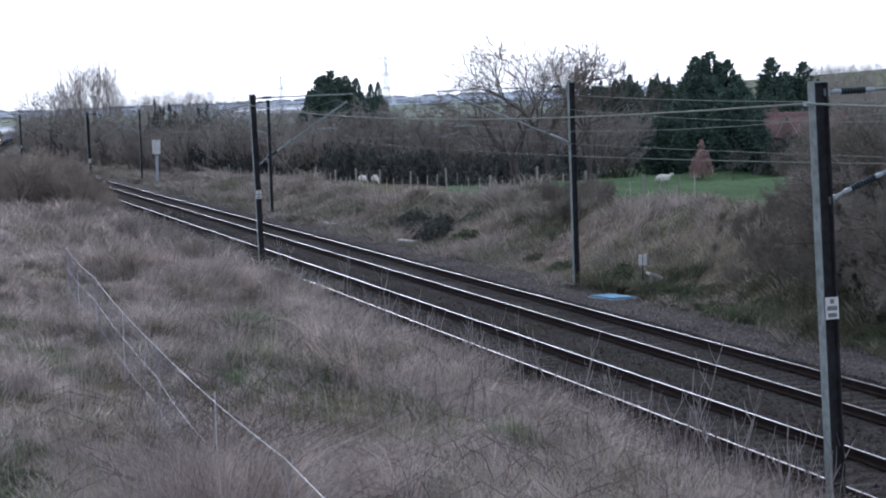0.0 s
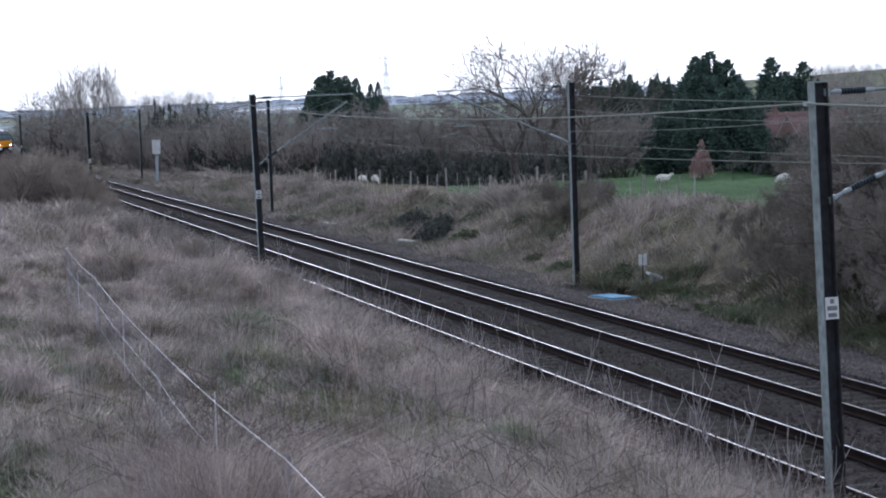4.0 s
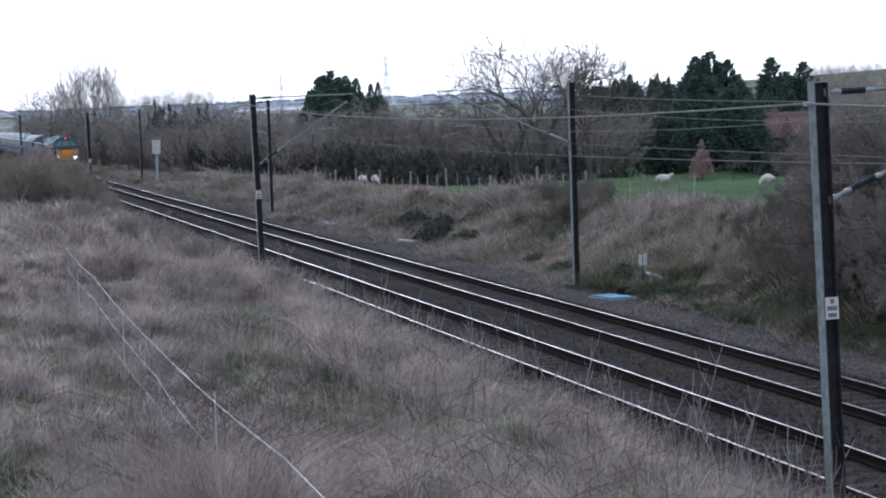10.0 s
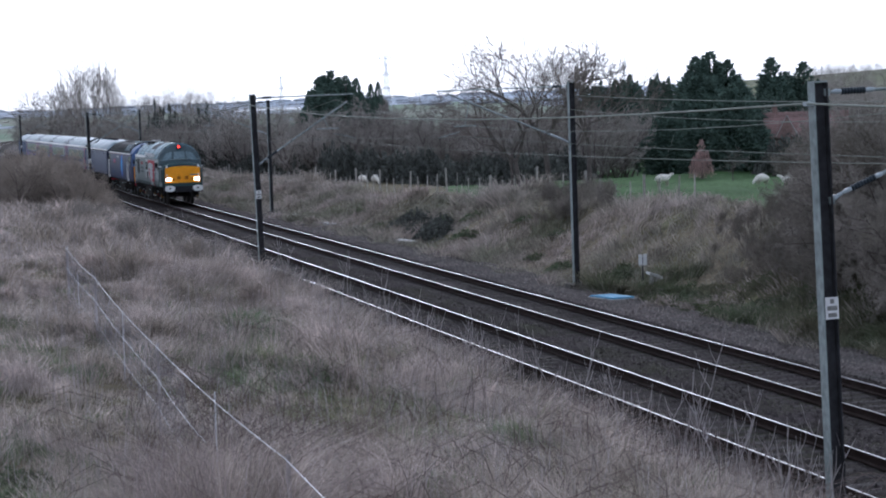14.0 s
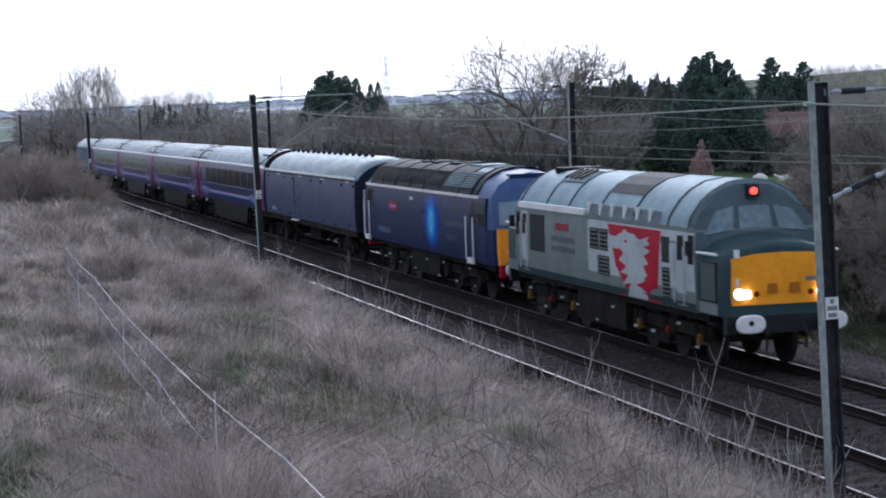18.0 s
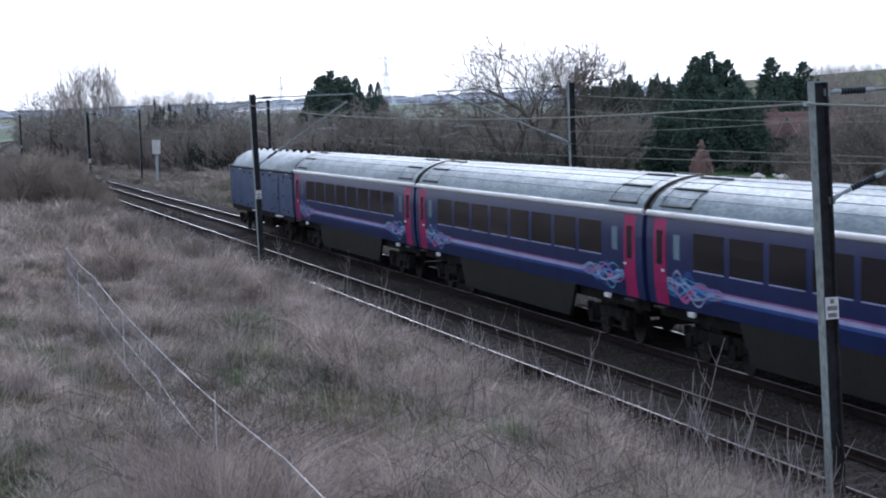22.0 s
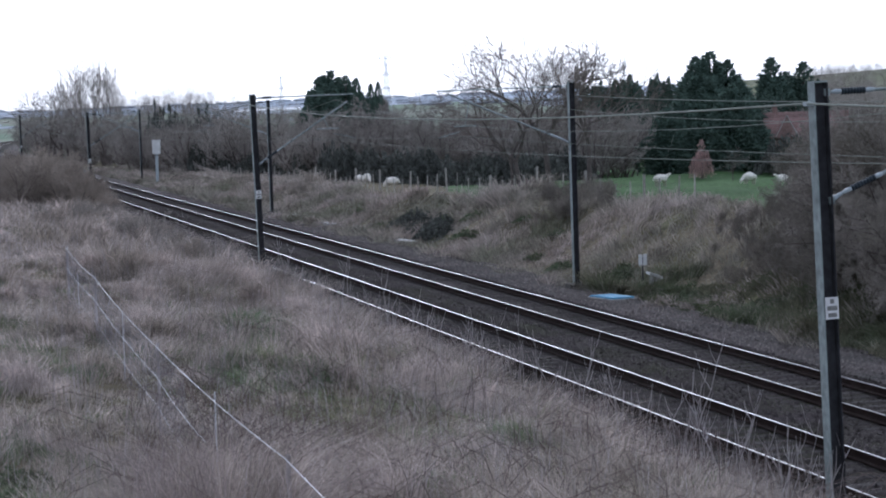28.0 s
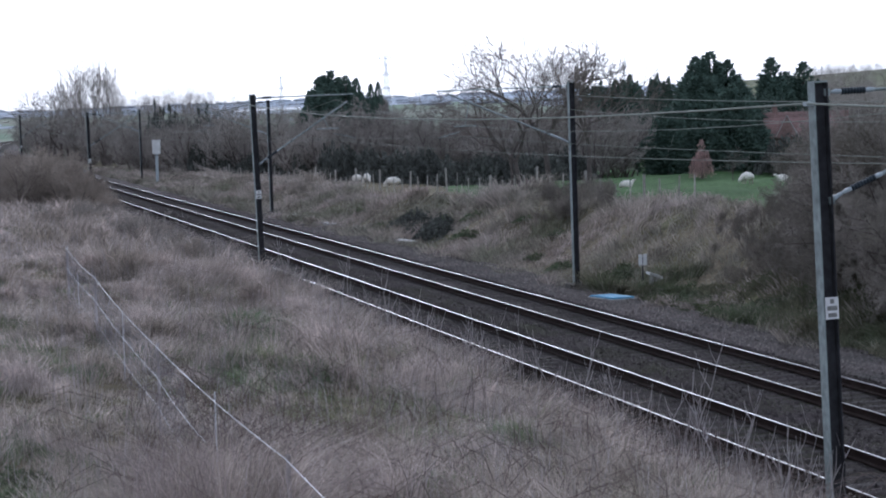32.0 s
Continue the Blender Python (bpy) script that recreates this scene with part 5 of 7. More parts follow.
def blue_loco():
    c = thing("blue_locomotive", "dark blue diesel locomotive with a bright cyan emblem and sooty roof", "locomotive")
    h = 9.13
    body = part("body", tub(L47, -h + 0.75, h - 0.75), M_NAVY2, c, "dark blue body side", smooth=35)
    roof = part("roof", lid(L47_ROOF, -h + 1.3, h - 1.9), M_ROOFDARK, c, "soot-stained dark roof", smooth=35)
    for e in (-1, 1):
        low = [(-1.30, 1.12), (1.30, 1.12), (1.34, 1.5), (1.345, 2.12), (-1.345, 2.12), (-1.34, 1.5)]
        cab = part("cab", Mesh().prism(low, [(e * (h - 0.76), 1, 1, 0), (e * (h - 0.12), 0.97, 1, 0), (e * h, 0.88, 1, 0)]), M_NAVY2, c, smooth=30)
        part("nose_panel", Mesh().prism([(-1.16, 1.14), (1.16, 1.14), (1.18, 1.5), (1.18, 2.14), (-1.18, 2.14), (-1.18, 1.5)], [(e * (h - 0.03), 1.03, 1, 0), (e * (h + 0.025), 0.985, 1, 0)]), M_YELLOW, cab, "warning yellow front panel")
        top = [(-1.345, 2.12), (1.345, 2.12), (1.33, 2.6), (1.29, 2.98), (1.02, 3.42), (0.55, 3.68), (0, 3.76), (-0.55, 3.68), (-1.02, 3.42), (-1.29, 2.98), (-1.33, 2.6)]
        v, n = [], len(top)
        for x0, slope, q in ((h - 1.95, 0.0, 1.0), (h - 0.04, 0.48, 0.96)):
            for y, z in top:
                v.append((e * (x0 - slope * max(0, z - 2.12)), y * q, z - (0.10 * (z > 3.2) if slope else 0)))
        part("cab_upper", Mesh().add(v, [(k, (k + 1) % n, n + (k + 1) % n, n + k) for k in range(n)] + [tuple(range(n))[::-1], tuple(range(n, 2 * n))]), M_BLUECAB, cab, "mid-blue cab roof", smooth=30)
        for s in (-1, 1):
            y0, y1 = s * 0.10, s * 1.12
            p = [(h - 0.02 - 0.48 * (z - 2.12), y, z) for y, z in ((y0, 2.24), (y1, 2.24), (s * 1.06, 2.86), (y0, 2.90))]
            part("windscreen", Mesh().add([(e * (a + d), b, cc) for d in (-0.02, 0.02) for a, b, cc in p], [(0, 1, 2, 3), (7, 6, 5, 4), (0, 1, 5, 4), (1, 2, 6, 5), (2, 3, 7, 6), (3, 0, 4, 7)]), M_PALEGLASS, cab, "sloping windscreen")
            part("side_window", panel(L47, e * 7.72 - 0.5, e * 7.72 + 0.5, 2.2, 2.82, 0.008, s, 2), M_GLASS, cab)
            d0 = 6.75 if e > 0 else -8.0
            dr = part("door", panel(L47, d0 - 0.30, d0 + 0.30, 1.2, 2.9, 0.008, s), M_NAVY2, c)
            part("door_window", panel(L47, d0 - 0.2, d0 + 0.2, 2.25, 2.78, 0.012, s, 2), M_GLASS, dr)
            for dx in (-0.42, 0.42):
                part("handrail", Mesh().tube([(d0 + dx, s * 1.42, 1.22), (d0 + dx, s * 1.42, 2.42)], 0.026, 6), M_CREAM, dr, "pale vertical handrail")
            part("cab_step", Mesh().box((d0, s * 1.39, 1.16), (0.7, 0.07, 0.16)), M_CREAM, dr)
            part("marker_lamp", Mesh().disc((e * (h + 0.04), s * 0.85, 1.5), (1, 0, 0), 0.09, 0.05, 12), M_CREAM, cab)
        part("roof_box", Mesh().box((e * (h - 0.98), 0, 3.50), (0.5, 1.3, 0.26), taper=0.9), M_NAVY2, cab, "dark headcode box over the windscreen")
        part("buffer_beam", Mesh().box((e * (h - 0.05), 0, 0.98), (0.2, 2.3, 0.34)), M_RED, c, "red buffer beam")
        buffers(c, e * h, e, False)
        bogie(c, e * 4.75, 3, 4.1, M_UNDER, 0.57, 0.72, "six-wheel bogie with grimy frames")
    for s in (-1, 1):
        part("gutter", Mesh().span((-h + 0.8, s * 1.29, 2.94), (h - 1.6, s * 1.345, 3.02)), M_CREAM, c, "pale cantrail strip")
        part("cantrail_line", panel(L47, -h + 0.8, h - 1.6, 2.905, 2.93, 0.006, s, 1), M_MAROON, c)
        for k, (x, half) in enumerate(((-6.9, 0.94), (-4.8, 0.94), (-2.7, 0.94), (-0.6, 0.94), (1.5, 0.94), (4.0, 0.95), (5.8, 0.72))):
            big = k >= 5
            g = part("roof_grille", Mesh().add([(xx, s * (y + 0.015), z + 0.015) for xx in (x - half, x + half) for y, z in ((1.24, 3.15), (1.02, 3.45), (0.83, 3.60))], [(0, 1, 4, 3), (1, 2, 5, 4)]), M_BLACK, roof, "louvred roof grille")
            for j in range(7 if big else 11):
                u = (j + 0.5) / (7 if big else 11)
                y, z = 1.23 - 0.38 * u, 3.165 + 0.44 * u - 0.02 * (u - 0.5)
                part("slat", Mesh().box((x, s * (y + 0.03), z + 0.03), (2 * half - 0.06, 0.05, 0.03 if big else 0.016)), M_ICE if big else M_ROOFDARK, g)
            part("roof_rib", Mesh().prism(both([(y + 0.02 if y > 0 else 0, z + 0.02) for y, z in L47_ROOF]), [(x + half + 0.06, 1, 1, 0), (x + half + 0.15, 1, 1, 0)]) if s > 0 else Mesh().box((x + half + 0.1, -1.30, 3.02), (0.09, 0.05, 0.1)), M_ROOFDARK, roof)
        part("nameplate", panel(L47, -4.45, -3.15, 2.22, 2.50, 0.02, s, 1), M_PLATERED, c, "red cast nameplate")
        part("lettering", panel(L47, -4.3, -3.3, 2.31, 2.41, 0.024, s, 1), M_ROSE, c)
        rs = random.Random(9)
        for k, (rx, rz, mt) in enumerate(((0.86, 0.86, M_BLUE1), (0.72, 0.78, M_BLUE2), (0.58, 0.70, M_DEEPGLOW), (0.46, 0.60, M_GLOWBLUE), (0.34, 0.48, M_BLUE3), (0.21, 0.36, M_SPLASH))):
            v = []
            for j in range(40):
                a, q = 6.2832 * j / 40, 1 + 0.13 * math.sin(j * 2.7 + k) + 0.10 * math.sin(j * 1.3 + 2 * k)
                x, z = 1.7 + rx * q * math.cos(a) * 1.3, min(2.9, max(1.15, 2.08 + rz * q * math.sin(a)))
                v.append((x, s * (side_y(L47, z) + 0.004 + 0.002 * k), z))
            part("emblem", Mesh().add(v, [tuple(range(40))]), mt, c, "blue painted starburst emblem")
        for k in range(34):
            a, r = rs.uniform(0, 6.28), rs.random() ** 0.6
            x, z = 1.7 + 0.78 * r * math.cos(a), 2.08 + 0.70 * r * math.sin(a)
            q = 0.045 * (1.3 - r) + 0.012
            y = side_y(L47, z) + 0.017
            v = [(x + q * (1 if j % 2 else 0.4) * math.cos(j * 0.785 + k), s * y, z + q * (1 if j % 2 else 0.4) * math.sin(j * 0.785 + k)) for j in range(8)]
            part("emblem_fleck", Mesh().add(v, [tuple(range(8))]), M_CYAN if r < 0.6 else M_BLUE3, c)
        for z, x0, x1 in ((2.62, 3.4, 4.1), (2.02, 3.5, 6.2), (1.62, 3.6, 5.0)):
            k = int((x1 - x0) / 0.22)
            for j in range(k):
                part("lettering", panel(L47, x0 + 0.22 * j, x0 + 0.22 * j + 0.15, z, z + 0.16, 0.006, s, 1), M_GLOWDULL if j % 3 else M_VANBLUE, c)
        part("crest", panel(L47, 4.5, 4.95, 2.46, 2.74, 0.006, s, 1), M_OLIVE, c, "small olive square plate")
        for k in range(12):
            part("pipe_fitting", Mesh().box((-7.4 + 1.3 * k + 0.4 * math.sin(2.1 * k), s * 1.24, 0.64 + 0.24 * math.sin(3.3 * k)), (0.12 + 0.07 * math.sin(k), 0.05, 0.045)), M_SILVER, c, "small worn bright metal fitting")
        part("worn_patch", panel(L47, -6.4, -4.4, 1.42, 1.62, 0.004, s, 1), M_GLOWDULL, c)
        part("hatch", panel(L47, 0.45, 0.75, 1.45, 1.7, 0.008, s, 1), M_BLACK, c)
        part("hatch", panel(L47, 0.45, 0.75, 2.3, 2.42, 0.008, s, 1), M_BLACK, c)
        part("lifting_eye", Mesh().box((-0.9, s * 1.38, 2.70), (0.25, 0.06, 0.1)), M_CREAM, c)
    part("underframe", Mesh().span((-h + 0.4, -1.2, 0.98), (h - 0.4, 1.2, 1.13)), M_UNDER, c)
    for s in (-1, 1):
        part("fuel_tank", Mesh().span((-2.0, s * 0.75 - 0.45, 0.38), (2.0, s * 0.75 + 0.45, 0.98)), M_UNDER, c)
    for dx, r in ((-3.1, 0.7), (-1.6, 0.9), (1.0, 0.8)):
        part("roof_vent", Mesh().box((dx, 0, 3.80), (r, 0.9, 0.06)), M_ROOFDARK, roof)
    part("roof_panel", Mesh().box((3.9, 0.0, 3.79), (1.5, 0.9, 0.05)), M_ICE, roof, "pale grey roof hatch")
    part("roof_panel", Mesh().add([(x, s * y, z) for s in (-1,) for x in (5.3, 6.6) for y, z in ((0.95, 3.53), (0.55, 3.75))], [(0, 1, 3, 2)]), M_ICE, roof)
    return c


M_BLUE1 = paint("night_blue_paint", (0.016, 0.05, 0.24), 0.3)
M_BLUE2 = paint("royal_blue_shade_paint", (0.018, 0.075, 0.38), 0.3)
M_BLUE3 = paint("sky_blue_paint", (0.06, 0.32, 0.80), 0.3)
M_BLUECAB = paint("mid_blue_cab_paint", (0.085, 0.135, 0.27), 0.4)
M_DEEPGLOW = paint("royal_blue_paint", (0.02, 0.11, 0.52), 0.4)
M_OLIVE = paint("olive_plate", (0.075, 0.08, 0.035), 0.5)
M_GLOWDULL = paint("dull_blue_letter_paint", (0.085, 0.12, 0.20), 0.5)

L37 = [(1.30, 1.16), (1.345, 1.4), (1.355, 2.0), (1.35, 2.55), (1.33, 2.86)]
L37_ROOF = [(1.335, 2.85), (1.29, 3.05), (1.20, 3.20), (1.02, 3.44), (0.78, 3.64), (0.46, 3.80), (0.0, 3.87)]


def grey_loco():
    c = thing("grey_locomotive", "grey diesel locomotive with bonnet nose, yellow front and red emblem", "locomotive")
    h = 8.43
    body = part("body", tub(L37, -7.03, 7.03), M_GREYSIDE, c, "two-tone grey body side", smooth=35)
    roof = part("roof", lid(L37_ROOF, -6.72, 6.72), M_ICE, c, "pale blue-grey riveted roof", smooth=35)
    for e in (-1, 1):
        nose = [(-1.22, 1.16), (1.22, 1.16), (1.26, 1.6), (1.24, 2.20), (1.17, 2.38), (0.92, 2.52), (0.50, 2.63), (0, 2.67), (-0.50, 2.63), (-0.92, 2.52), (-1.17, 2.38), (-1.24, 2.20), (-1.26, 1.6)]
        b = part("bonnet", Mesh().prism(nose, [(e * 6.98, 1.04, 1.07, -0.08), (e * 7.8, 1.01, 1.03, -0.035), (e * (h - 0.25), 1.0, 1, 0), (e * (h - 0.07), 0.97, 0.965, 0.04), (e * h, 0.91, 0.915, 0.098)]), M_GREEN if e > 0 else M_GREYSIDE, c, "bonnet nose in front of the cab", smooth=40)
        yel = [(-1.09, 1.40), (1.09, 1.40), (1.11, 1.6), (1.08, 2.34), (0.6, 2.42), (0, 2.44), (-0.6, 2.42), (-1.08, 2.34), (-1.11, 1.6)]
        part("nose_panel", Mesh().prism(yel, [(e * (h - 0.01), 1.0, 1, 0), (e * (h + 0.03), 0.985, 0.995, 0.008)]), M_YELLOW, b, "warning yellow front panel")
        for s in (-1, 1):
            part("nose_side", Mesh().span((e * 7.08, s * 1.262, 1.2), (e * (h - 0.3), s * 1.292, 1.42)), M_GREYSIDE, b)
            part("grab_rail", Mesh().tube([(e * 7.1, s * 1.34, 2.42), (e * (h - 0.25), s * 1.30, 2.42)], 0.03, 5), M_CREAM, b)
            lamp = part("lamp", Mesh().disc((e * (h + 0.06), s * 0.95, 1.63), (1, 0, 0), 0.10, 0.07, 16).disc((e * (h + 0.06), s * 0.79, 1.62), (1, 0, 0), 0.085, 0.07, 16), M_LAMP if e > 0 else M_CREAM, b, "lit twin headlamp" if e > 0 else "unlit lamp")
            part("lamp_rim", Mesh().disc((e * (h + 0.045), s * 0.95, 1.63), (1, 0, 0), 0.12, 0.05, 16), M_CREAM, lamp)
            part("tail_lamp", Mesh().disc((e * (h + 0.04), s * 0.58, 1.62), (1, 0, 0), 0.06, 0.04, 12), M_MAROON, b)
            part("lamp_iron", Mesh().box((e * (h + 0.05), s * 0.98, 2.44), (0.06, 0.10, 0.16)), M_CREAM, b)
            part("lamp_iron", Mesh().box((e * (h + 0.05), s * 0.98, 1.86), (0.05, 0.05, 0.16)), M_CREAM, b)
            part("cable_socket", Mesh().box((e * (h + 0.05), s * 0.24, 1.72), (0.06, 0.22, 0.2), taper=0.85), M_ORANGE, b, "orange jumper cable socket")
            part("nose_grille", Mesh().span((e * 7.22, s * 1.235, 1.45), (e * 8.05, s * 1.285, 2.25)), M_SKIRT, b, "dark nose side grille")
            for k in range(7):
                part("slat", Mesh().box((e * (7.28 + 0.12 * k), s * 1.295, 1.85), (0.03, 0.02, 0.76)), M_GREYSIDE, b)
        part("lettering", Mesh().box((e * (h + 0.035), 0.72, 1.88), (0.004, 0.5, 0.09)), M_INK, b)
        cab = part("cab_front", Mesh().add([(e * (6.66 if dx < 0 else 7.13 - 0.32 * (z - 2.5)), y * q, z) for dx, q in ((-0.05, 1), (0.42, 0.97)) for y, z in [(-1.33, 2.2), (1.33, 2.2)] + [(y, z - (0.10 if dx > 0 else 0) * (z > 3.3)) for y, z in reversed(both(L37_ROOF))]],
                                          [tuple(range(15))[::-1], tuple(range(15, 30))] + [(k, (k + 1) % 15, 15 + (k + 1) % 15, 15 + k) for k in range(15)]), M_CABGREY, c, "cab front over the bonnet", smooth=30)
        for pts in ([(-1.14, 2.76), (-0.50, 2.84), (-0.43, 3.32), (-0.84, 3.22)], [(-0.36, 2.86), (0.36, 2.86), (0.33, 3.32), (-0.33, 3.32)], [(0.50, 2.84), (1.14, 2.76), (0.84, 3.22), (0.43, 3.32)]):
            part("windscreen", Mesh().add([(e * (xx - 0.32 * (z - 2.5)), y, z) for xx in (7.10, 7.155) for y, z in pts], [(0, 1, 2, 3), (7, 6, 5, 4), (0, 1, 5, 4), (1, 2, 6, 5), (2, 3, 7, 6), (3, 0, 4, 7)]), M_CABGLASS, cab, "cab windscreen pane")
        box = part("light_box", Mesh().box((e * 6.80, 0, 3.62), (0.30, 0.26, 0.26), taper=0.85), M_BLACK, cab, "roof light box over the windscreen")
        part("lamp", Mesh().disc((e * 6.955, 0, 3.62), (1, 0, 0), 0.075, 0.04, 14), M_MARK if e > 0 else M_BLACK, box, "lit red lamp" if e > 0 else "")
        for s in (-1, 1):
            part("cab_window", panel(L37, e * 6.78 - 0.17, e * 6.78 + 0.17, 2.15, 2.75, 0.008, s, 2), M_GLASS, c)
            dr = part("door", panel(L37, e * 6.15 - 0.3, e * 6.15 + 0.3, 1.25, 2.8, 0.008, s), M_SILVER, c)
            part("door_window", panel(L37, e * 6.15 - 0.2, e * 6.15 + 0.2, 2.2, 2.72, 0.012, s, 2), M_GLASS, dr)
            for dx in (-0.4, 0.4):
                part("handrail", Mesh().tube([(e * 6.15 + dx * 0.75, s * 1.40, 1.3), (e * 6.15 + dx * 0.75, s * 1.40, 2.5)], 0.014, 6), M_SILVER, dr)
            part("mirror", Mesh().box((e * 6.98, s * 1.46, 2.5), (0.08, 0.14, 0.3)), M_BLACK, c)
        part("buffer_beam", Mesh().box((e * (h - 0.1), 0, 1.0), (0.22, 2.4, 0.36)), M_BLACK, c)
        buffers(c, e * h, e, True)
        part("brake_hose", Mesh().tube([(e * (h + 0.02), 0.4, 1.0), (e * (h + 0.2), 0.42, 0.8), (e * (h + 0.12), 0.42, 0.5)], 0.03, 6), M_BLACK, c)
        part("brake_hose", Mesh().tube([(e * (h + 0.02), -0.4, 1.0), (e * (h + 0.2), -0.42, 0.8), (e * (h + 0.12), -0.42, 0.5)], 0.03, 6), M_BLACK, c)
        bogie(c, e * 4.6, 3, 4.0, M_UNDER, 0.55, 0.72, "six-wheel bogie with yellow and red axle box covers", True)
    for x in (-6.6, -4.2, -2.2, 0.3, 2.9, 5.3, 6.6):
        part("roof_rib", Mesh().prism(both([(y + 0.015 if y > 0 else 0, z + 0.015) for y, z in L37_ROOF]), [(x, 1, 1, 0), (x + 0.07, 1, 1, 0)]), M_SKIRT, roof)
    for s in (-1, 1):
        part("cantrail", Mesh().span((-7.0, s * 1.30, 2.83), (7.0, s * 1.345, 2.90)), M_GREYSIDE, c)
        part("silver_panel", panel(L37, -0.5, 7.0, 1.3, 2.80, 0.004, s), M_SILVER, c, "silver grey panel behind the emblem")
        part("lower_band", panel(L37, -7.0, 7.0, 1.17, 1.34, 0.006, s, 1), M_GREEN, c, "dark green lower band")
        # red banner with a pale beast's head
        yb = lambda z: s * (side_y(L37, z) + 0.010)
        ban = [(1.1, 2.76), (4.9, 2.76), (4.8, 2.3), (4.65, 1.6), (4.7, 1.17), (3.9, 1.17), (3.75, 1.4), (3.0, 1.5), (2.4, 1.35), (2.3, 1.17), (1.75, 1.17), (1.65, 1.9)]
        part("red_banner", Mesh().add([(x, yb(z), z) for x, z in ban], [tuple(range(12))]), M_RED, c, "red painted banner")
        beast = [(1.75, 2.42), (1.95, 2.56), (2.2, 2.60), (2.4, 2.70), (2.65, 2.62), (3.1, 2.60), (3.4, 2.48), (4.15, 2.60), (3.7, 2.36), (4.2, 2.28), (3.75, 2.16), (4.05, 2.0), (3.7, 1.94), (3.95, 1.72), (3.75, 1.68), (3.85, 1.19), (2.45, 1.19), (2.75, 1.5), (2.15, 1.42), (2.6, 1.66), (2.05, 1.7), (2.5, 1.86), (1.95, 1.98), (2.3, 2.14)]
        part("emblem", Mesh().add([(x, s * (side_y(L37, z) + 0.016), z) for x, z in beast], [tuple(range(24))]), M_SILVER, c, "pale painted emblem shape")
        part("emblem_eye", Mesh().add([(x, s * (side_y(L37, z) + 0.020), z) for x, z in ((2.3, 2.42), (2.6, 2.46), (2.53, 2.38))], [(0, 1, 2)]), M_RED, c)
        part("soot_stain", Mesh().add([(x, s * (y + 0.012), z + 0.012) for x in (0.35, 2.85) for y, z in L37_ROOF[3:7]], [(i, i + 1, i + 5, i + 4) for i in range(3)]), M_ROOFDARK, roof, "sooty roof panel")
        for x0, x1, z0, z1, mt in ((-5.6, -4.25, 1.80, 2.74, M_BLACK), (-0.3, 0.4, 2.12, 2.62, M_SKIRT), (0.48, 1.1, 2.12, 2.62, M_SKIRT), (0.3, 1.2, 1.55, 2.0, M_SKIRT), (4.95, 5.45, 2.1, 2.65, M_BLACK), (4.95, 5.45, 1.35, 2.0, M_SKIRT)):
            g = part("side_grille", panel(L37, x0, x1, z0, z1, 0.012, s, 2), mt, c, "dark ventilation grille")
            n = int((z1 - z0) / 0.09)
            for k in range(n):
                z = z0 + (z1 - z0) * (k + 0.5) / n
                part("slat", Mesh().box(((x0 + x1) / 2, s * (side_y(L37, z) + 0.018), z), (x1 - x0 - 0.06, 0.02, 0.02)), M_SKIRT if mt is M_BLACK else M_GREYSIDE, g)
        for k in range(6):
            x = -0.1 + 0.92 * k
            v = [(xx, s * (y + 0.02), z) for xx in (x - 0.3, x + 0.3) for y, z in ((1.325, 2.92), (1.24, 3.16))]
            w = part("clerestory_window", Mesh().add(v, [(0, 1, 3, 2)]), M_CABGREY, roof, "small engine room window in the cantrail")
            part("frame", Mesh().box((x - 0.36, s * 1.30, 3.06), (0.13, 0.07, 0.28)), M_CREAM, w)
        # the cream strip also stands in for sky reflected along the roof shoulder
        part("roof_edge", Mesh().span((-6.6, s * 1.26, 2.88), (-0.7, s * 1.375, 3.03)), M_CREAM, c, "white cantrail strip, also standing for the shoulder's sky reflection")
        for k in range(11):
            part("pipe_fitting", Mesh().box((-7.6 + 1.45 * k + 0.4 * math.sin(3.1 * k), s * 1.24, 0.62 + 0.22 * math.sin(2.3 * k)), (0.10 + 0.06 * math.sin(k), 0.05, 0.05)), M_SILVER, c, "small worn bright metal fitting")
        part("nameplate", panel(L37, -3.2, -2.1, 2.42, 2.60, 0.016, s, 1), M_PLATERED, c, "red cast nameplate")
        rs = random.Random(4)
        for k in range(16):
            x, z = -3.6 + 0.26 * (k % 8), 2.14 - 0.24 * (k // 8)
            part("lettering", panel(L37, x, x + 0.17, z, z + 0.13, 0.006, s, 1), M_CABGREY, c)
    part("exhaust_grime", Mesh().add([(x, s * y, z) for s in (-1, 1) for x in (-4.1, -2.3) for y, z in ((0.88, 3.575), (0.30, 3.855))], [(0, 1, 3, 2), (4, 6, 7, 5)]), M_ROOFDARK, roof, "sooty exhaust panel")
    part("roof_fan", Mesh().disc((-5.6, 0, 3.79), (0, 0, 1), 0.60, 0.20, 20), M_ROOFDARK, roof, "round radiator fan cowl")
    for k in range(4):
        part("roof_vent", Mesh().box((-3.9 + 0.42 * k, -0.62, 3.79), (0.16, 0.5, 0.05), pose(0, 0, 0, 23, 0, 0).to_3x3()), M_SKIRT, roof)
    part("underframe", Mesh().span((-7.4, -1.2, 1.0), (7.4, 1.2, 1.17)), M_UNDER, c)
    part("fuel_tank", Mesh().span((-1.9, -1.22, 0.35), (1.9, 1.22, 1.0)), M_UNDER, c)
    return c


M_ORANGE = paint("orange_socket_paint", (0.45, 0.16, 0.02), 0.5)
M_CABGREY = paint("slate_grey_cab_paint", (0.095, 0.125, 0.14), 0.4)

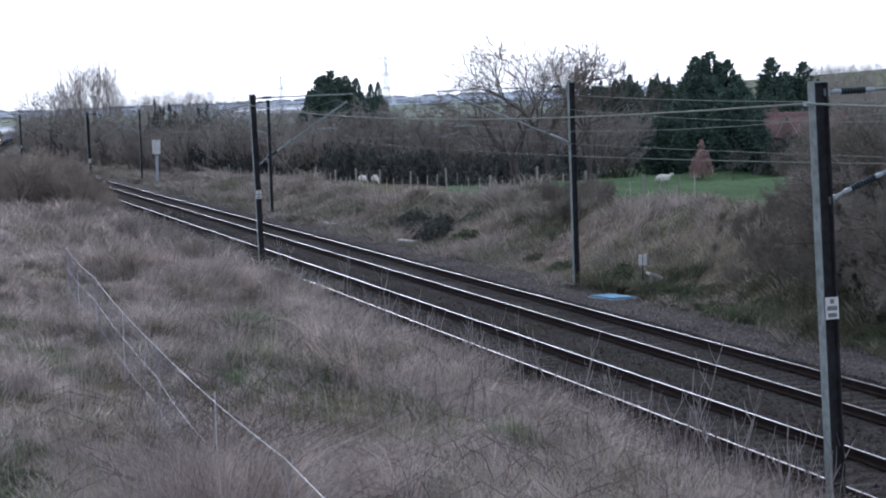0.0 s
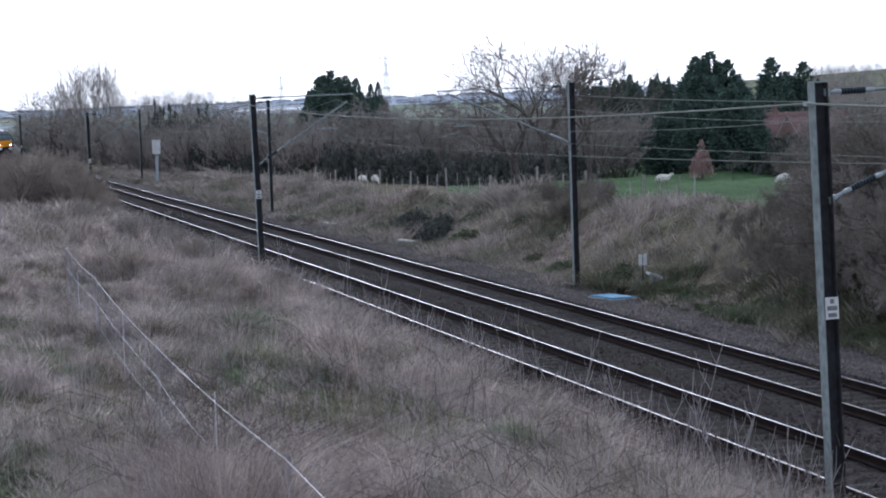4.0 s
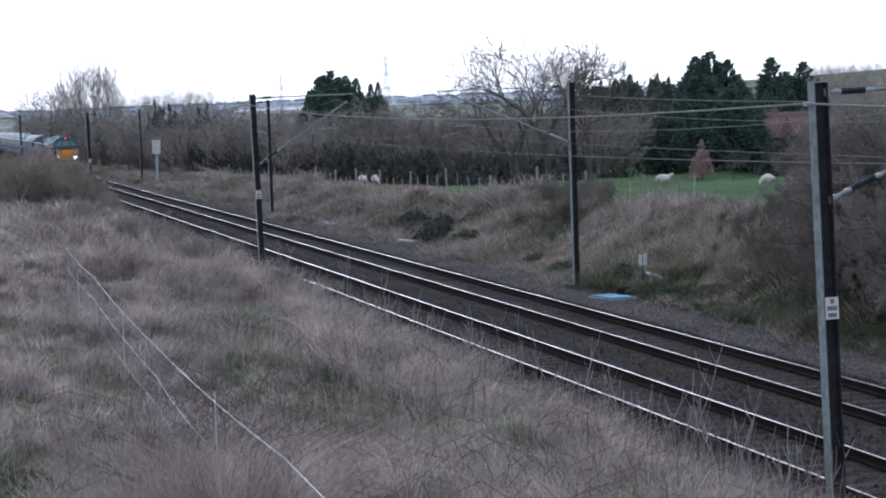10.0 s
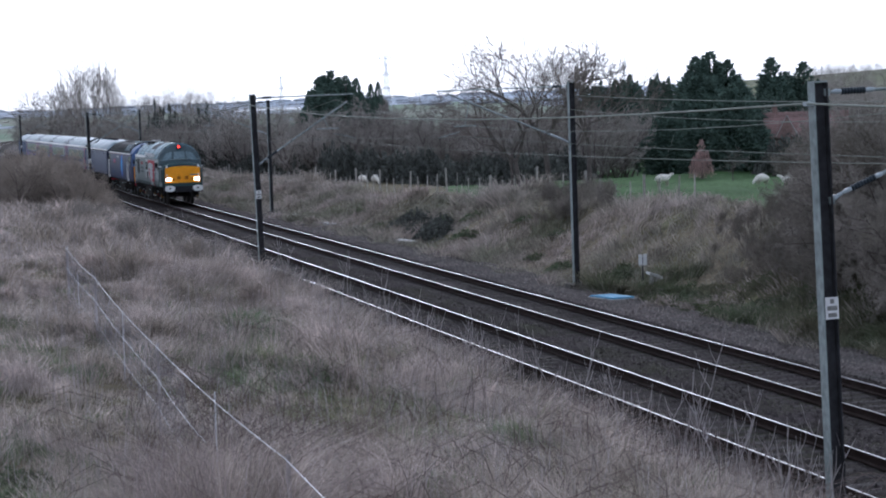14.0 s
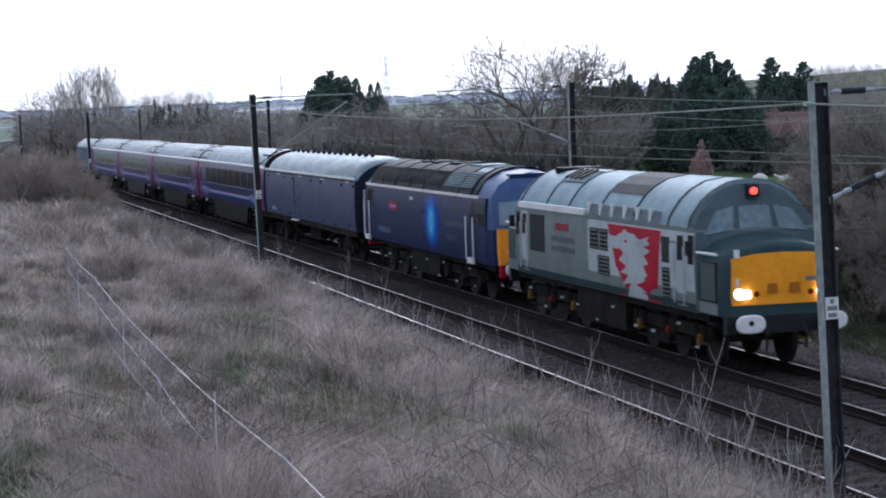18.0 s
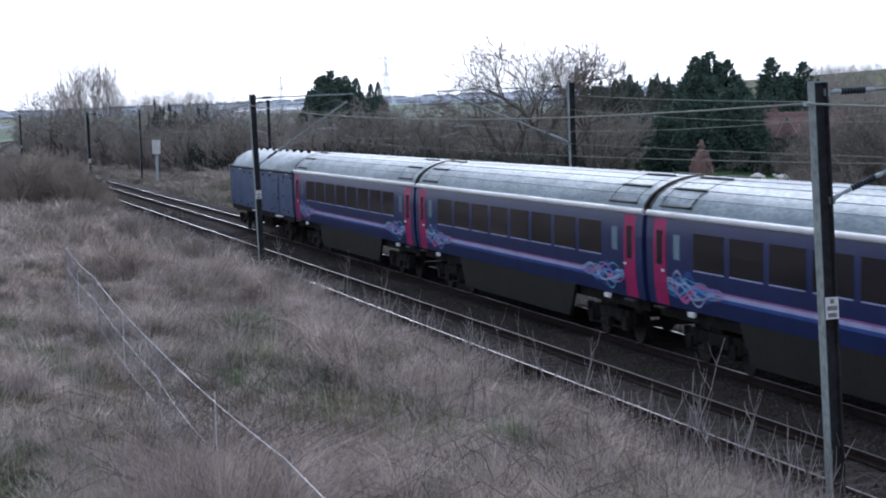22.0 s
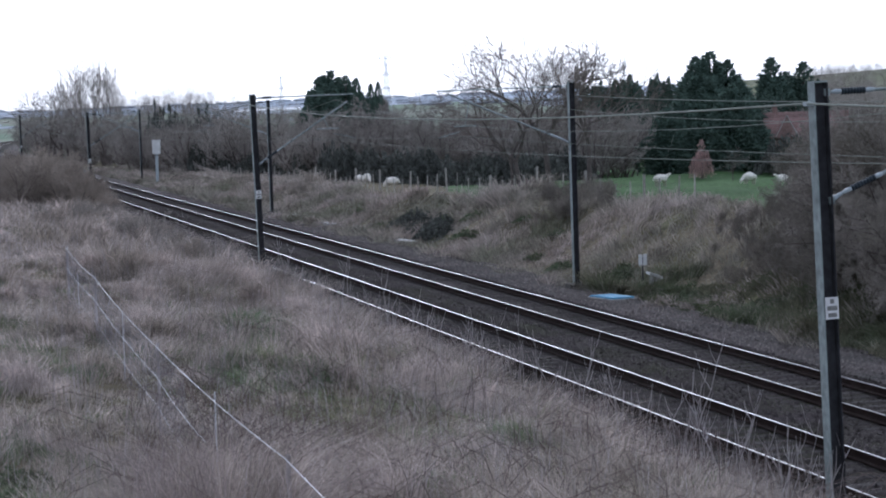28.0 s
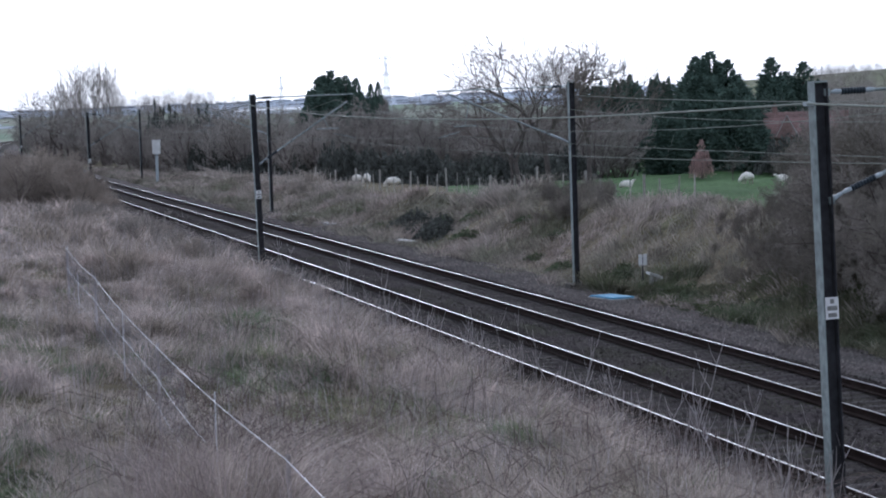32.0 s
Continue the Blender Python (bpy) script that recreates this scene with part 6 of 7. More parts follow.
GAP0, SPEED = -106.17, 24.919
first = coach("navy blue passenger coach with magenta doors and painted swirls")
TRAIN = [(first, 11.5)] + [(copy_thing(first, Matrix()), 11.5 + 23 * k) for k in (1, 2, 3)]
TRAIN += [(van(18.0, M_VANPALE, "chalky grey-blue luggage van with roof ventilators at the rear", True), -9.3),
          (van(20.3, M_VANBLUE, "slate blue luggage van coupled behind the locomotives", False), 102.55),
          (blue_loco(), 123.2), (grey_loco(), 141.87)]


# ---- pasture fence, sheep, house, lineside things ----
M_POST = material("weathered_fence_post", (0.42, 0.40, 0.36), 0.85, scale=3, second=(0.3, 0.28, 0.25), fine=12, vary=0.2, bump=0.2, per_object=0.25)
M_ZINC = material("galvanised_fence_wire", (0.70, 0.70, 0.73), 0.6, vary=0.1, spec=0.2)
M_NET = material("dull_netting_wire", (0.34, 0.34, 0.39), 0.7, vary=0.1, spec=0.1)
M_FACE = material("dun_sheep_face", (0.42, 0.37, 0.32), 0.9, vary=0.15)
M_BRICK = material("red_brick", (0.31, 0.20, 0.175), 0.9, scale=1.2, second=(0.23, 0.155, 0.135), fine=9, vary=0.25)
M_TILE = material("red_clay_roof_tile", (0.25, 0.165, 0.148), 0.85, spec=0.03, scale=1.0, second=(0.19, 0.13, 0.12), fine=6, vary=0.25, per_object=0.15)
M_TROUGH = material("pale_blue_painted_lid", (0.11, 0.29, 0.45), 0.7, spec=0.05, scale=1.5, second=(0.09, 0.24, 0.38), vary=0.1)
M_CONCPALE = material("pale_concrete", (0.45, 0.44, 0.42), 0.85, scale=2, second=(0.33, 0.32, 0.3), fine=14, vary=0.2, bump=0.2)
M_STEM = material("pale_dead_stems", (0.52, 0.475, 0.475), 0.85, scale=2, second=(0.30, 0.26, 0.25), vary=0.2, thin=0.1)
M_BRAMBLE = material("dark_bramble_stems", (0.10, 0.075, 0.07), 0.85, scale=2, second=(0.16, 0.12, 0.11), vary=0.2)

fence = thing("pasture_fence", "weathered post and wire fence along the top of the far bank", "fence")
post = Mesh().box((0, 0, 0.55), (0.11, 0.11, 1.5), taper=0.92).data("post", M_POST)
rs = random.Random(3)
thin_post = Mesh().tube([(0, 0, -0.2), (0, 0, 1.1)], 0.03, 5).data("thin_post", M_POST)
tops = []
for k in range(64):
    x = -206 + 2.05 * k + rs.uniform(-0.12, 0.12)
    y = 27.3 + 0.25 * math.sin(x * 0.11)
    g = ground_at(x, y, 0.0)
    lean = pose(0, 0, 0, rs.uniform(-3, 3), rs.uniform(-3, 3), 0)
    if k % 4 == 0:
        part("post", post, None, fence, "pale weathered straining post", at=Matrix.Translation(g) @ lean @ Matrix.Diagonal((0.8, 0.8, 0.98, 1)))
    else:
        part("thin_post", thin_post, None, fence, "thin weathered stake", at=Matrix.Translation(g) @ lean @ Matrix.Diagonal((1, 1, rs.uniform(0.85, 1.0), 1)))
    tops.append(g)
for h in (0.45, 0.8, 1.05):
    w = Mesh()
    for a, b in zip(tops[:-1], tops[1:]):
        w.tube([a + Vector((0, -0.06, h)), b + Vector((0, -0.06, h))], 0.0025, 3, cap=False)
    part("wire", w, M_DARKSTEEL, fence)

wall = thing("wire_fence", "sagging galvanised wire fence on thin posts in the near grass", "fence")
spots = [(-9.5, 3.05, 2.55), (-19.4, 3.08, 2.59), (-29.4, 3.03, 2.63), (-40.1, 3.1, 2.83), (-47.0, 3.1, 2.98)]
for x, y, z in spots:
    g = ground_at(x, y, 0.3)
    part("post", Mesh().tube([g, (x, y, z + 0.03)], 0.022, 6), M_STEM, wall, "thin pale fence post")
for drop, r in ((0.0, 0.0042), (0.40, 0.0034), (0.78, 0.0022)):
    w = Mesh()
    run = spots if not drop else [(-24.6, 3.05, 2.46 - 0.1 * drop)] + spots[2:]
    for a, b in zip(run[:-1], run[1:]):
        w.tube(sagging((a[0], a[1] - 0.03, a[2] - drop), (b[0], b[1] - 0.03, b[2] - drop), 0.05), r, 5, cap=False)
    part("wire", w, M_ZINC, wall, "slack galvanised wire")
net = Mesh()
for k in range(150):
    x = -47.0 + 0.135 * k
    z = float(np.interp(x, [-47, -40.1, -29.4, -24.6], [2.92, 2.78, 2.58, 2.35]))
    net.tube([(x, 3.06, z), (x + 0.02, 3.08, z - 0.5), (x, 3.06, z - 1.1)], 0.0009, 3, cap=False)
for h in (0.1, 0.25, 0.4, 0.55, 0.7, 0.85, 1.0):
    net.tube([(x, 3.065, float(np.interp(x, [-47, -40.1, -29.4, -24.6], [2.92, 2.78, 2.58, 2.35])) - h) for x in (-47, -43, -40.1, -35, -29.4, -27)], 0.0008, 3, cap=False)
part("netting", net, M_NET, wall, "fine galvanised wire netting")
for x in (-24.2, -34.8, -44.0):
    part("dropper", Mesh().tube([(x, 3.08, 2.62), (x, 3.08, 1.6)], 0.008, 4), M_ZINC, wall)


def sheep_pose(col, d, turn):
    x, y = from_view(col, d)
    g = ground_at(x, y, 0.03)
    return pose(x, y, g.z, 0, 0, turn)


def sheep(seed, grazing, label):
    s = thing("sheep", label, "sheep", group="sheep in the pasture")
    part("fleece", Mesh().blob((0, 0, 0.62), (0.56, 0.27, 0.29), seed, 0.28, 10), M_WOOL, s, "thick off-white fleece", smooth=60)
    hx, hz = (0.72, 0.34) if grazing else (0.70, 0.88)
    part("neck", Mesh().tube([(0.42, 0, 0.68), (0.6, 0, (0.68 + hz) / 2), (hx - 0.04, 0, hz)], [0.17, 0.12, 0.09], 9), M_WOOL, s, smooth=60)
    hd = part("head", Mesh().blob((hx + 0.06, 0, hz), (0.17, 0.085, 0.10) if not grazing else (0.10, 0.085, 0.17), seed + 3, 0.1, 7), M_WOOL, s, smooth=60)
    for k in (-1, 1):
        part("ear", Mesh().blob((hx, k * 0.12, hz + 0.05), (0.03, 0.08, 0.03), 1, 0.1, 4), M_FACE, hd)
        for lx in (-0.36, 0.34):
            part("leg", Mesh().tube([(lx, k * 0.14, 0.45), (lx + 0.02, k * 0.14, 0.2), (lx, k * 0.14, 0.0)], [0.07, 0.045, 0.04], 7), M_FACE, s)
    part("tail", Mesh().tube([(-0.55, 0, 0.68), (-0.62, 0, 0.45)], [0.06, 0.04], 6), M_WOOL, s)
    for limb in s.children:
        limb.scale = (0.82, 0.82, 0.82)
    return s


FLOCK = []
for seed, graze, words, steps in (
        (1, False, "off-white sheep standing in the pasture", [(0.0, 1177, 140, 100), (27.5, 1176, 140, 100), (28.5, 1166, 140, 105), (30.0, 1138, 140, 110), (32.0, 1112, 140, 112)]),
        (2, True, "off-white sheep grazing in the pasture", [(0.0, 1416, 139, 275), (3.0, 1402, 139, 278), (6.0, 1375, 139, 280), (9.0, 1366, 139, 285), (13.0, 1355, 139, 285), (19.0, 1349, 139, 280), (23.0, 1343, 139, 275), (28.0, 1331, 139, 285), (32.0, 1327, 139, 290)]),
        (4, False, "off-white sheep facing across the pasture", [(0.0, 1432, 136, 190), (9.0, 1420, 136, 200), (13.0, 1404, 136, 230), (18.0, 1395, 136, 270), (23.0, 1389, 136, 290), (32.0, 1389, 136, 295)]),
        (5, True, "off-white sheep grazing beyond the bank", [(0.0, 668, 160, 10), (19.0, 668, 160, 10), (23.0, 660, 160, 5), (32.0, 654, 160, 5)]),
        (3, True, "off-white sheep grazing beyond the bank", [(0.0, 646, 161, 20), (19.0, 646, 161, 20), (32.0, 636, 161, 30)]),
        (7, True, "off-white sheep grazing beyond the bank", [(0.0, 742, 176, 160), (18.0, 730, 168, 165), (24.0, 702, 150, 190), (28.0, 699, 147, 230), (32.0, 700, 147, 235)])):
    FLOCK.append((sheep(seed, graze, words), steps))


def house():
    x, y = from_view(1414, 186)
    g = ground_at(x, y, 0.1)
    turn = math.degrees(math.atan2(y, x)) - 90
    h = thing("house", "red brick house with a red clay tiled roof behind the trees", "house", pose(g.x, g.y, g.z, 0, 0, turn))
    eave, ridge, w, d = 2.5, 4.45, 4.0, 3.0
    part("wall", Mesh().span((-w, -d, 0), (w, d, eave)), M_BRICK, h, "red brick wall")
    roof = part("roof", Mesh().add([(-w - 0.2, -d - 0.3, eave), (w + 0.2, -d - 0.3, eave), (w + 0.2, d + 0.3, eave), (-w - 0.2, d + 0.3, eave), (-w - 0.2, 0, ridge), (w + 0.2, 0, ridge)], [(0, 1, 5, 4), (2, 3, 4, 5), (1, 2, 5), (3, 0, 4), (0, 3, 2, 1)]), M_TILE, h, "red clay tiled roof")
    for k in range(9):
        u = (k + 0.5) / 9
        part("tile_course", Mesh().box((0, -(d + 0.3) * (1 - u), eave + (ridge - eave) * u + 0.03), (2 * w + 0.3, 0.40, 0.03), pose(0, 0, 0, math.degrees(math.atan2(ridge - eave, d + 0.3)), 0, 0).to_3x3()), M_TILE, roof)
    ch = part("chimney", Mesh().box((-1.6, 0, ridge + 0.1), (0.4, 0.4, 0.8)), M_BRICK, roof)
    part("chimney_pot", Mesh().disc((-1.6, 0, ridge + 0.62), (0, 0, 1), 0.1, 0.28, 10), M_TILE, ch)
    gab = part("porch_gable", Mesh().add([(a, b, c) for b in (-d - 0.9, -0.6) for a, c in ((-1.5, eave), (0.2, eave), (-0.65, ridge - 0.25))], [(0, 1, 2), (5, 4, 3), (0, 2, 5, 3), (1, 4, 5, 2), (0, 3, 4, 1)]), M_TILE, roof)
    part("barge_board", Mesh().tube([(-1.55, -d - 0.93, eave), (-0.65, -d - 0.93, ridge - 0.2)], 0.035, 4).tube([(0.25, -d - 0.93, eave), (-0.65, -d - 0.93, ridge - 0.2)], 0.035, 4), M_CONCPALE, gab)
    for x in (-3.0, 1.2, 3.0):
        wd = part("window", Mesh().box((x, -d - 0.01, 1.5), (0.9, 0.06, 0.9)), M_GLASS, h)
        part("frame", Mesh().box((x, -d - 0.03, 1.98), (1.0, 0.06, 0.08)).box((x, -d - 0.03, 1.02), (1.0, 0.06, 0.08)).box((x, -d - 0.03, 1.5), (0.06, 0.06, 0.9)), M_CREAM, wd)
    return h


house()

t = tree_to(round_tree[0], "small pale dead tree at the edge of the pasture", 1301, 152, 262, 30)

# far off: pale glasshouses and treelines on the slopes
M_GLASSHOUSE = material("whitened_glasshouse_roof", (0.80, 0.83, 0.88), 0.5, vary=0.06, spec=0.2)
for k in range(6):
    x, y = from_view(432 + 20 * k, 1500)
    g = ground_at(x, y, 0.3)
    gh = thing("glasshouse", "long white glasshouse far off on the slope", "glasshouse", pose(x, y, g.z, 0, 0, math.degrees(math.atan2(y, x)) - 90), "glasshouses")
    part("wall", Mesh().span((-3.6, -6, 0), (3.6, 6, 2.2)), M_GLASSHOUSE, gh)
    part("roof", Mesh().add([(-3.7, -6.1, 2.2), (3.7, -6.1, 2.2), (3.7, 6.1, 2.2), (-3.7, 6.1, 2.2), (-3.7, 0, 3.7), (3.7, 0, 3.7)], [(0, 1, 5, 4), (2, 3, 4, 5), (1, 2, 5), (3, 0, 4), (0, 3, 2, 1)]), M_GLASSHOUSE, gh)
# woodland tinted pale blue-grey: the haze sits in its colour
M_FARWOOD = material("haze_blue_woodland", (0.34, 0.375, 0.43), 0.95, spec=0.02, scale=0.02, second=(0.40, 0.44, 0.50), fine=0.2, vary=0.2, per_island=0.3)
wood = Mesh()
rw = random.Random(31)
for k in range(420):
    line = k % 7
    col = -20 + 1160 * rw.random()
    if math.sin(col * 0.013 + line * 2.1) + 0.5 * math.sin(col * 0.05 + line) < -0.1:
        continue
    x, y = from_view(col, (1350, 1600, 1800, 1950, 2080, 2180, 2260)[line] + rw.uniform(-25, 25))
    g = ground_at(x, y)
    wood.blob((x, y, g.z + 0.3), (rw.uniform(5, 11), rw.uniform(5, 11), rw.uniform(0.6, 1.3)), k, 0.6, 6)
lone("distant_treelines", wood, M_FARWOOD, "treelines and copses on the distant slopes, haze in their colour", "woodland", kind="stuff")

# lineside
lidx = thing("trough_lid", "pale blue painted steel cover beside the track", "cover", pose(-65.6, 20.4, -0.38, 0, 0, 12))
part("plate", Mesh().box((0, 0, 0.10), (1.45, 0.75, 0.05), taper=0.97), M_TROUGH, lidx)
part("kerb", Mesh().box((0, 0, 0.02), (1.55, 0.85, 0.12)), M_CONCPALE, lidx, "concrete kerb")
sg = thing("track_sign", "small grey post with twin white plates on the bank", "sign", pose(-68.1, 22.2, float(land(-68.1, 22.2)), 0, 0, 0))
part("post", Mesh().tube([(0, 0, -0.1), (0, 0, 0.95)], 0.025, 6), M_DARKSTEEL, sg)
for y in (-0.075, 0.075):
    part("plate", Mesh().box((0.03, y, 0.86), (0.02, 0.12, 0.34)), M_WHITE, sg, "small pale plate")
mk = thing("concrete_marker", "leaning broken concrete marker on the bank", "marker", pose(-66.8, 22.1, float(land(-66.8, 22.1)) + 0.15, 0, 12, 20))
part("block", Mesh().box((0, 0, 0.16), (0.16, 0.3, 0.34), taper=0.8), M_CONCPALE, mk)
part("cap", Mesh().box((0, 0, 0.36), (0.2, 0.55, 0.08), pose(0, 0, 0, -18, 0, 0).to_3x3()), M_WHITE, mk)
cb = thing("relay_cabinet", "white equipment cabinet on a pale grey post", "cabinet", pose(-203.5, 21.6, -0.5, 0, 0, 0))
part("post", Mesh().tube([(0, 0, -0.2), (0, 0, 2.6)], 0.13, 8), M_PORC, cb, "pale blue-grey post")
bx = part("housing", Mesh().box((0, 0, 3.35), (0.55, 0.66, 1.15)).box((0, 0, 3.96), (0.62, 0.74, 0.08)), M_WHITE, cb, "white housing")
part("door", Mesh().box((0.285, 0, 3.33), (0.02, 0.54, 0.98)), M_WHITE, bx)
part("bracket", Mesh().box((0, 0, 2.72), (0.3, 0.3, 0.16)), M_PORC, cb)
for x, y, w in ((-170, 21.0, 1.6), (-128, 21.3, 1.4), (-117, 21.2, 1.2), (-99, 21.2, 1.5)):
    lone("cable_trough", Mesh().box((0, 0, 0.06), (w * 2, 0.5, 0.14)), M_CONCPALE, "pale concrete cable trough cover beside the track", "cable trough", pose(x, y, -0.36, 0, 0, 3), "cable troughs")


# skyline steel lightened to carry the haze in front of it
M_FARSTEEL = material("haze_pale_steel", (0.60, 0.63, 0.68), 0.7, vary=0.1, spec=0.1)


def pylon(col, dist, top_row, label):
    x, y = from_view(col, dist)
    hor = 216.07 - col / 1568 * 53.24
    g = ground_at(x, y, 0.5)
    high = 5.56 + (hor - top_row) / 4060 * dist - g.z
    p = thing("pylon", label, "pylon", pose(x, y, g.z, 0, 0, 17))
    for sx, sy in ((-1, -1), (1, -1), (1, 1), (-1, 1)):
        part("leg", Mesh().tube([(sx * high * 0.08, sy * high * 0.08, 0), (sx * high * 0.022, sy * high * 0.022, high * 0.62), (sx * 0.2, sy * 0.2, high)], 0.003 * high, 4), M_FARSTEEL, p)
    lat = Mesh()
    for k in range(12):
        u, v = k / 12, (k + 1) / 12
        q = lambda a: high * (0.08 - 0.094 * a if a < 0.62 else 0.022 - 0.05 * (a - 0.62))
        for s in (-1, 1):
            lat.tube([(-q(u), s * q(u), u * high), (q(v), s * q(v), v * high)], 0.0016 * high, 3).tube([(q(u), s * q(u), u * high), (-q(v), s * q(v), v * high)], 0.0016 * high, 3)
    part("lattice", lat, M_FARSTEEL, p)
    for a, l in ((0.64, 0.055), (0.79, 0.065), (0.985, 0.10)):
        part("cross_arm", Mesh().tube([(0, -l * high, a * high), (0, 0, (a + 0.03) * high), (0, l * high, a * high)], 0.004 * high, 4).tube([(0, -l * high, a * high), (0, l * high, a * high)], 0.004 * high, 4), M_FARSTEEL, p)


pylon(694, 620, 101, "grey lattice power pylon on the skyline")
pylon(508, 900, 136, "distant grey lattice power pylon on the skyline")
lone("radio_mast", Mesh().tube([(0, 0, 0), (0, 0, 34)], [0.25, 0.1], 5), M_FARSTEEL, "thin distant radio mast above the trees", "mast", Matrix.Translation(ground_at(*from_view(1115, 900), 0.2)))

# dead stems, saplings and brambles on the near bank
def sapling(seed, high, stout):
    r = random.Random(seed)
    m = Mesh()
    p, d = Vector((0, 0, -0.05)), Vector((r.uniform(-0.12, 0.12), r.uniform(-0.12, 0.12), 1)).normalized()
    pts = [p]
    for i in range(6):
        d = (d + Vector((r.uniform(-1, 1), r.uniform(-1, 1), 0.2)) * 0.30).normalized()
        pts.append(pts[-1] + d * high / 6)
    out = [m]
    m.tube(pts, [stout * (1 - 0.1 * i) for i in range(7)], 5, cap=False)
    for k in range(r.randint(4, 8)):
        i = r.randint(2, 5)
        a = r.uniform(0, 6.28)
        e = Vector((math.cos(a) * 0.6, math.sin(a) * 0.6, 1)).normalized()
        l = high * r.uniform(0.12, 0.3)
        out.append(Mesh())
        out[-1].tube([pts[i], pts[i] + e * l * 0.5, pts[i] + (e + Vector((0, 0, 0.35))).normalized() * l], [stout * 0.5, stout * 0.4, stout * 0.22], 4, cap=False)
    return out


rx = random.Random(77)
EXTRA = []
for k in range(26):
    col = 560 + 900 * (k + rx.random()) / 26
    foot = 605 + (col - 820) * 0.42 + rx.uniform(-8, 45)
    EXTRA.append((col, foot, foot - rx.uniform(45, 125)))
for k, (col, foot, top) in enumerate(((1216, 800, 595), (1230, 790, 660), (1022, 695, 590), (1100, 790, 690), (1143, 765, 680), (1082, 730, 640), (820, 610, 545), (822, 605, 560), (893, 655, 600), (950, 700, 655), (985, 680, 630), (1360, 830, 740), (1300, 800, 700), (1385, 850, 760), (1420, 860, 770), (712, 595, 540), (508, 510, 425), (500, 480, 430), (490, 500, 465), (596, 520, 470), (300, 435, 400), (328, 410, 372), (1190, 760, 640), (1265, 815, 720), (1330, 840, 735), (1440, 870, 760), (770, 590, 550), (870, 640, 585)) + tuple(EXTRA)):
    a = radians(13.0874) + math.atan((col - 784) / 4059.8)
    hor = 216.07 - col / 1568 * 53.24
    d = 9.6 / math.sin(a)
    for _ in range(6):
        gz = float(land(-d * math.cos(a), d * math.sin(a)))
        d2 = (5.56 - gz) / max(0.01, (foot - hor) / 4060)
        d = min(max(0.5 * d + 0.5 * d2, 7.2 / math.sin(a)), 10.6 / math.sin(a))
    x, y = -d * math.cos(a), d * math.sin(a)
    high = max(1.0, min(2.8, 0.15 + 5.56 - (top - hor) / 4060 * d - gz))
    t = thing("sapling", "thin pale dead sapling standing in the grass", "sapling", Matrix.Translation(ground_at(x, y)), "dead saplings on the near bank")
    wood = sapling(60 + k, high, 0.0105 if k < 28 else 0.0062)
    stem_part = part("stem", wood[0], M_STEM, t)
    for branch in wood[1:]:
        part("branch", branch, M_STEM, stem_part)

rs = random.Random(8)
arc = Mesh()
for k in range(900):
    col, d = (rs.uniform(200, 520), rs.uniform(22, 32)) if k % 5 == 0 else (rs.uniform(330, 1500), rs.uniform(15, 44))
    x, y = from_view(col, d)
    if y > line_y(x) - 6.2:
        continue
    g = ground_at(x, y)
    a, l, h = rs.uniform(0, 6.28), rs.uniform(0.5, 1.6), rs.uniform(0.3, 0.85)
    dx, dy = math.cos(a) * l, math.sin(a) * l
    arc.tube([g, g + Vector((dx * 0.2, dy * 0.2, h * 0.75)), g + Vector((dx * 0.55, dy * 0.55, h)), g + Vector((dx * 0.85, dy * 0.85, h * 0.75)), g + Vector((dx, dy, h * 0.35))], [0.0055, 0.005, 0.0042, 0.0034, 0.0022], 3, cap=False)
lone("bramble_stems", arc, M_BRAMBLE, "dark arching bramble stems tangled in the dead grass", "bramble", kind="stuff")
stems = Mesh()
for k in range(2600):
    col, d = rs.uniform(-10, 1500), rs.uniform(15, 90)
    x, y = from_view(col, d)
    if y > line_y(x) - 5.9:
        continue
    g = ground_at(x, y)
    h = rs.uniform(0.5, 1.15)
    lx, ly = rs.gauss(0, 0.16), rs.gauss(0, 0.16)
    r = 0.0028 + d * 0.00006
    stems.tube([g, g + Vector((lx * 0.4, ly * 0.4, h * 0.6)), g + Vector((lx, ly, h))], [r, r * 0.8, r * 0.5], 3, cap=False)
lone("dead_stems", stems, M_STEM, "thin pale dead weed stems above the grass", "weeds", kind="stuff")

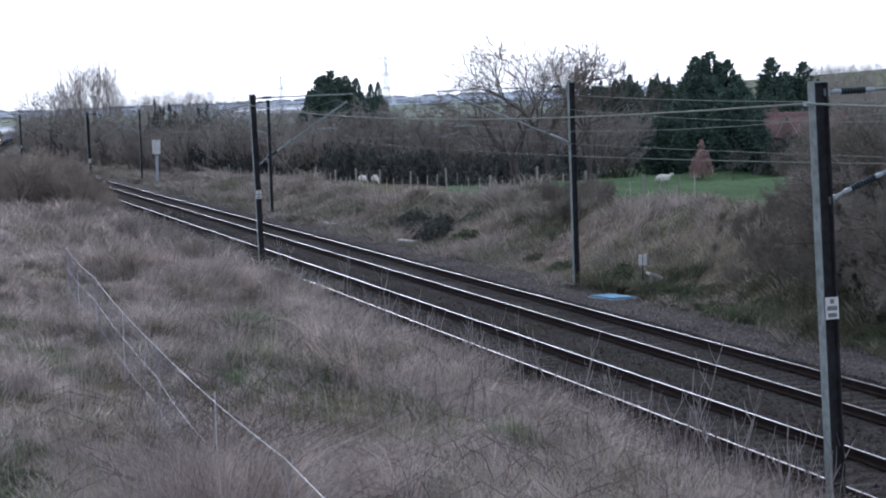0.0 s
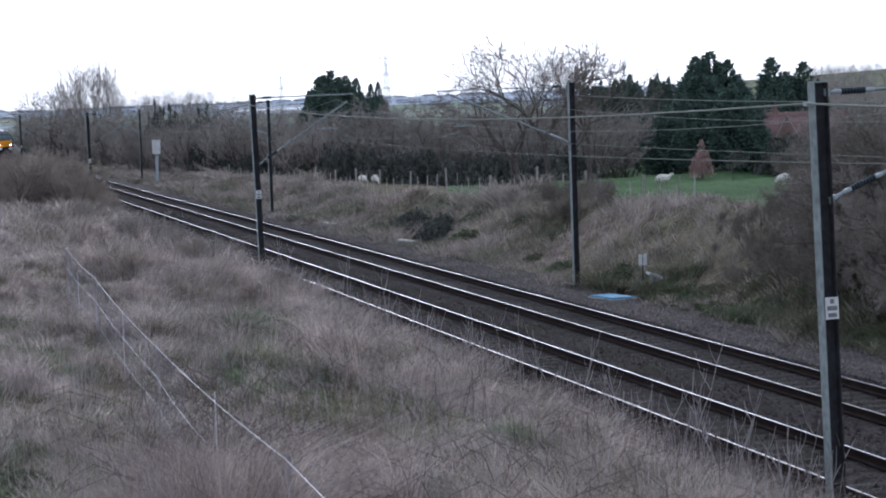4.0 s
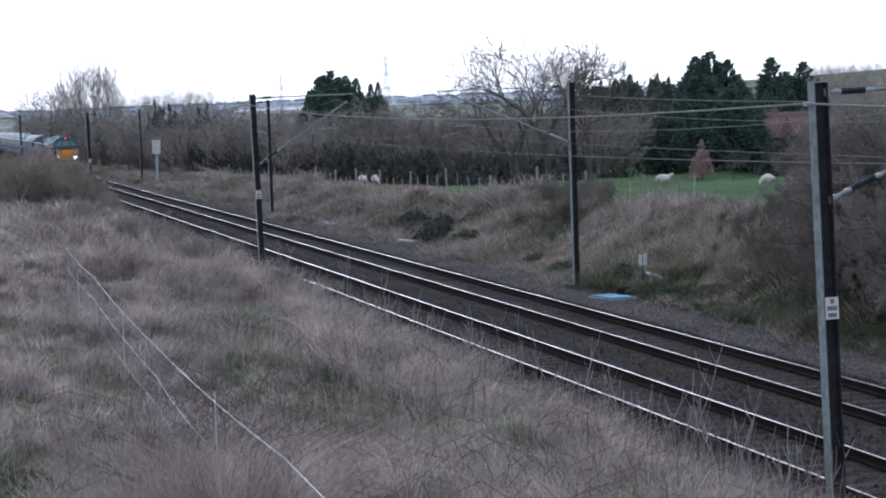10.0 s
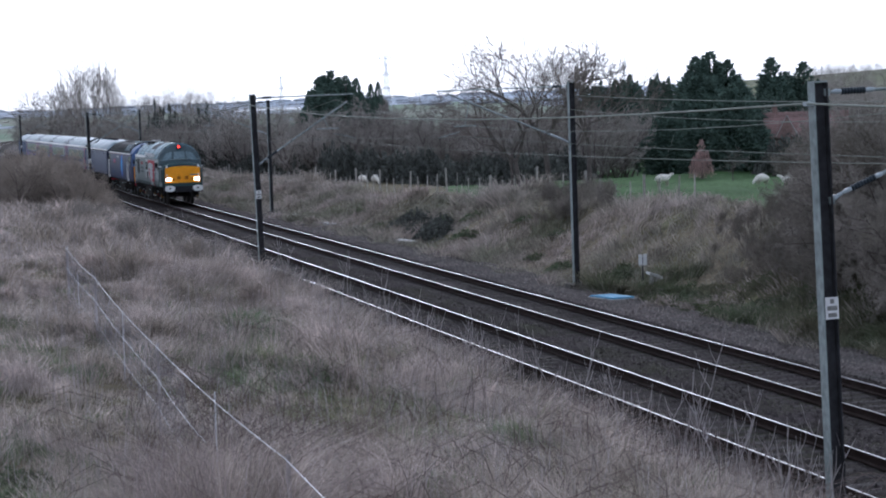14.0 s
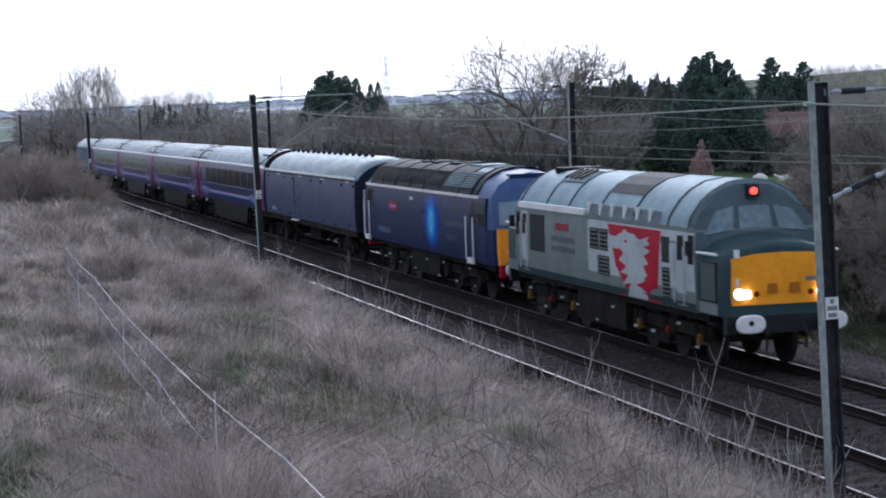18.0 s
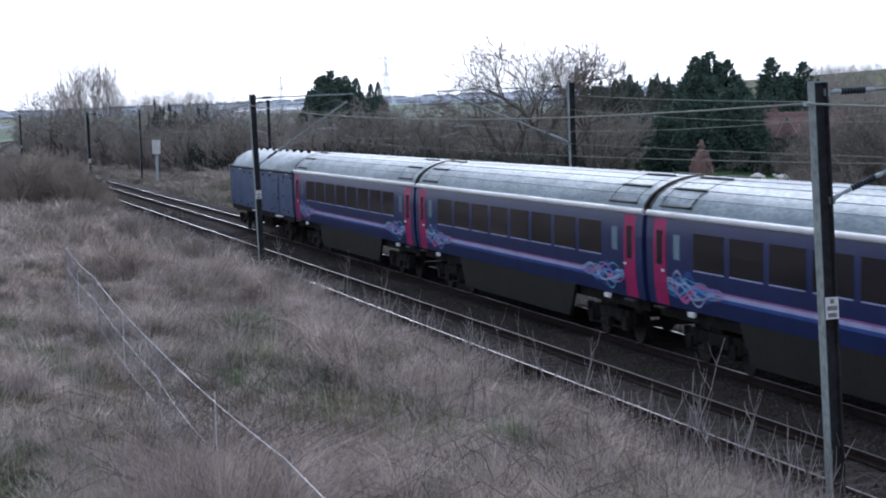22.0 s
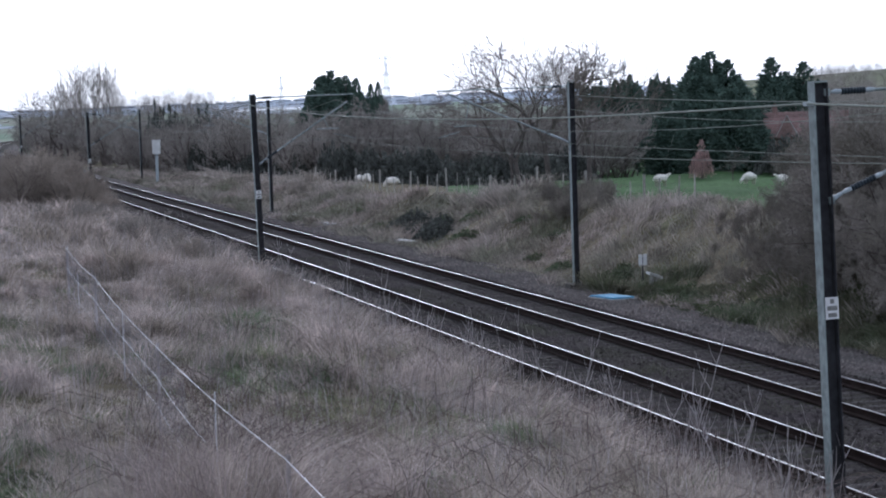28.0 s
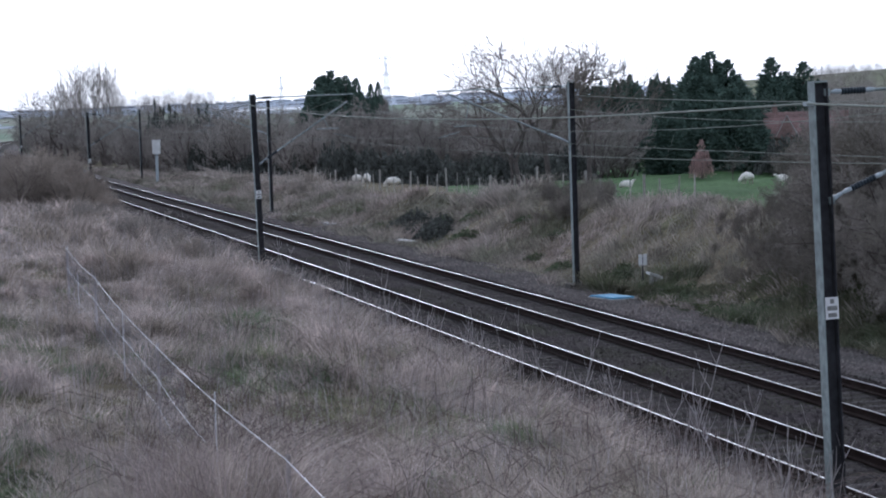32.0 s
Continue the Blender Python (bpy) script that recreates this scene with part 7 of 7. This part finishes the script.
# ballast stones over the bed
rs2 = np.random.RandomState(12)
n = 70000
xx = -23 - 150 * rs2.rand(n) ** 1.6
off = rs2.uniform(-5.6, 4.1, n)
yy = line_y(xx) + off
size = 0.022 + 0.035 * rs2.rand(n) ** 2
zz = np.interp(off, [-5.6, -5.3, -4.9, -2.1, -1.74, -1.4, 1.5, 2.0, 3.2, 4.1], [-0.5, -0.33, -0.20, -0.19, -0.24, -0.19, -0.20, -0.34, -0.33, -0.35]) + 0.3 * size
near_rail = np.minimum.reduce([np.abs(off - o) for o in (-0.7525, 0.7525, -SPACING - 0.7525, -SPACING + 0.7525)]) < 0.10
far_side = off > 2.1
shape = np.array([(1, 0, -0.4), (-0.5, 0.87, -0.4), (-0.5, -0.87, -0.4), (0.2, 0.1, 0.75)])


def stones(name, pick, mat, label):
    c, big = np.stack([xx, yy, zz], 1)[pick], size[pick]
    ang = rs2.rand(len(c)) * 6.283
    q = shape[None] * (0.7 + 0.6 * rs2.rand(len(c), 4, 1))
    v = np.stack([q[..., 0] * np.cos(ang)[:, None] - q[..., 1] * np.sin(ang)[:, None], q[..., 0] * np.sin(ang)[:, None] + q[..., 1] * np.cos(ang)[:, None], q[..., 2]], -1) * big[:, None, None] + c[:, None]
    f = (np.arange(len(c))[:, None, None] * 4 + np.array([(0, 1, 3), (1, 2, 3), (2, 0, 3)])[None]).reshape(-1, 3)
    return tagged(new(name, arrays(name, v.reshape(-1, 3), f, mat)), label, "ballast", kind="stuff")


M_STONE = material("ballast_chippings", (0.070, 0.059, 0.060), 0.95, spec=0.03, scale=0.5, second=(0.040, 0.036, 0.032), fine=9, vary=0.3, per_island=0.5)
M_GRIT = material("pale_cess_chippings", (0.165, 0.142, 0.132), 0.95, spec=0.03, scale=0.5, second=(0.10, 0.09, 0.085), fine=9, vary=0.3, per_island=0.5)
stones("ballast_stones", ~near_rail & ~far_side, M_STONE, "loose grey-brown ballast stones around the sleepers")
stones("cess_stones", far_side, M_GRIT, "loose pale chippings on the walkway beside the track")


def motions():
    """The train runs at a steady speed; sheep wander."""
    for vehicle, offset in TRAIN:
        rows = []
        for t in range(33):
            x, y, turn = on_line(GAP0 + (t - 21.5) * SPEED + offset)
            rows.append((float(t), pose(x, y, 0, 0, 0, math.degrees(turn))))
        walk(vehicle, rows)
    for animal, steps in FLOCK:
        walk(animal, [(t, sheep_pose(col, d, turn)) for t, col, d, turn in steps])


motions()
